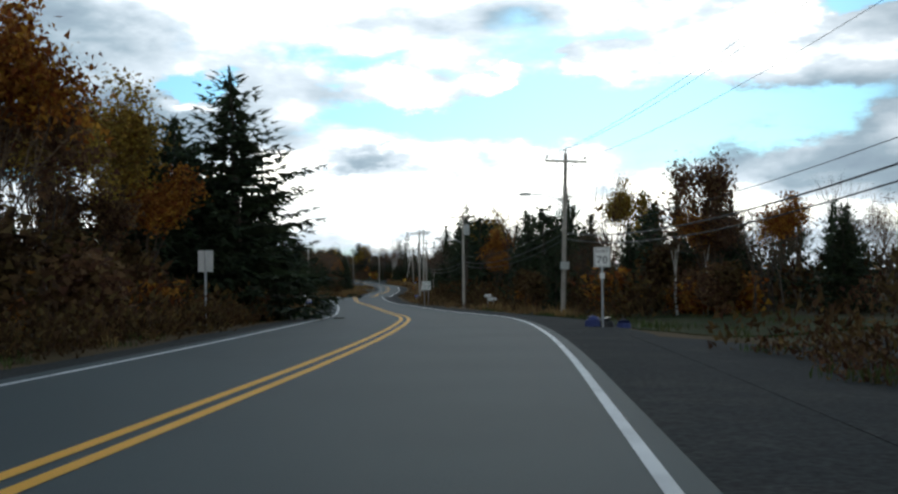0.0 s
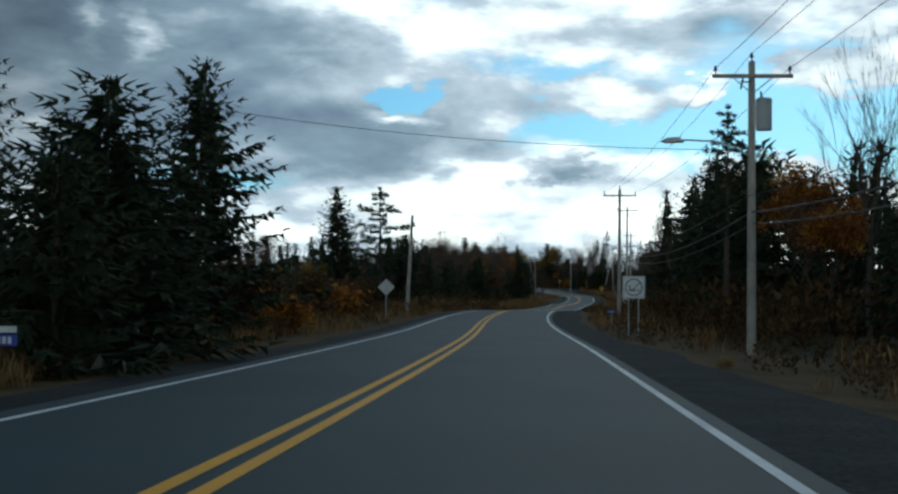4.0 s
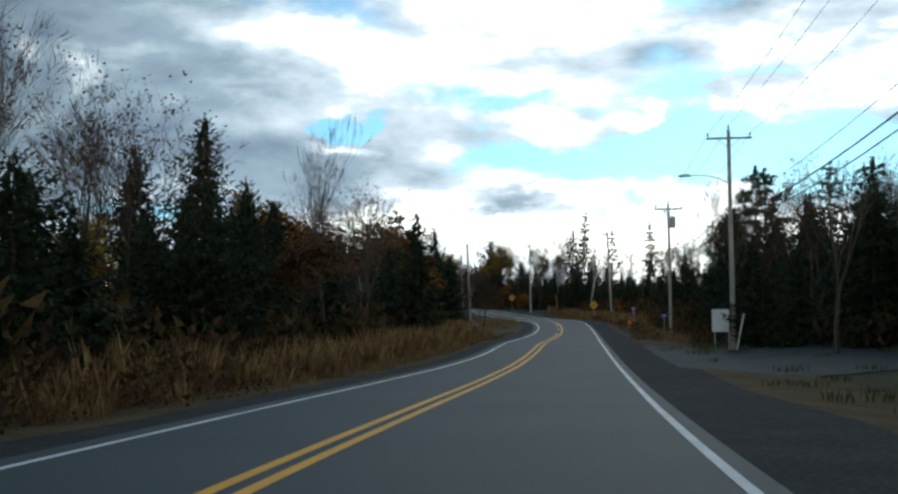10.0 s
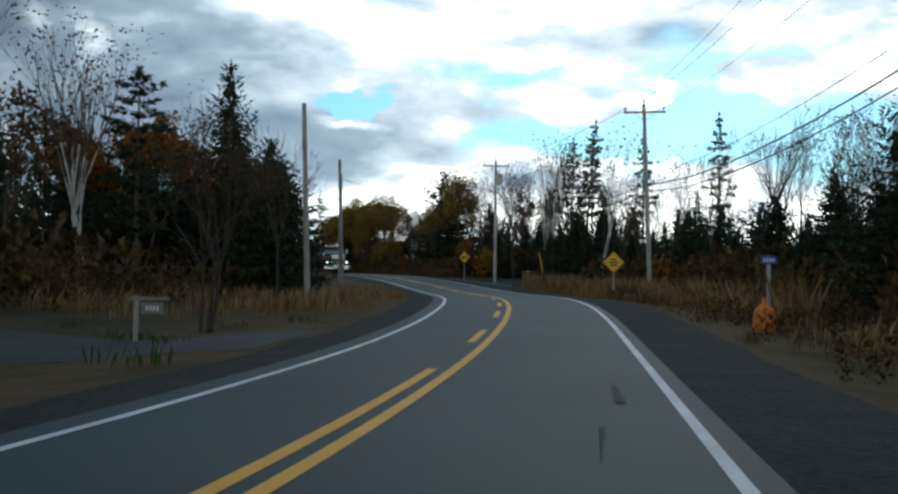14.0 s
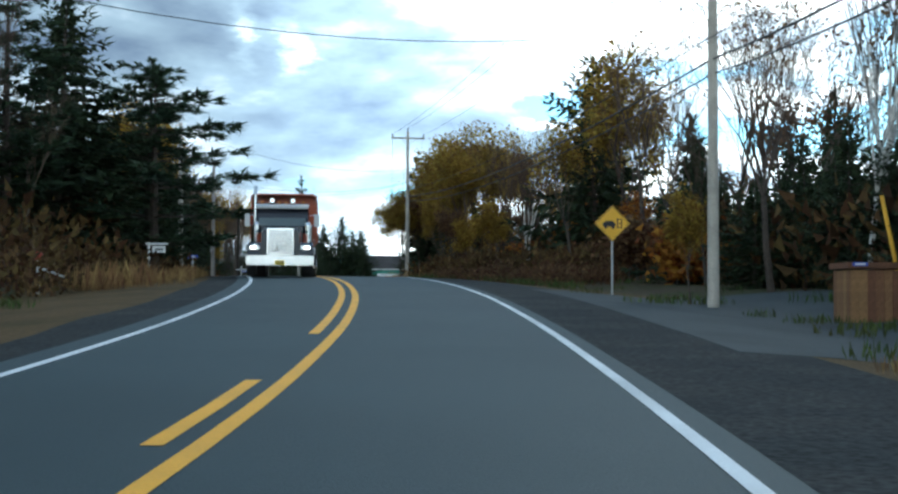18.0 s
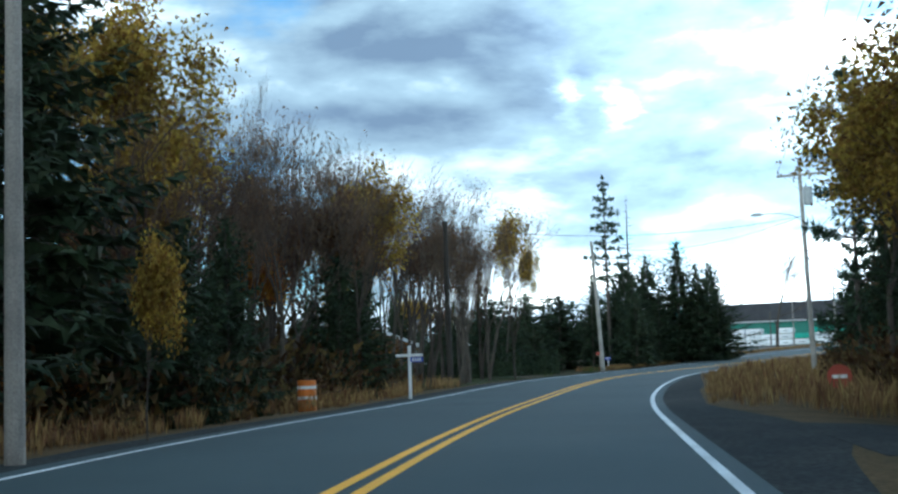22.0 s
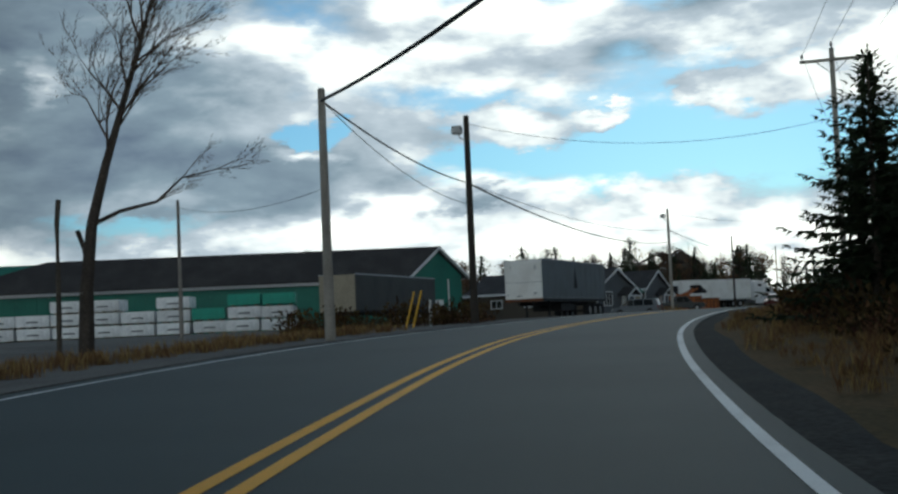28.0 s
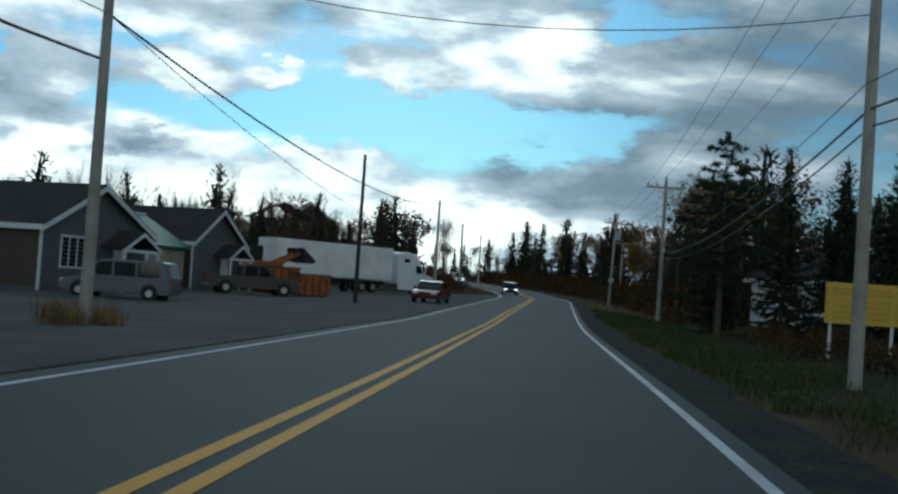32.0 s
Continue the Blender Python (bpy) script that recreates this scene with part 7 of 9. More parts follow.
# heap of bags at the foot of the speed sign
rg = random.Random(8)
for i in range(5):
    g = Geo()
    n = 9
    w, hh = rg.uniform(0.22, 0.36), rg.uniform(0.16, 0.3)
    g.tube((0, 0, -0.05), (0, 0, hh * 0.6), w, w * 0.9, n).tube((0, 0, hh * 0.6), (0.04, 0.02, hh), w * 0.9, w * 0.3, n)
    x, y = 3.75 + rg.uniform(-0.45, 0.6), 39.2 + rg.uniform(-0.3, 0.5)
    solid("rubbish_bag", g, BLUE_CLOTH if i % 2 else SIGN_BLACK, "crumpled dark blue plastic bag on gravel" if i % 2 else "crumpled black plastic bag on gravel", "bag", pose(x, y, ground(x, y), 0, 0, 60 * i), bevel=0.02)

# ---------------------------------------------------------------- materials of the yard
TEAL = material("teal_metal_siding", (0.022, 0.155, 0.115), 0.55, vary=0.10, scale=0.4, fine_scale=8, bump=0.15, other=(0.016, 0.11, 0.085), stain=0.6)
SHINGLE = material("dark_shingle_roof", (0.035, 0.033, 0.034), 0.9, vary=0.2, scale=0.5, fine_scale=12, bump=0.4, other=(0.055, 0.052, 0.052))
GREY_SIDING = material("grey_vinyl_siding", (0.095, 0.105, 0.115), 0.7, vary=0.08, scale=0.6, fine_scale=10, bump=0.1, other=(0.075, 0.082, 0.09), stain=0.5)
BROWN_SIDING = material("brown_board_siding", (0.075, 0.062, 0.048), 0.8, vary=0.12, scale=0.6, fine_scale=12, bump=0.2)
BEIGE = material("beige_sheeting", (0.33, 0.29, 0.22), 0.8, vary=0.12, scale=0.8, fine_scale=9, bump=0.1, other=(0.22, 0.19, 0.15), stain=0.5)
TRIM = material("white_trim", (0.66, 0.67, 0.68), 0.6, vary=0.06, scale=2, bump=0.05)
DARK_PANEL = material("dark_grey_trailer_side", (0.055, 0.056, 0.054), 0.6, vary=0.12, scale=0.8, fine_scale=14, bump=0.1, other=(0.035, 0.035, 0.035))
# windscreen glass with the sky's reflection put into its base colour
WINDSCREEN = material("painted_sky_windscreen", (0.10, 0.125, 0.125), 0.12, vary=0.1, scale=1.5, bump=0, spec=1.0)
BRIGHT = material("brushed_bright_steel", (0.78, 0.80, 0.82), 0.35, 0.55, vary=0.05, bump=0)
GLASS = material("dark_window_glass", (0.012, 0.015, 0.018), 0.05, vary=0.0, bump=0, spec=0.5)
GREY_PANEL = material("grey_metal_panel", (0.13, 0.15, 0.17), 0.5, 0.2, vary=0.1, scale=0.8, fine_scale=10, bump=0.08, other=(0.10, 0.105, 0.11), stain=0.5)
WHITE_PANEL = material("white_metal_panel", (0.82, 0.82, 0.80), 0.45, 0.0, vary=0.05, scale=0.7, fine_scale=12, bump=0.04, other=(0.45, 0.42, 0.38), stain=0.35)
WRAP = material("white_plastic_wrap", (0.80, 0.81, 0.82), 0.4, vary=0.14, scale=1.5, fine_scale=9, bump=0.5, other=(0.40, 0.42, 0.44), stain=0.5, per="object", island=0.12)
GREEN_WRAP = material("green_plastic_wrap", (0.03, 0.33, 0.24), 0.4, vary=0.14, scale=1.5, fine_scale=9, bump=0.5)
LUMBER = material("sawn_lumber", (0.30, 0.22, 0.13), 0.85, vary=0.2, scale=4, fine_scale=25, bump=0.3)
TYRE = material("tyre_rubber", (0.018, 0.018, 0.019), 0.85, vary=0.1, scale=6, bump=0.2)
RIM = material("wheel_rim", (0.45, 0.46, 0.47), 0.35, 0.8, vary=0.08, bump=0)
CHROME = material("bright_chrome", (0.72, 0.73, 0.75), 0.16, 1.0, vary=0.04, bump=0)
STEEL_DARK = material("dark_chassis_steel", (0.025, 0.025, 0.027), 0.7, 0.2, vary=0.2, bump=0.2)
RUST = material("rusty_steel", (0.17, 0.06, 0.025), 0.85, vary=0.25, scale=2, fine_scale=14, bump=0.4, other=(0.09, 0.045, 0.03))
DUMP_RED = material("worn_orange_red_paint", (0.36, 0.075, 0.03), 0.55, vary=0.15, scale=1.0, fine_scale=12, bump=0.15, other=(0.17, 0.075, 0.05), stain=0.6)
CAB_DARK = material("dark_navy_paint", (0.016, 0.018, 0.026), 0.25, vary=0.08, bump=0, spec=0.6)
VAN_GREY = material("grey_blue_car_paint", (0.10, 0.115, 0.135), 0.3, 0.4, vary=0.05, bump=0, spec=0.6)
PICKUP_GREY = material("dark_grey_car_paint", (0.05, 0.054, 0.058), 0.3, 0.4, vary=0.05, bump=0, spec=0.6)
CAR_RED = material("dark_red_car_paint", (0.16, 0.018, 0.016), 0.3, 0.2, vary=0.05, bump=0, spec=0.6)
CAR_RED = material("dark_red_paint", (0.11, 0.012, 0.012), 0.3, vary=0.08, scale=2, bump=0.02)
CAR_BRIGHT = material("bright_red_car_paint", (0.42, 0.03, 0.02), 0.3, 0.1, vary=0.05, bump=0, spec=0.6)
CAR_BLACK = material("black_car_paint", (0.018, 0.018, 0.02), 0.25, 0.2, vary=0.05, bump=0, spec=0.6)
CAR_WHITE = material("white_truck_paint", (0.82, 0.82, 0.82), 0.3, vary=0.04, bump=0, spec=0.6)
LAMP_ON = material("lit_headlamp", (1.0, 0.93, 0.80), 0.2, vary=0, bump=0, emit=3.0)
LAMP_OFF = material("clear_lamp_lens", (0.55, 0.56, 0.57), 0.15, vary=0.02, bump=0, spec=0.8)
LAMP_RED = material("red_lamp_lens", (0.30, 0.012, 0.012), 0.2, vary=0.02, bump=0, spec=0.8)
AMBER = material("amber_lamp_lens", (0.60, 0.20, 0.02), 0.25, vary=0.02, bump=0, spec=0.8)
PLATE = material("yellow_plate", (0.60, 0.45, 0.05), 0.5, vary=0.04, bump=0)
BRICK_BROWN = material("brown_house_cladding", (0.13, 0.075, 0.045), 0.85, vary=0.15, scale=0.8, fine_scale=10, bump=0.3)
YELLOW_BOARD = material("yellow_painted_boards", (0.62, 0.40, 0.06), 0.7, vary=0.08, scale=1.5, fine_scale=20, bump=0.1, per="object", island=0.08)


def wheel(name, parent, x, y, z, r, w, rim=RIM, hub=0.55):
    t = part(name, Geo().tube((x - w / 2, y, z), (x + w / 2, y, z), r, r, 20), TYRE, parent, bevel=0.03)
    s = 1 if x > 0 else -1
    part("rim", Geo().tube((x + s * (w / 2 - 0.03), y, z), (x + s * (w / 2 + 0.012), y, z), r * hub, r * hub * 0.9, 16), rim, t)
    part("hub", Geo().tube((x + s * (w / 2), y, z), (x + s * (w / 2 + 0.03), y, z), r * 0.2, r * 0.15, 10), rim, t)
    return t


def car(name, label, m, paint, L, W, H, style="sedan", lit=False):
    """A road vehicle; +y is its front. The side profile is drawn by style."""
    ob = thing(name, label, {"van": "van", "pickup": "pickup truck"}.get(style, "car"), m)
    f, b = L / 2, -L / 2
    lo, belt = 0.28, {"van": 0.98, "pickup": 1.08}.get(style, 0.86)
    if style == "van":
        body = [(b, 0.35), (b + 0.05, belt), (f - 1.25, belt), (f - 0.35, belt - 0.12), (f - 0.02, belt - 0.35), (f, 0.42), (f - 0.1, lo), (b + 0.1, lo)]
        cab = [(b + 0.05, belt), (b + 0.28, H - 0.06), (b + 0.6, H), (f - 2.1, H), (f - 1.7, H - 0.08), (f - 0.85, belt)]
        glass = [[(b + 0.55, belt + 0.05), (b + 0.65, H - 0.14), (b + 1.55, H - 0.12), (b + 1.55, belt + 0.05)], [(b + 1.65, belt + 0.05), (b + 1.65, H - 0.12), (b + 2.6, H - 0.12), (b + 2.6, belt + 0.05)], [(b + 2.7, belt + 0.05), (b + 2.7, H - 0.12), (f - 1.75, H - 0.14), (f - 1.1, belt + 0.05)]]
    elif style == "pickup":
        body = [(b, 0.45), (b, belt), (b + 2.0, belt), (f - 1.6, belt), (f - 0.3, belt - 0.04), (f, belt - 0.25), (f, 0.5), (f - 0.1, 0.4), (b + 0.1, 0.4)]
        cab = [(b + 2.0, belt), (b + 2.1, H - 0.08), (b + 2.35, H), (f - 2.35, H), (f - 2.1, H - 0.08), (f - 1.5, belt)]
        glass = [[(b + 2.2, belt + 0.05), (b + 2.3, H - 0.13), (b + 3.0, H - 0.11), (b + 3.0, belt + 0.05)], [(b + 3.1, belt + 0.05), (b + 3.1, H - 0.11), (f - 2.25, H - 0.13), (f - 1.75, belt + 0.05)]]
    else:
        body = [(b, 0.4), (b + 0.05, belt), (b + 0.7, belt + 0.04), (f - 1.2, belt), (f - 0.2, belt - 0.15), (f, 0.55), (f - 0.05, lo), (b + 0.05, lo)]
        cab = [(b + 0.5, belt), (b + 1.15, H - 0.05), (b + 1.5, H), (f - 2.2, H), (f - 1.9, H - 0.06), (f - 1.15, belt)]
        glass = [[(b + 0.95, belt + 0.06), (b + 1.3, H - 0.1), (b + 2.2, H - 0.08), (b + 2.2, belt + 0.06)], [(b + 2.28, belt + 0.06), (b + 2.28, H - 0.08), (f - 2.05, H - 0.1), (f - 1.5, belt + 0.06)]]
    part("body", Geo().prism(body, -W / 2, W / 2, axis="x"), paint, ob, bevel=0.06)
    cg = Geo().prism(cab, -W / 2 + 0.1, W / 2 - 0.1, axis="x")
    part("cabin", cg, paint, ob, bevel=0.05)
    for s in (-1, 1):
        for o in glass:
            part("side_window", Geo().prism(o, s * (W / 2 - 0.1), s * (W / 2 - 0.088), axis="x"), GLASS, ob)
    (y0, z0), (y1, z1) = cab[-1], cab[-2]
    part("windscreen", Geo().prism([(y0 - 0.02, z0 + 0.04), (y1 + 0.03, z1 - 0.02), (y1 + 0.045, z1 - 0.02), (y0 + 0.0, z0 + 0.05)], -W / 2 + 0.2, W / 2 - 0.2, axis="x"), GLASS, ob)
    (y0, z0), (y1, z1) = cab[0], cab[1]
    part("rear_window", Geo().prism([(y0 + 0.02, z0 + 0.05), (y1 - 0.01, z1 - 0.05), (y1 - 0.03, z1 - 0.05), (y0 - 0.0, z0 + 0.05)], -W / 2 + 0.22, W / 2 - 0.22, axis="x"), GLASS, ob)
    r = 0.38 if style == "pickup" else 0.32
    for y in (b + L * 0.19, f - L * 0.18):
        for s in (-1, 1):
            part("wheel_arch", Geo().tube((s * (W / 2 - 0.1), y, r + 0.02), (s * (W / 2 + 0.006), y, r + 0.02), r + 0.07, r + 0.07, 18), STEEL_DARK, ob)
            wheel("wheel", ob, s * (W / 2 - 0.09), y, r, r, 0.22)
    for s in (-1, 1):
        part("headlight", Geo().box((s * (W / 2 - 0.3), f - 0.06, belt - 0.27), (0.36, 0.16, 0.14)), LAMP_ON if lit else LAMP_OFF, ob, bevel=0.02)
        part("tail_light", Geo().box((s * (W / 2 - 0.1), b + 0.03, belt - 0.12), (0.14, 0.1, 0.3)), LAMP_RED, ob, bevel=0.02)
        part("door_mirror", Geo().box((s * (W / 2 + 0.06), f - L * 0.33, belt + 0.1), (0.2, 0.1, 0.15)), paint, ob, bevel=0.03)
        part("door_handle", Geo().box((s * (W / 2 + 0.004), b + L * 0.45, belt - 0.12), (0.02, 0.16, 0.03)), STEEL_DARK, ob)
    part("front_bumper", Geo().box((0, f - 0.04, 0.5), (W * 0.94, 0.16, 0.2)), CHROME if style == "pickup" else paint, ob, bevel=0.04)
    part("rear_bumper", Geo().box((0, b + 0.05, 0.5), (W * 0.94, 0.16, 0.2)), CHROME if style == "pickup" else paint, ob, bevel=0.04)
    part("grille", Geo().box((0, f - 0.0, belt - 0.3), (W * 0.4, 0.05, 0.16)), STEEL_DARK, ob)
    return ob


def window(parent, c, w, h, mat=TRIM, axis="x", s=-1, panes=2):
    """A framed window on a wall face; axis: the way across it, s: which way it looks."""
    fr = Geo()
    t = 0.10
    cx, cy, cz = c

    def bx(u, z, su, sz, d, depth):
        if axis == "x":
            return (cx + u, cy + s * d, cz + z), (su, depth, sz)
        return (cx + s * d, cy + u, cz + z), (depth, su, sz)

    for u, z, su, sz in ((0, h / 2, w + t, t), (0, -h / 2, w + t, t), (w / 2, 0, t, h), (-w / 2, 0, t, h)):
        fr.box(*bx(u, z, su, sz, 0.03, 0.08))
    for k in range(1, panes):
        fr.box(*bx(-w / 2 + w * k / panes, 0, 0.06, h, 0.03, 0.06))
    win = part("window", fr, mat, parent, "white-framed window")
    part("pane", Geo().box(*bx(0, 0, w, h, 0.012, 0.02)), GLASS, win)
    return win


def clapboards(parent, x0, x1, y, z0, z1, mat, s, axis="x", step=0.2):
    """Overlapping siding boards on a wall, each a part sharing one mesh."""
    L = x1 - x0
    base = Geo().prism([(0, 0), (-0.025, 0.0), (-0.006, step * 1.04), (0, step * 1.04)], -L / 2, L / 2, axis="x").mesh("siding_board", mat)
    n = int((z1 - z0) / step)
    for i in range(n):
        ob = new("siding_board", base)
        ob.parent = parent
        if axis == "x":
            ob.matrix_basis = pose((x0 + x1) / 2, y, z0 + i * step, 0, 0, 0 if s < 0 else 180)
        else:
            ob.matrix_basis = pose(y, (x0 + x1) / 2, z0 + i * step, 0, 0, -90 if s < 0 else 90)


def house(name, label, m, w, L, eave, peak, wall, porch, side_windows=()):
    """A gabled house: x across the gable that faces -y, the ridge runs along +y."""
    ob = thing(name, label, "house", m)
    part("wall", Geo().prism([(-w / 2, -0.6), (w / 2, -0.6), (w / 2, eave), (0, peak - 0.1), (-w / 2, eave)], 0, L), wall, ob)
    clapboards(ob, -w / 2, w / 2, -0.002, 0.0, eave - 0.1, wall, -1)
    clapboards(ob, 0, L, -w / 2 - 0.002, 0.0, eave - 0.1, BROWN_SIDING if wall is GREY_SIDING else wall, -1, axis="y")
    o, t = 0.4, 0.14
    rise = (peak - eave) / (w / 2)
    for s in (-1, 1):
        part("roof_slope", Geo().prism([(0, peak), (s * (w / 2 + o), eave - o * rise), (s * (w / 2 + o), eave - o * rise + t), (0, peak + t)], -o, L + o), SHINGLE, ob)
        part("rake_board", Geo().prism([(0, peak - 0.2), (s * (w / 2 + o + 0.02), eave - o * rise - 0.2), (s * (w / 2 + o + 0.02), eave - o * rise + 0.05), (0, peak + 0.06)], -o - 0.05, -o - 0.005), TRIM, ob, "white rake board")
        part("eave_board", Geo().box((s * (w / 2 + o + 0.03), L / 2, eave - o * rise - 0.02), (0.05, L + 2 * o, 0.26)), TRIM, ob, "white eave fascia")
        part("corner_board", Geo().box((s * w / 2, -0.03, eave / 2 - 0.2), (0.16, 0.08, eave - 0.1)), TRIM, ob)
    if porch:
        px, pw, pz, pd = porch
        for s in (-1, 1):
            part("porch_roof", Geo().prism([(px, pz + 0.85), (px + s * (pw / 2), pz), (px + s * (pw / 2), pz + 0.1), (px, pz + 0.95)], -pd, 0), SHINGLE, ob)
            part("porch_rake", Geo().prism([(px, pz + 0.7), (px + s * (pw / 2 + 0.05), pz - 0.15), (px + s * (pw / 2 + 0.05), pz + 0.02), (px, pz + 0.9)], -pd - 0.05, -pd - 0.005), TRIM, ob, "white porch rake board")
            part("porch_post", Geo().box((px + s * (pw / 2 - 0.12), -pd + 0.1, pz / 2 - 0.3), (0.14, 0.14, pz + 0.4)), TRIM, ob)
        part("porch_beam", Geo().box((px, -pd + 0.1, pz - 0.08), (pw, 0.14, 0.16)), TRIM, ob)
        d = part("door", Geo().box((px, -0.03, 1.0), (0.95, 0.06, 2.05)), WHITE_PAINT, ob, "white entrance door")
        part("door_handle", Geo().tube((px + 0.35, -0.12, 1.0), (px + 0.35, -0.06, 1.0), 0.03, 0.03, 8), GALV, d)
    for u in side_windows:
        window(ob, (-w / 2, u, 1.7), 1.5, 0.9, axis="y", s=-1)
    return ob


AX = math.degrees(math.atan2(0.87, 0.48))
hx, hy = -88.0, 693.5
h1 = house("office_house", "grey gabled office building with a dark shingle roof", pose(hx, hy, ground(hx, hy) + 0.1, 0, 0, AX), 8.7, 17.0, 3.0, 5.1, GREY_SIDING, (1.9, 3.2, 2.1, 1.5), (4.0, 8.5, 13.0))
window(h1, (-1.9, 0, 1.75), 1.9, 1.5, panes=3)
hx2, hy2 = -82.6, 715.0
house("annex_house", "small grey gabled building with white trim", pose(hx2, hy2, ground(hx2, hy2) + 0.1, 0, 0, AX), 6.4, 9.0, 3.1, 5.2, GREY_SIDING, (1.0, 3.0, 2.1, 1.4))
# the low link between them
lx, ly = -86.6, 705.5
ob = thing("link_building", "low beige building with a green roof edge", "building", pose(lx, ly, ground(lx, ly) + 0.05, 0, 0, AX))
part("wall", Geo().box((0, 4.0, 1.0), (12.0, 6.0, 3.4)), BEIGE, ob)
for i in range(8):
    part("wall_panel", Geo().box((-5.25 + 1.5 * i, 0.985, 1.25), (1.44, 0.04, 2.5)), BEIGE, ob)
part("roof_slope", Geo().prism([(0.6, 2.6), (4.2, 4.6), (4.2, 4.72), (0.55, 2.72)], -6.1, 6.1, axis="x"), TEAL, ob, "sloping green metal roof")
part("fascia", Geo().box((0, 4.2, 4.72), (12.3, 0.1, 0.2)), TRIM, ob)
window(ob, (1.2, 0.98, 1.9), 1.2, 1.0)
part("vent", Geo().tube((-2, 2.5, 3.5), (-2, 2.5, 4.1), 0.06, 0.06, 8), TRIM, ob)
part("vent", Geo().tube((2.5, 2.5, 3.5), (2.5, 2.5, 4.1), 0.06, 0.06, 8), TRIM, ob)

# long green mill building: its gable end stands askew to the long wall
GLc, GRc, DV = Vector((-109.4, 681.6, 0)), Vector((-104.6, 688.4, 0)), Vector((-48.0, -7.8, 0))
g0 = 5.4
ob = thing("green_warehouse", "long teal metal warehouse with a dark shingle roof", "warehouse")
sec = [GLc + Vector((0, 0, g0)), GRc + Vector((0, 0, g0)), GRc + Vector((0, 0, 11.1)), (GLc + GRc) / 2 + Vector((0, 0, 13.95)), GLc + Vector((0, 0, 11.1))]
gw = Geo()
gw.v = [tuple(p) for p in sec] + [tuple(p + DV) for p in sec]
gw.f = [(0, 1, 2, 3, 4), (9, 8, 7, 6, 5)] + [(i, (i + 1) % 5, 5 + (i + 1) % 5, 5 + i) for i in range(5)]
part("wall", gw, TEAL, ob)
ux, uy = (GRc - GLc).normalized(), DV.normalized()


def slab(a, b, c, d, t):
    g = Geo()
    up = Vector((0, 0, t))
    g.v = [tuple(Vector(p)) for p in (a, b, c, d)] + [tuple(Vector(p) + up) for p in (a, b, c, d)]
    g.f = [(3, 2, 1, 0), (4, 5, 6, 7), (0, 1, 5, 4), (1, 2, 6, 5), (2, 3, 7, 6), (3, 0, 4, 7)]
    return g


pk = (GLc + GRc) / 2 + Vector((0, 0, 14.0))
el, er = GLc - ux * 0.6 + Vector((0, 0, 10.75)), GRc + ux * 0.6 + Vector((0, 0, 10.75))
ov = -uy * 0.5
part("roof_slope", slab(pk + ov, el + ov, el + DV, pk + DV - uy * 8, 0.2), SHINGLE, ob)
part("roof_slope", slab(pk + ov, pk + DV - uy * 8, er + DV, er + ov, 0.2), SHINGLE, ob)
part("hip_slope", slab(pk + DV - uy * 8, el + DV, er + DV, pk + DV - uy * 7.9, 0.2), SHINGLE, ob)
part("eave_board", slab(el + ov, el + DV, el + DV - Vector((0, 0, 0.3)), el + ov - Vector((0, 0, 0.3)), 0.01), TRIM, ob, "white eave fascia")
gf = Geo()
for a, b in ((el + ov, pk + ov), (pk + ov, er + ov)):
    gf.tube(a - uy * 0.06, b - uy * 0.06, 0.16, 0.16, 4)
part("rake_board", gf, TRIM, ob, "white rake boards on the gable")
part("corner_board", Geo().box((GRc.x - ux.x * 2.2 + 0.05, GRc.y - ux.y * 2.2 - 0.1, 7.9), (0.14, 0.14, 5.6), 0), TRIM, ob)
dc = GLc + ux * 4.3 - uy * 0.08
part("door", Geo().box((dc.x, dc.y, 7.0), (1.7, 0.12, 3.0), math.degrees(math.atan2(ux.y, ux.x))), WHITE_PAINT, ob, "white sliding door", bevel=0.02)
for i in range(44):
    p = GLc + DV * ((i + 0.5) / 44) + Vector((0.16, -1, 0)) * 0.03
    part("wall_rib", Geo().box((p.x, p.y, 8.1), (0.06, 0.05, 5.4), math.degrees(math.atan2(uy.y, uy.x))), TEAL, ob)

# a second parked trailer, and a stake trailer beside the warehouse
def axles(ob, ys, x=1.0, r=0.5, n=20):
    for y in ys:
        part("axle", Geo().tube((-x, y, r), (x, y, r), 0.07, 0.07, 8), STEEL_DARK, ob)
        for sx in (-x, x):
            t = part("tyre", Geo().tube((sx - 0.2, y, r), (sx + 0.2, y, r), r, r, n), TYRE, ob, bevel=0.04)
            part("rim", Geo().tube((sx - 0.215, y, r), (sx + 0.215, y, r), r * 0.55, r * 0.55, 14), RIM, t)


bx, by = -103.02, 644.56
ob = thing("dark_trailer", "dark grey box semi-trailer with a pale front wall", "semi-trailer", pose(bx, by, ground(bx, by), 0, 0, -11.8))
part("box", Geo().box((0, -7.55, 2.15), (2.5, 15.1, 2.35)), DARK_PANEL, ob, bevel=0.03)
part("roof_rail", Geo().box((1.24, -7.55, 3.33), (0.06, 15.1, 0.09)).box((-1.24, -7.55, 3.33), (0.06, 15.1, 0.09)), GALV, ob)
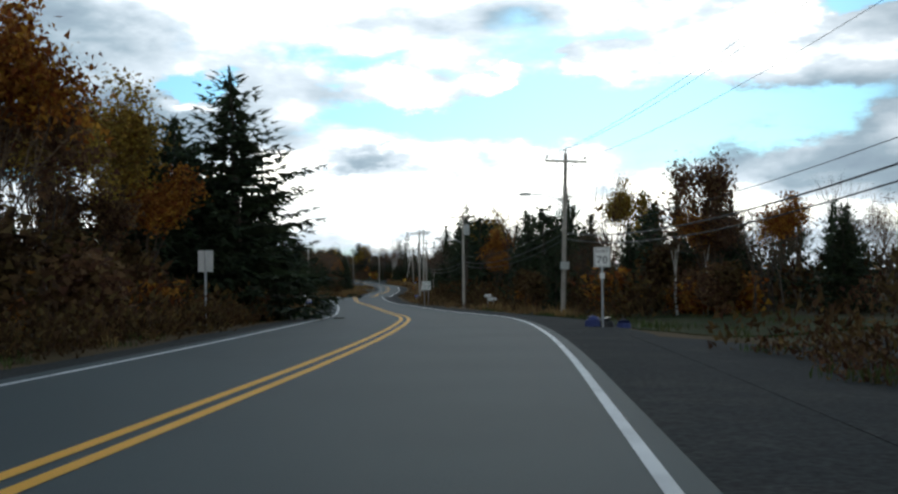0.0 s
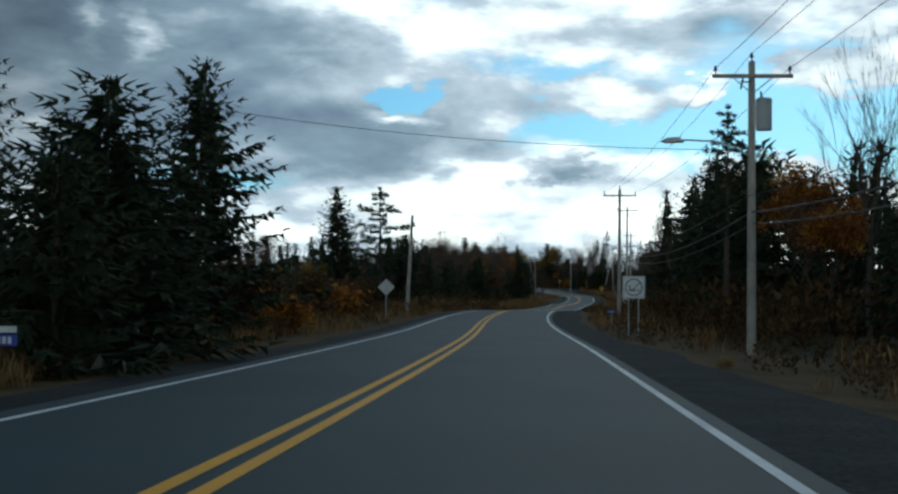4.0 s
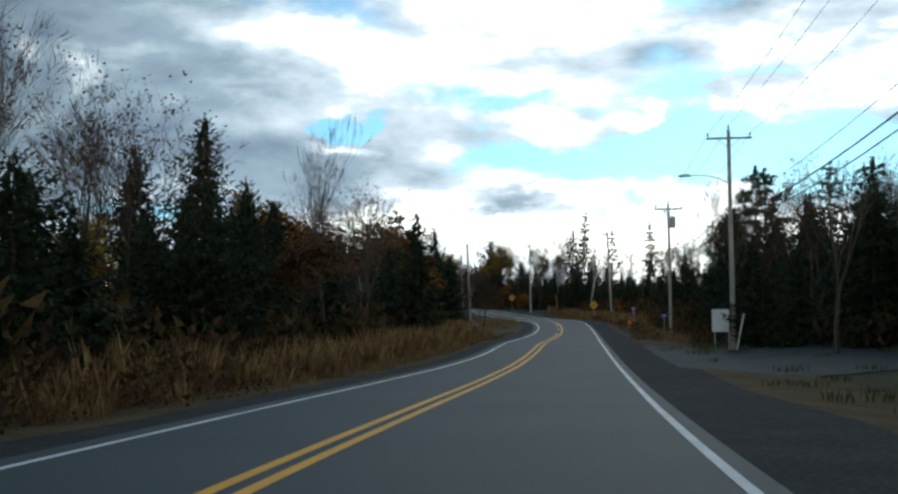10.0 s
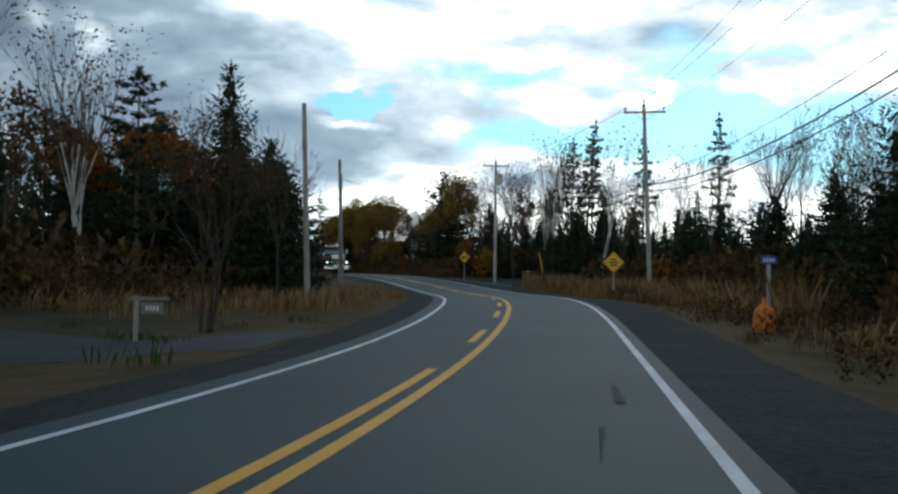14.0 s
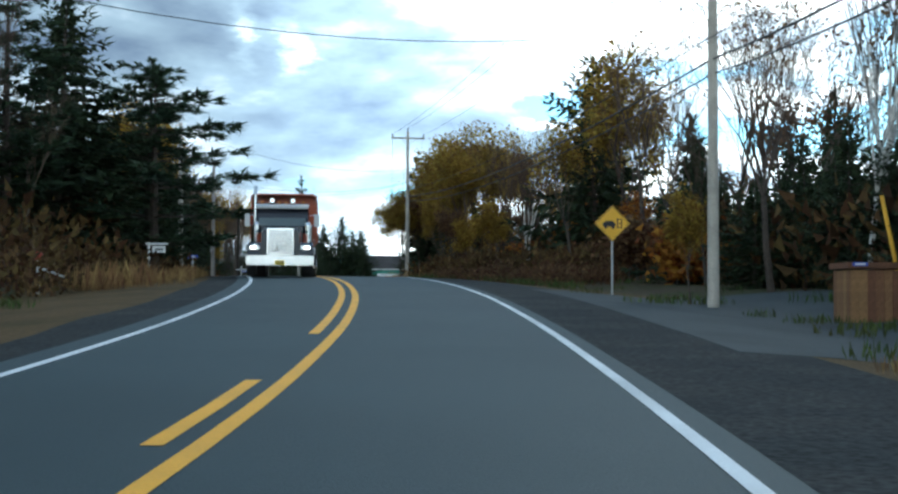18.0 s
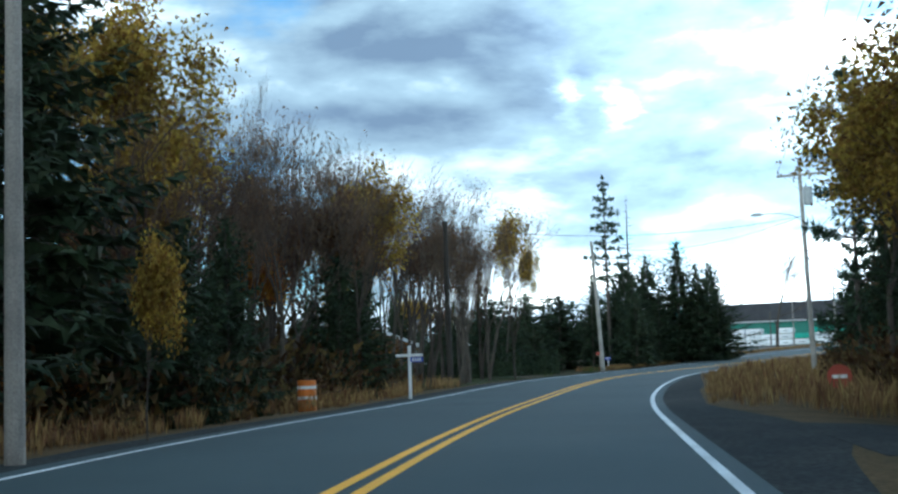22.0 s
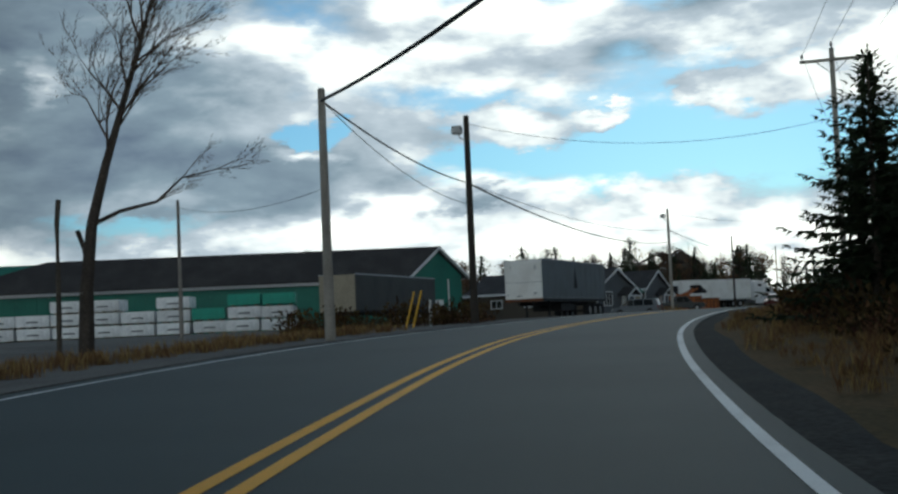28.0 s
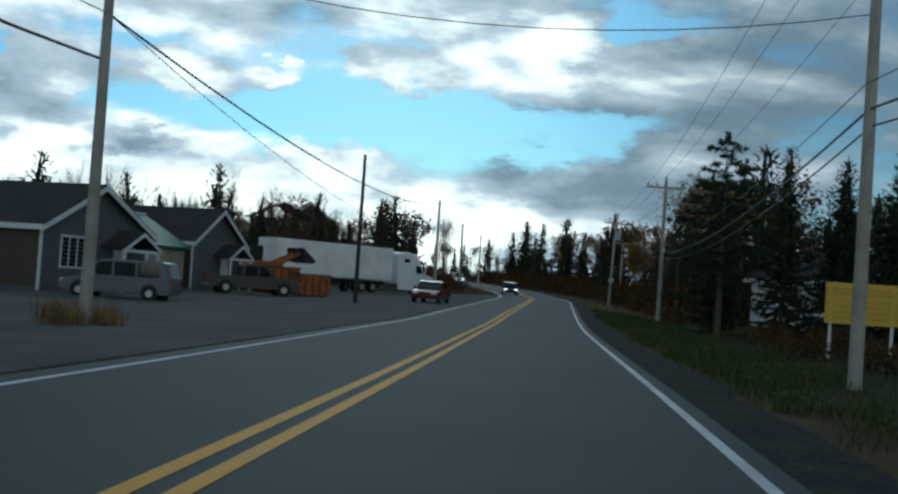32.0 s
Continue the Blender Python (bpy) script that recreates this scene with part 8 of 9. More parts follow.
part("bottom_rail", Geo().box((1.24, -7.55, 0.98), (0.06, 15.1, 0.12)).box((-1.24, -7.55, 0.98), (0.06, 15.1, 0.12)), STEEL_DARK, ob)
part("chassis", Geo().box((0.5, -7.55, 0.85), (0.15, 14.6, 0.22)).box((-0.5, -7.55, 0.85), (0.15, 14.6, 0.22)), STEEL_DARK, ob)
part("mud_flap", Geo().box((1.0, -0.15, 0.5), (0.5, 0.03, 0.7)).box((-1.0, -0.15, 0.5), (0.5, 0.03, 0.7)), STEEL_DARK, ob)
axles(ob, (-0.85, -2.1, -3.35), 1.0, 0.45)
part("landing_leg", Geo().box((0.8, -12.4, 0.5), (0.12, 0.12, 1.0)), STEEL_DARK, ob)
part("landing_leg", Geo().box((-0.8, -12.4, 0.5), (0.12, 0.12, 1.0)), STEEL_DARK, ob)
part("front_wall", Geo().box((0, -15.12, 2.15), (2.44, 0.05, 2.3)), BEIGE, ob, "pale front wall")
fx, fy = -104.2, 676.6
ob = thing("stake_trailer", "dark steel flatbed trailer with short stakes", "trailer", pose(fx, fy, ground(fx, fy), 0, 0, -26.6))
part("deck", Geo().box((0, -5.0, 1.12), (2.4, 10.0, 0.14)), STEEL_DARK, ob)
part("frame", Geo().box((0.5, -5.0, 0.92), (0.14, 9.8, 0.26)).box((-0.5, -5.0, 0.92), (0.14, 9.8, 0.26)), STEEL_DARK, ob)
for i in range(7):
    for s in (-1, 1):
        part("stake", Geo().box((s * 1.16, -0.6 - 1.45 * i, 1.5), (0.09, 0.09, 0.8)), STEEL_DARK if i % 3 else GALV, ob)
axles(ob, (-0.7, -1.95, -3.2, -4.45), 1.0, 0.5)
for s in (-1, 1):
    part("landing_leg", Geo().box((s * 0.8, -8.6, 0.55), (0.12, 0.12, 1.1)), GALV, ob)
for i, (x, y) in enumerate(((-97.7, 602.6), (-97.2, 601.2))):
    solid("guy_guard", Geo().tube((0, 0, -0.2), (0.45, 0, 1.5), 0.04, 0.04, 8), SIGN_YELLOW, "yellow guy wire guard leaning in weeds", "guy guard", pose(x, y, ground(x, y)))

for x, y in ((-95.2, 605.9), (-97.0, 605.4)):
    solid("marker_post", Geo().tube((0, 0, -0.2), (0, 0, 1.1), 0.06, 0.055, 10).tube((0, 0, 1.1), (0, 0, 1.14), 0.065, 0.05, 10), WHITE_PAINT, "short white post among roadside weeds", "post", pose(x, y, ground(x, y), 2, 1))
# wrapped lumber in rows before the warehouse
a_way, r_way = Vector((-0.161, 0.987, 0)), Vector((0.987, 0.161, 0))
org = Vector((-89.2, 542.0, 0))
proto = {}


def bundle(mat, w=2.3, h=0.78, d=1.15):
    key = mat.name
    if key not in proto:
        ob = thing("lumber_bundle", "stack bundle of lumber in white plastic wrap" if mat is WRAP else "lumber bundle in bright green plastic wrap", "lumber bundle", group="wrapped lumber stacks")
        part("wrap", Geo().box((0, 0, h / 2 + 0.1), (w, d, h)), mat, ob, bevel=0.05)
        for u in (-0.8, 0, 0.8):
            part("bearer", Geo().box((u, 0, 0.05), (0.1, d, 0.1)), LUMBER, ob)
        part("end_print", Geo().box((0, -d / 2 - 0.004, h * 0.55), (w * 0.35, 0.006, h * 0.14)), GREY_PANEL if mat is WRAP else GREEN_WRAP, ob)
        proto[key] = [ob, False]
    return proto[key]


rg = random.Random(12)
lat, n = -41.0, 0
while lat < -5.5:
    mat = GREEN_WRAP if -12.5 < lat < -7.0 else WRAP
    tall = 4 if -39 < lat < -35 else (3 if rg.random() < 0.6 else 2)
    if -34.8 < lat < -31:
        tall = 2
    for deep in range(2):
        for lev in range(tall):
            p = org + a_way * (99 + 1.5 * deep + rg.uniform(-0.1, 0.1)) + r_way * (lat + rg.uniform(-0.08, 0.08))
            m = pose(p.x, p.y, ground(p.x, p.y) + 0.9 * lev, 0, 0, 9.3 + rg.uniform(-1.5, 1.5))
            use = mat if (mat is WRAP or lev >= tall - 1) else WRAP
            b = bundle(use)
            if not b[1]:
                b[0].matrix_basis, b[1] = m, True
            else:
                copy_thing(b[0], m)
    lat += 2.42

# parked box trailer
tx, ty = -93.3, 631.7
tm = pose(tx, ty, ground(tx, ty), 0, 0, math.degrees(math.atan2(0.962, 0.273)) - 90)
ob = thing("box_trailer", "grey box semi-trailer with a white front wall", "semi-trailer", tm)
part("box", Geo().box((-1.27, 7.3, 2.5), (2.54, 14.6, 2.6)), GREY_PANEL, ob, bevel=0.03)
part("front_wall", Geo().box((-1.27, -0.02, 2.5), (2.5, 0.05, 2.56)), WHITE_PANEL, ob, "white front wall with scuffs", bevel=0.02)
part("roof_rail", Geo().box((0.0, 7.3, 3.82), (0.06, 14.6, 0.08)).box((-2.54, 7.3, 3.82), (0.06, 14.6, 0.08)), GALV, ob)
part("bottom_rail", Geo().box((0.0, 7.3, 1.2), (0.06, 14.6, 0.16)).box((-2.54, 7.3, 1.2), (0.06, 14.6, 0.16)), STEEL_DARK, ob)
part("front_bumper_beam", Geo().box((-1.27, -0.03, 1.22), (2.5, 0.1, 0.18)), RUST, ob, "rusty front beam")
for i in range(12):
    part("side_seam", Geo().box((0.004, 1.2 + 1.2 * i, 2.5), (0.012, 0.02, 2.5)), GREY_PANEL, ob)
for i in range(26):
    part("rail_hook", Geo().box((0.035, 0.9 + 0.5 * i, 1.36), (0.02, 0.05, 0.14)), GALV, ob)
part("wall_seam", Geo().box((-1.27, -0.05, 2.35), (2.44, 0.012, 0.02)), GREY_PANEL, ob)
for u, z, a, b in ((-0.45, 3.3, 0.05, 0.32), (-2.1, 3.35, 0.03, 0.2), (-0.5, 1.65, 0.24, 0.08), (-1.6, 1.5, 0.5, 0.05), (-2.3, 1.6, 0.05, 0.16)):
    part("scuff", Geo().box((u, -0.048, z), (a, 0.008, b), 0, 0.6), GREY_PANEL, ob)
part("tree_mark", Geo().prism([(-0.45, 2.0), (0.45, 2.0), (0.0, 3.4)], 0.03, 0.036, axis="x"), STEEL_DARK, ob, "dark tree-shaped mark").matrix_basis = pose(0, 7.0, 0)
for s in (-0.5, -2.04):
    part("landing_leg", Geo().box((s, 2.6, 0.55), (0.12, 0.12, 1.2)).box((s, 2.6, 0.03), (0.3, 0.3, 0.06)), STEEL_DARK, ob)
part("chassis", Geo().box((-0.8, 7.3, 1.0), (0.15, 14, 0.25)).box((-1.74, 7.3, 1.0), (0.15, 14, 0.25)).box((-1.27, 6.0, 0.75), (2.0, 3.0, 0.5)), STEEL_DARK, ob)
for y in (10.4, 11.7, 13.0):
    part("axle", Geo().tube((-2.3, y, 0.5), (-0.24, y, 0.5), 0.07, 0.07, 8), STEEL_DARK, ob)
    for x in (-0.22, -2.32):
        t = part("tyre", Geo().tube((x - 0.2, y, 0.5), (x + 0.2, y, 0.5), 0.5, 0.5, 20), TYRE, ob, bevel=0.04)
        part("rim", Geo().tube((x - 0.215, y, 0.5), (x + 0.215, y, 0.5), 0.27, 0.27, 14), RIM, t)
part("mud_flap", Geo().box((-0.25, 13.75, 0.55), (0.55, 0.03, 0.75)).box((-2.3, 13.75, 0.55), (0.55, 0.03, 0.75)), STEEL_DARK, ob)

# vehicles in the yard
car("minivan", "grey-blue minivan parked before the office", pose(-86.0, 686.6, ground(-86.0, 686.6), 0, 0, 78), VAN_GREY, 5.0, 1.95, 1.75, "van")
car("pickup", "dark grey pickup truck parked on gravel", pose(-80.2, 707.5, ground(-80.2, 707.5), 0, 0, -78), PICKUP_GREY, 5.7, 1.98, 1.85, "pickup")
car("sedan", "dark red saloon car parked beside the road", pose(-68.7, 709.5, ground(-68.7, 709.5), 0, 0, 160), CAR_RED, 4.5, 1.75, 1.42)
car("sedan", "bright red car parked behind a truck", pose(-63.5, 757.0, ground(-63.5, 757.0), 0, 0, 100), CAR_BRIGHT, 4.5, 1.75, 1.42)
car("sedan", "black car parked on a lawn", pose(-43.8, 732.0, ground(-43.8, 732.0), 0, 0, 75), CAR_BLACK, 4.6, 1.78, 1.45)
q = at(39.4, -3.6)
car("sedan", "dark car coming along the road with lit headlamps", pose(q.x, q.y, q.z, 0, 0, heading(39.4) + 180), CAR_BLACK, 4.6, 1.78, 1.5, lit=True)
q = at(42.8, -3.6)
car("sedan", "pale car coming along the road with lit headlamps", pose(q.x, q.y, q.z, 0, 0, heading(42.8) + 180), CAR_WHITE, 4.6, 1.78, 1.6, lit=True)

# white road tractor with its trailer
wx, wy, wrz = -68.6, 741.8, -52.0
ob = thing("white_trailer", "long white box trailer parked in the yard", "semi-trailer", pose(wx, wy, ground(wx, wy), 0, 0, wrz))
part("box", Geo().box((0, -6.6, 2.62), (2.55, 13.2, 2.85)), WHITE_PANEL, ob, bevel=0.03)
part("bottom_rail", Geo().box((0, -6.6, 1.15), (2.58, 13.2, 0.12)), GALV, ob)
for y in (-2.2, -3.5, -10.6, -11.9):
    for s in (-1, 1):
        t = part("tyre", Geo().tube((s * 1.05 - 0.2, y, 0.5), (s * 1.05 + 0.2, y, 0.5), 0.5, 0.5, 18), TYRE, ob, bevel=0.04)
        part("rim", Geo().tube((s * 1.05 - 0.21, y, 0.5), (s * 1.05 + 0.21, y, 0.5), 0.27, 0.27, 12), RIM, t)
part("chassis", Geo().box((0, -6.5, 0.95), (1.0, 12.6, 0.3)).box((0, -7.5, 0.7), (2.2, 2.6, 0.45)), STEEL_DARK, ob)
cm = ob.matrix_basis @ pose(0, 0.9, 0)
ob = thing("road_tractor", "white aerodynamic road tractor with a sleeper cab", "truck", cm)
part("sleeper", Geo().prism([(0.0, 0.9), (0.0, 3.7), (1.2, 3.85), (2.3, 3.6), (2.9, 2.9), (3.3, 2.1), (3.3, 0.9)], -1.2, 1.2, axis="x"), CAR_WHITE, ob, bevel=0.08)
part("hood", Geo().prism([(3.25, 0.6), (3.25, 2.1), (4.6, 1.75), (5.1, 1.3), (5.15, 0.6)], -1.1, 1.1, axis="x"), CAR_WHITE, ob, bevel=0.1)
for s in (-1, 1):
    part("side_window", Geo().prism([(2.2, 2.0), (2.2, 2.7), (2.75, 2.7), (3.15, 2.05)], s * 1.2, s * 1.212, axis="x"), GLASS, ob)
    part("sleeper_window", Geo().box((s * 1.206, 1.0, 3.1), (0.012, 0.7, 0.3)), GLASS, ob)
    part("headlight", Geo().box((s * 0.85, 5.0, 1.0), (0.4, 0.3, 0.3)), LAMP_OFF, ob, bevel=0.03)
    part("fairing", Geo().box((s * 1.1, 1.4, 0.75), (0.15, 2.6, 0.6)), CAR_WHITE, ob, bevel=0.03)
    part("mirror", Geo().box((s * 1.42, 3.2, 2.3), (0.12, 0.15, 0.6)), CAR_WHITE, ob, bevel=0.03)
    wheel("wheel", ob, s * 1.0, 4.2, 0.5, 0.5, 0.3)
part("windscreen", Geo().prism([(2.95, 2.86), (3.34, 2.12), (3.36, 2.14), (2.97, 2.88)], -1.05, 1.05, axis="x"), GLASS, ob)
part("bumper", Geo().box((0, 5.1, 0.55), (2.3, 0.25, 0.4)), CAR_WHITE, ob, bevel=0.05)

BIN_ORANGE = material("faded_orange_paint", (0.34, 0.10, 0.02), 0.65, vary=0.2, scale=2, fine_scale=14, bump=0.15, other=(0.2, 0.06, 0.02))
# orange steel bins and loader beside the pickup
for x, y, sx, sy, sz, rz, lab in ((-76.4, 712.5, 2.0, 2.2, 1.5, 20, "orange steel waste bin with a sloped front"), (-78.6, 716.5, 2.2, 3.6, 1.8, 20, "rusty orange open-top steel skip")):
    ob = thing("waste_bin", lab, "waste bin", pose(x, y, ground(x, y), 0, 0, rz))
    part("shell", Geo().prism([(-sy / 2, 0.15), (-sy / 2 - 0.0, sz), (sy / 2, sz), (sy / 2 - 0.5, 0.15)], -sx / 2, sx / 2, axis="x"), BIN_ORANGE, ob, bevel=0.03)
    for i in range(4):
        part("rib", Geo().box((-sx / 2 + sx * (i + 0.5) / 4, -sy / 2 - 0.04, sz / 2), (0.1, 0.1, sz - 0.3)), RUST, ob)
    part("rim", Geo().box((0, 0, sz), (sx + 0.12, sy + 0.12, 0.1)), RUST, ob, "rusty top rim")
    part("skid", Geo().box((-sx / 3, 0, 0.06), (0.15, sy, 0.16)).box((sx / 3, 0, 0.06), (0.15, sy, 0.16)), STEEL_DARK, ob)
x, y = -80.2, 722.0
ob = thing("wheel_loader", "orange wheel loader with a raised boom", "loader", pose(x, y, ground(x, y), 0, 0, -60))
part("body", Geo().box((0, 0, 1.5), (2.0, 4.2, 1.3)), BIN_ORANGE, ob, bevel=0.1)
part("cab", Geo().box((0, -0.3, 2.6), (1.5, 1.5, 1.3)), STEEL_DARK, ob, bevel=0.08)
part("boom", Geo().tube((0.5, 1.6, 1.9), (0.5, 3.8, 2.9), 0.18, 0.14, 6).tube((-0.5, 1.6, 1.9), (-0.5, 3.8, 2.9), 0.18, 0.14, 6), BIN_ORANGE, ob)
part("bucket", Geo().prism([(3.7, 2.3), (3.6, 3.3), (4.7, 2.4), (4.5, 2.2)], -1.2, 1.2, axis="x"), STEEL_DARK, ob)
for sx in (-1, 1):
    for yy in (-1.3, 1.4):
        wheel("wheel", ob, sx * 1.1, yy, 0.7, 0.7, 0.5, rim=BIN_ORANGE)

# brown house among the trees behind the yard
bx, by = -69.8, 862.0
bz = ground(bx, by)
house("brown_house", "brown wooden house among bare trees", pose(bx, by, bz + 0.1, 0, 0, 6), 11.0, 9.0, 17.5 - bz, 21.6 - bz, BROWN_SIDING, None, ())

# yellow board on legs
x, y = -60.0, 668.5
ob = thing("yellow_board", "yellow boarded billboard on short white legs", "billboard", facing(x, y, ground(x, y), -8))
for i in range(7):
    part("board", Geo().box((0, 0, 1.2 + 0.2 * i), (2.4, 0.04, 0.19)), YELLOW_BOARD, ob, bevel=0.004)
for u in (-1.0, 0.0, 1.0):
    part("leg", Geo().box((u, 0.06, 1.1), (0.1, 0.08, 2.7)), WHITE_PAINT, ob)
part("brace", Geo().tube((-1.0, 0.1, 0.6), (-1.0, 0.9, -0.1), 0.04, 0.04, 5).tube((1.0, 0.1, 0.6), (1.0, 0.9, -0.1), 0.04, 0.04, 5), WHITE_PAINT, ob)
# brown house on the rise behind the yard
x, y = -75.0, 850.0
ob = thing("brown_house", "brown house on the rise behind bare trees", "house", pose(x, y, ground(x, y) + 1.0, 0, 0, 10))
part("wall", Geo().box((0, 4, 3.6), (9.0, 8, 8.0)), BRICK_BROWN, ob)
for s in (-1, 1):
    part("roof_slope", Geo().prism([(0, 10.2), (s * 5.2, 7.6), (s * 5.2, 7.8), (0, 10.4)], -0.5, 8.5), SHINGLE, ob)
for u in (-2.6, 0, 2.6):
    for z in (3.0, 6.0):
        window(ob, (u, 0, z), 1.2, 1.3)
wh = house("white_house", "small white house behind dark spruces", pose(-43.5, 696.0, ground(-43.5, 696.0) + 0.2, 0, 0, 24), 7.5, 8.0, 2.7, 4.4, WHITE_PAINT, None)
window(wh, (-1.2, 0, 1.6), 1.2, 1.1)
# hedge and white house across the lawn on the other bend
x, y = -103.6, 522.9
ob = thing("hedge", "clipped dark hedge on a lawn", "hedge", pose(x, y, ground(x, y), 0, 0, 20))
v_, f_ = [], []
rg = random.Random(4)
cs = [(rg.uniform(-2.6, 2.6), rg.uniform(-0.6, 0.6), rg.uniform(0.1, 0.95)) for _ in range(700)]
v_, f_ = sprays(rg, cs, [0.16] * 700, [Vector((0, 0, 0.5))] * 700, 2, narrow=0.35)
part("leaves", raw("leaves", v_, f_, SPRUCE), None, ob)
part("branch_core", Geo().box((0, 0, 0.4), (4.8, 0.8, 0.8)), THICKET, ob)

x, y = -103.0, 508.0
ob = thing("hedge", "long dark clipped hedge behind bare trees", "hedge", pose(x, y, ground(x, y), 0, 0, 68))
rg = random.Random(6)
cs = [(rg.uniform(-13.5, 13.5), rg.uniform(-0.6, 0.6), rg.uniform(0.05, 1.45)) for _ in range(3000)]
v_, f_ = sprays(rg, cs, [0.2] * 3000, [Vector((0, 0, 0.5))] * 3000, 2, narrow=0.35)
part("leaves", raw("leaves", v_, f_, SPRUCE), None, ob)
part("branch_core", Geo().box((0, 0, 0.4), (26.4, 0.4, 1.0)), SPRUCE, ob)
x, y = -117.5, 524.0
gh = house("bungalow", "low brown bungalow behind bare trees", pose(x, y, ground(x, y) + 0.2, 0, 0, 62), 9.5, 8.0, 2.5, 4.2, BROWN_SIDING, None)
for u in (-2.6, 0.4, 3.0):
    window(gh, (u, 0, 1.45), 1.1, 1.1)
car("sedan", "white car parked by the bungalow", pose(-110.2, 519.0, ground(-110.2, 519.0), 0, 0, -40), CAR_WHITE, 4.5, 1.75, 1.42)

# lawns and yard surfaces, laid just over the ground
ribbon("yard", 27.6, 38.8, np.interp(K, [27.6, 29.5, 31.0], [-14.0, -22.0, -70.0]), OL - 0.5, lambda i, u: -0.02 * min(OL[i] - u, 10) + 0.03, YARD, "packed grey gravel yard", "yard", cross=24, skirt=0.15)
ribbon("lawn", 24.9, 26.5, OL - 24, OL - 2.2, lambda i, u: profile(i, u) + 0.0, LAWN, "short green lawn with fallen leaves", "lawn", cross=14, skirt=0.15)
ribbon("lawn", 32.4, 36.5, OW + 2.6, OW + 26, lambda i, u: profile(i, u), LAWN, "short green lawn beside the road", "lawn", cross=14, skirt=0.15)
ribbon("lawn", 1.85, 3.7, OW + 3.0, OW + 12, lambda i, u: profile(i, u), LAWN, "green roadside grass strip", "lawn", cross=8, skirt=0.15)
for side, k0, k1, far in ((1, 0.2, 1.7, 12), (1, 4.2, 4.7, 16), (1, 9.7, 10.1, 10), (1, 12.0, 13.2, 14), (1, 18.8, 20.0, 15), (1, 22.8, 23.3, 16), (1, 31.6, 32.1, 24), (-1, 4.0, 4.4, 18), (-1, 15.0, 15.4, 18), (-1, 17.7, 18.1, 18)):
    if side > 0:
        ribbon("driveway", k0, k1, OW + 2.0, OW + far, lambda i, u: profile(i, u) - 0.024 + 0.036 * max(0, min(1, (u - OW[i] - 2) / 2.5, (K[i] - k0) / 0.1, (k1 - K[i]) / 0.1)), WORN if k0 in (12.0, 18.8, 17.7, 15.0, 31.6) else GRAVEL, "worn grey driveway leaving the road" if k0 in (12.0, 18.8, 17.7, 15.0, 31.6) else "dark gravel driveway leaving the road", "driveway", cross=12, skirt=0.15)
    else:
        ribbon("driveway", k0, k1, OL - far, OL - 1.8, lambda i, u: profile(i, u) - 0.024 + 0.036 * max(0, min(1, (OL[i] - 1.8 - u) / 2.5, (K[i] - k0) / 0.1, (k1 - K[i]) / 0.1)), WORN if k0 in (12.0, 18.8, 17.7, 15.0, 31.6) else GRAVEL, "worn grey driveway leaving the road" if k0 in (12.0, 18.8, 17.7, 15.0, 31.6) else "dark gravel driveway leaving the road", "driveway", cross=12, skirt=0.15)
# weeds between the shoulder and the yard
s_w = []
rg = random.Random(2)
k = 26.7
while k < 30.2:
    i = int(round((k + 4) / 0.1))
    for _ in range(3):
        p = at(k, OL[i] - rg.uniform(2.2, 5.0))
        s_w.append((p.x, p.y, p.z - 0.03, rg.uniform(0.25, 0.5), rg.uniform(0, 6.28)))
    k += 0.02
for _ in range(14):
    s_w.append((-83.9 + rg.gauss(0, 0.5), 656.8 + rg.gauss(0, 0.5), ground(-83.9, 656.8) - 0.03, rg.uniform(0.4, 0.75), rg.uniform(0, 6.28)))
mass("weeds", tufts, s_w, STRAW, "dry brown weeds along the yard edge", "weeds")

# ---------------------------------------------------------------- dump truck in the other lane
i20, _ = station(-49.6, 416.6)
dm = pose(-49.62 - 0.22 * TY[i20], 417.82 + 0.22 * TX[i20], CZ[i20] + 0.10, 0, 0, math.degrees(math.atan2(TY[i20], TX[i20])) - 91.3 + 180)
FLASH_RED = material("orange_red_flash_paint", (0.50, 0.075, 0.02), 0.35, vary=0.08, scale=3, bump=0, spec=0.5)
dt = thing("dump_truck", "orange-red dump truck with a chrome radiator, headlamps lit", "dump truck", dm)
part("hood", Geo().prism([(-1.9, 0.75), (-1.9, 1.95), (-0.25, 1.78), (0.0, 1.7), (0.0, 0.75)], -0.72, 0.72, axis="x"), CAB_DARK, dt, bevel=0.08)
gr = part("grille", Geo().box((0, 0.03, 1.28), (0.98, 0.1, 1.0)), CHROME, dt, "chrome radiator shell", bevel=0.04)
for i in range(17):
    part("grille_bar", Geo().box((0, 0.09, 0.87 + 0.05 * i), (0.84, 0.03, 0.026)), CHROME, gr)
part("grille_back", Geo().box((0, 0.076, 1.27), (0.86, 0.012, 0.86)), STEEL_DARK, gr)
part("bumper", Geo().box((0, 0.12, 0.58), (2.5, 0.22, 0.36)), CHROME, dt, "chrome steel bumper", bevel=0.04)
part("number_plate", Geo().box((0, 0.245, 0.5), (0.34, 0.012, 0.16)), PLATE, dt, "yellow plate with plain bars")
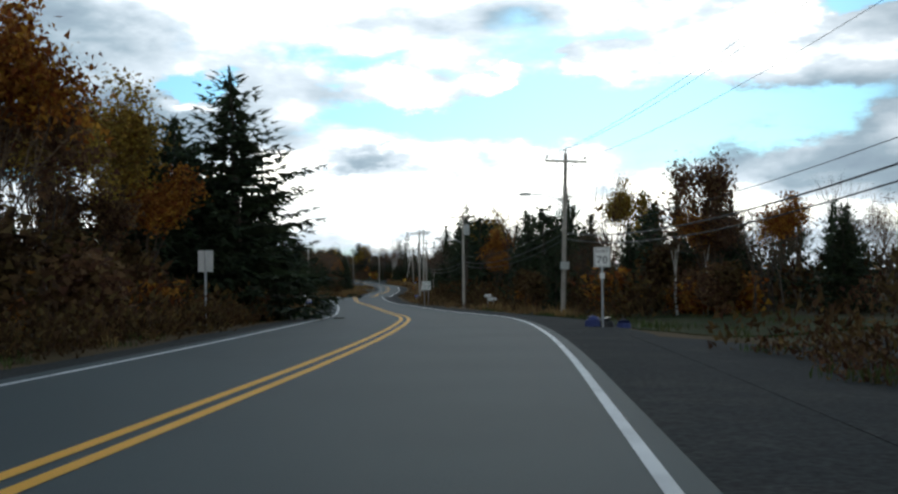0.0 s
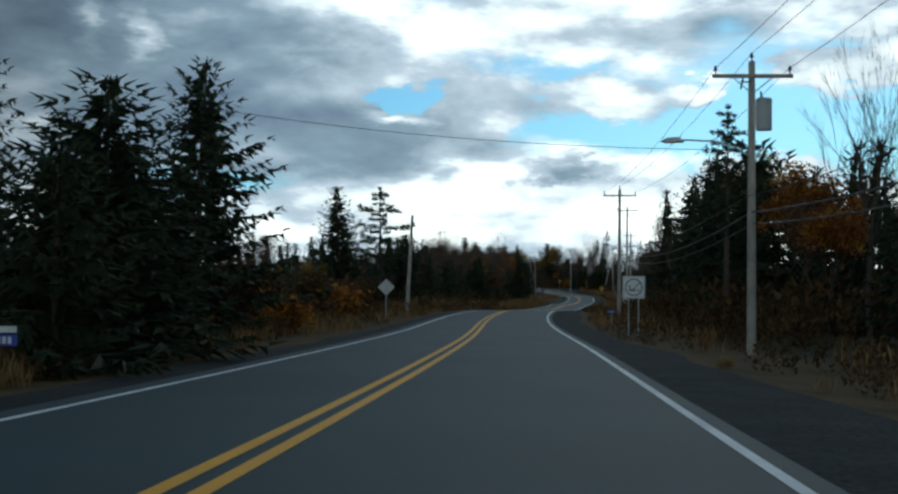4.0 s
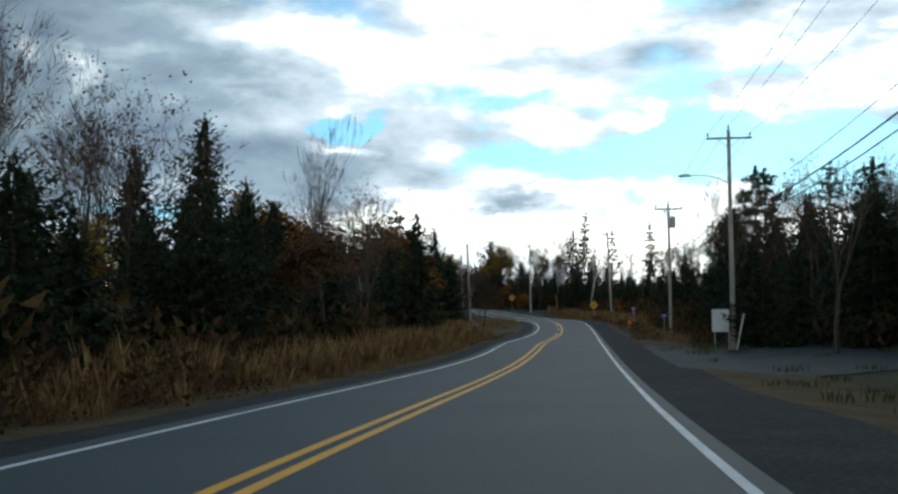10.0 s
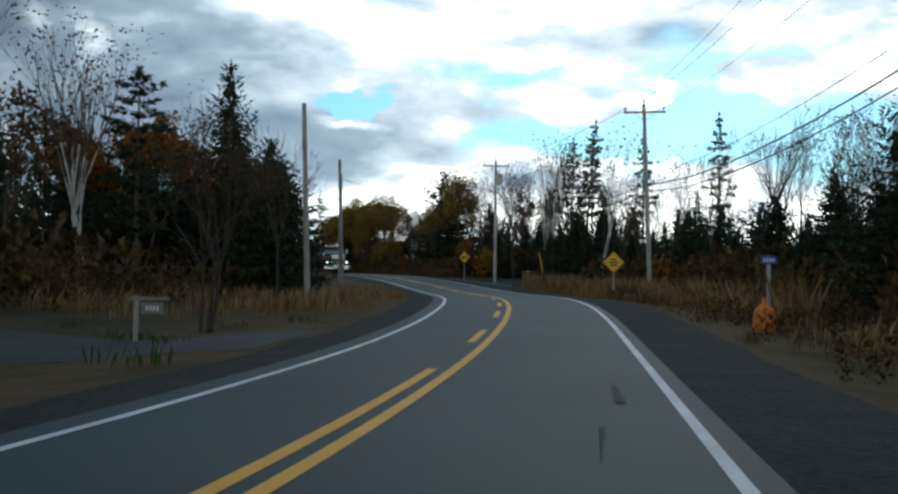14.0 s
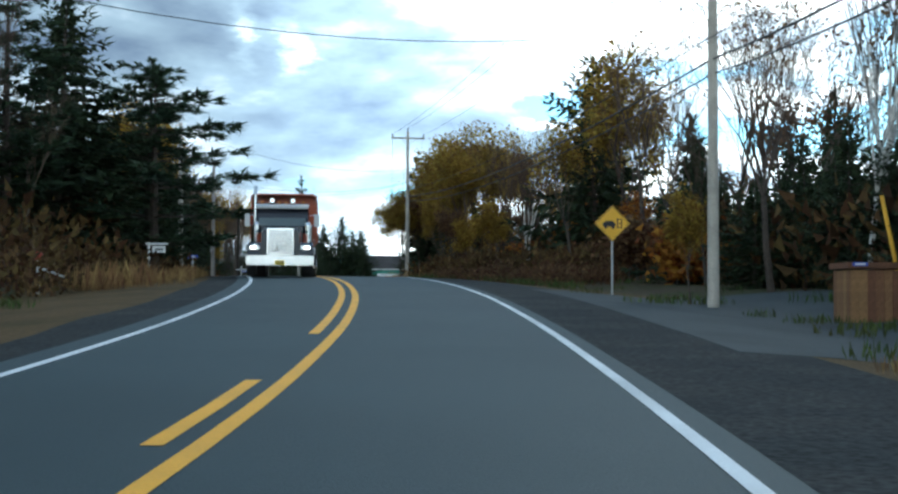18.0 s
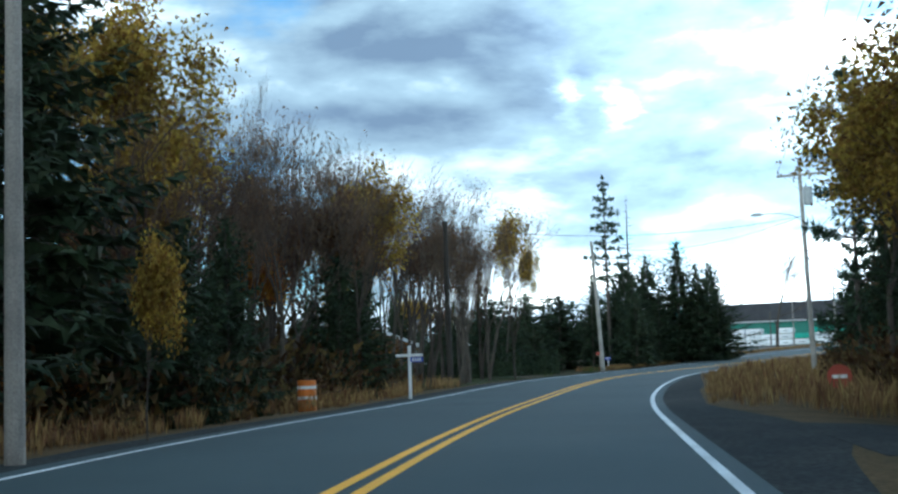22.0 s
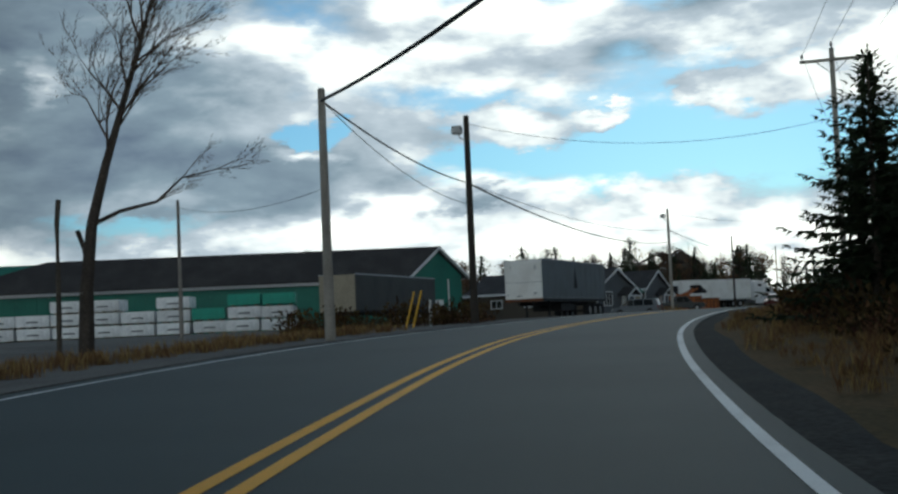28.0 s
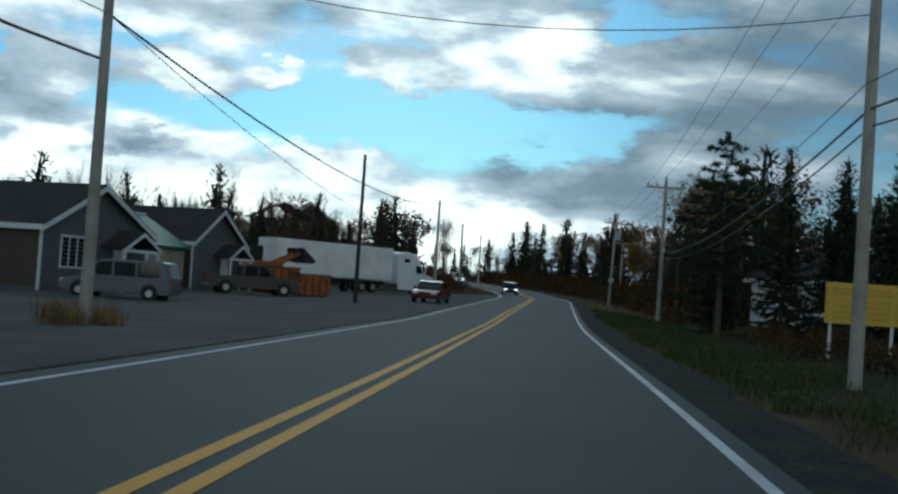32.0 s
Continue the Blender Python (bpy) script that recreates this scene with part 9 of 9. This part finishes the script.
part("plate_bars", Geo().box((-0.08, 0.254, 0.5), (0.08, 0.006, 0.07)).box((0.06, 0.254, 0.5), (0.1, 0.006, 0.07)), SIGN_BLACK, dt)
for s in (-1, 1):
    part("fender", Geo().prism([(-1.45, 0.62), (-1.3, 1.05), (-1.0, 1.28), (-0.45, 1.28), (-0.05, 1.1), (0.05, 0.75), (-0.1, 0.75), (-0.3, 1.0), (-0.55, 1.12), (-0.95, 1.12), (-1.2, 0.9), (-1.3, 0.62)], s * 0.72, s * 1.22, axis="x"), CAB_DARK, dt, bevel=0.03)
    hl = part("headlight", Geo().box((s * 0.95, 0.06, 1.06), (0.36, 0.14, 0.17)), CHROME, dt, "chrome headlamp housing", bevel=0.03)
    part("lens", Geo().box((s * 0.99, 0.136, 1.06), (0.17, 0.012, 0.08)), LAMP_ON, hl, "lit headlamp")
    wheel("front_wheel", dt, s * 1.06, -0.72, 0.53, 0.53, 0.32)
    part("air_cleaner", Geo().tube((s * 0.98, -1.75, 1.2), (s * 0.98, -1.75, 2.0), 0.19, 0.19, 16).tube((s * 0.98, -1.75, 2.0), (s * 0.98, -1.75, 2.12), 0.14, 0.1, 16), CHROME, dt, "polished air cleaner drum")
    if s > 0:
        part("exhaust_pipe", Geo().tube((s * 1.12, -3.35, 1.2), (s * 1.12, -3.35, 3.3), 0.08, 0.08, 12).tube((s * 1.12, -3.35, 3.3), (s * 1.12, -3.55, 3.65), 0.08, 0.075, 12), CHROME, dt, "chrome exhaust stack")
    mi = part("mirror", Geo().box((s * 1.34, -1.95, 2.2), (0.2, 0.1, 0.5)), GALV, dt, "grey steel door mirror", bevel=0.03)
    part("mirror_arm", Geo().tube((s * 1.1, -2.0, 2.4), (s * 1.4, -1.95, 2.4), 0.02, 0.02, 6).tube((s * 1.1, -2.0, 2.0), (s * 1.4, -1.95, 2.0), 0.02, 0.02, 6), CHROME, mi)
    part("side_window", Geo().prism([(-2.95, 1.95), (-2.95, 2.55), (-2.25, 2.55), (-2.1, 1.95)], s * 1.0, s * 1.012, axis="x"), GLASS, dt)
    part("hood_flash", Geo().prism([(-1.75, 1.2), (-1.8, 1.7), (-0.75, 1.62), (-0.35, 1.45), (-0.8, 1.3)], s * 0.70, s * 0.745, axis="x"), FLASH_RED, dt, "orange-red flame flash on the hood")
    part("door_flash", Geo().box((s * 1.006, -2.55, 1.5), (0.012, 1.1, 0.28)), FLASH_RED, dt, "red flash on the door")
    part("horn_lamp", Geo().tube((s * 0.4, -2.35, 2.98), (s * 0.4, -2.1, 2.98), 0.09, 0.09, 14), CHROME, dt, "chrome roof lamp")
    for y in (-4.6, -5.9, -7.2):
        wheel("rear_wheel", dt, s * 1.02, y, 0.53, 0.53, 0.55)
    for y in (-4.6, -5.9, -7.2):
        part("mud_guard", Geo().prism([(y - 0.6, 0.95), (y - 0.4, 1.15), (y + 0.4, 1.15), (y + 0.6, 0.95), (y + 0.6, 0.99), (y + 0.4, 1.19), (y - 0.4, 1.19), (y - 0.6, 0.99)], s * 0.75, s * 1.25, axis="x"), BRIGHT, dt)
part("cab", Geo().prism([(-3.2, 0.8), (-3.2, 2.75), (-2.3, 2.8), (-1.9, 1.95), (-1.85, 0.8)], -1.0, 1.0, axis="x"), CAB_DARK, dt, bevel=0.06)
part("windscreen", Geo().prism([(-1.93, 1.98), (-2.28, 2.66), (-2.255, 2.67), (-1.905, 1.99)], -0.9, 0.9, axis="x"), WINDSCREEN, dt)
part("visor", Geo().prism([(-2.3, 2.72), (-2.02, 2.66), (-2.0, 2.78), (-2.3, 2.86)], -1.02, 1.02, axis="x"), BRIGHT, dt, "bright sun visor", bevel=0.02)
part("roof", Geo().box((0, -2.75, 2.83), (2.1, 0.9, 0.12)), CAB_DARK, dt, bevel=0.05)
for u in (-0.8, -0.13, 0.13, 0.8):
    part("marker_lamp", Geo().box((u, -2.3, 2.92), (0.12, 0.1, 0.08)), AMBER, dt, bevel=0.02)
part("frame", Geo().box((0.42, -4.6, 0.85), (0.12, 7.6, 0.26)).box((-0.42, -4.6, 0.85), (0.12, 7.6, 0.26)), STEEL_DARK, dt)
bed = part("dump_bed", Geo().box((0, -6.1, 1.58), (2.44, 5.1, 0.1)), DUMP_RED, dt, "worn orange-red steel dump bed")
for s in (-1, 1):
    part("bed_side", Geo().prism([(-3.62, 1.54), (-3.75, 3.25), (-8.9, 3.15), (-8.7, 1.50)], s * 1.19, s * 1.25, axis="x"), DUMP_RED, bed)
part("headboard", Geo().box((0, -3.68, 2.4), (2.36, 0.08, 1.68)), DUMP_RED, bed)
part("tailgate", Geo().box((0, -8.75, 2.34), (2.36, 0.08, 1.56)), DUMP_RED, bed)
for s in (-1, 1):
    part("top_rail", Geo().tube((s * 1.25, -3.7, 3.25), (s * 1.25, -8.9, 3.15), 0.08, 0.08, 8), DUMP_RED, bed)
    for i in range(6):
        part("bed_rib", Geo().box((s * 1.29, -4.1 - 0.88 * i, 2.4), (0.1, 0.12, 1.6)), DUMP_RED, bed)
    part("side_rail", Geo().box((s * 1.28, -6.2, 2.35), (0.06, 4.9, 0.1)), DUMP_RED, bed)
part("head_rail", Geo().tube((-1.25, -3.72, 3.27), (1.25, -3.72, 3.27), 0.09, 0.09, 8), DUMP_RED, bed)
part("cab_guard", Geo().box((-0.1, -3.4, 3.3), (2.2, 0.7, 0.06)), DUMP_RED, bed)
lad = part("ladder", Geo().tube((0.85, -3.58, 1.6), (0.85, -3.58, 3.2), 0.025, 0.025, 6).tube((1.15, -3.58, 1.6), (1.15, -3.58, 3.2), 0.025, 0.025, 6), DUMP_RED, dt)
for i in range(5):
    part("rung", Geo().tube((0.85, -3.58, 1.75 + 0.3 * i), (1.15, -3.58, 1.75 + 0.3 * i), 0.018, 0.018, 6), DUMP_RED, lad)
for s in (-1, 1):
    part("subframe_rail", Geo().box((s * 0.5, -6.0, 1.26), (0.14, 5.0, 0.5)), STEEL_DARK, dt)
    part("fuel_tank", Geo().tube((s * 0.95, -2.05, 0.78), (s * 0.95, -3.35, 0.78), 0.29, 0.29, 18), GALV, dt, "grey metal round fuel tank", bevel=0.02)
    part("tank_strap", Geo().tube((s * 0.95, -2.4, 0.78), (s * 0.95, -2.46, 0.78), 0.297, 0.297, 18).tube((s * 0.95, -2.95, 0.78), (s * 0.95, -3.01, 0.78), 0.297, 0.297, 18), STEEL_DARK, dt)
    part("running_board", Geo().box((s * 1.14, -2.6, 0.42), (0.26, 1.5, 0.05)), BRIGHT, dt, bevel=0.01)
    part("tool_box", Geo().box((s * 0.98, -3.72, 0.92), (0.5, 0.5, 0.46)), STEEL_DARK, dt, bevel=0.02)
    part("deck_plate", Geo().box((s * 0.98, -3.65, 1.18), (0.55, 0.8, 0.04)), BRIGHT, dt)
for i in range(7):
    part("cross_member", Geo().box((0, -3.9 - 0.75 * i, 1.49), (2.36, 0.08, 0.1)), DUMP_RED, bed)
part("hydraulic_tank", Geo().box((0.0, -3.4, 1.1), (1.6, 0.35, 0.7)), STEEL_DARK, dt, bevel=0.03)
# skip behind the pole
x, y = -8.2, 283.0
ob = thing("waste_skip", "dark green skip standing behind a pole", "waste skip", facing(x, y, ground(x, y)))
part("shell", Geo().prism([(-1.6, 0.1), (-1.9, 1.3), (1.9, 1.3), (1.6, 0.1)], -0.9, 0.9), TEAL, ob, bevel=0.03)
part("lid", Geo().box((0, 0, 1.33), (3.7, 1.8, 0.06)), STEEL_DARK, ob)
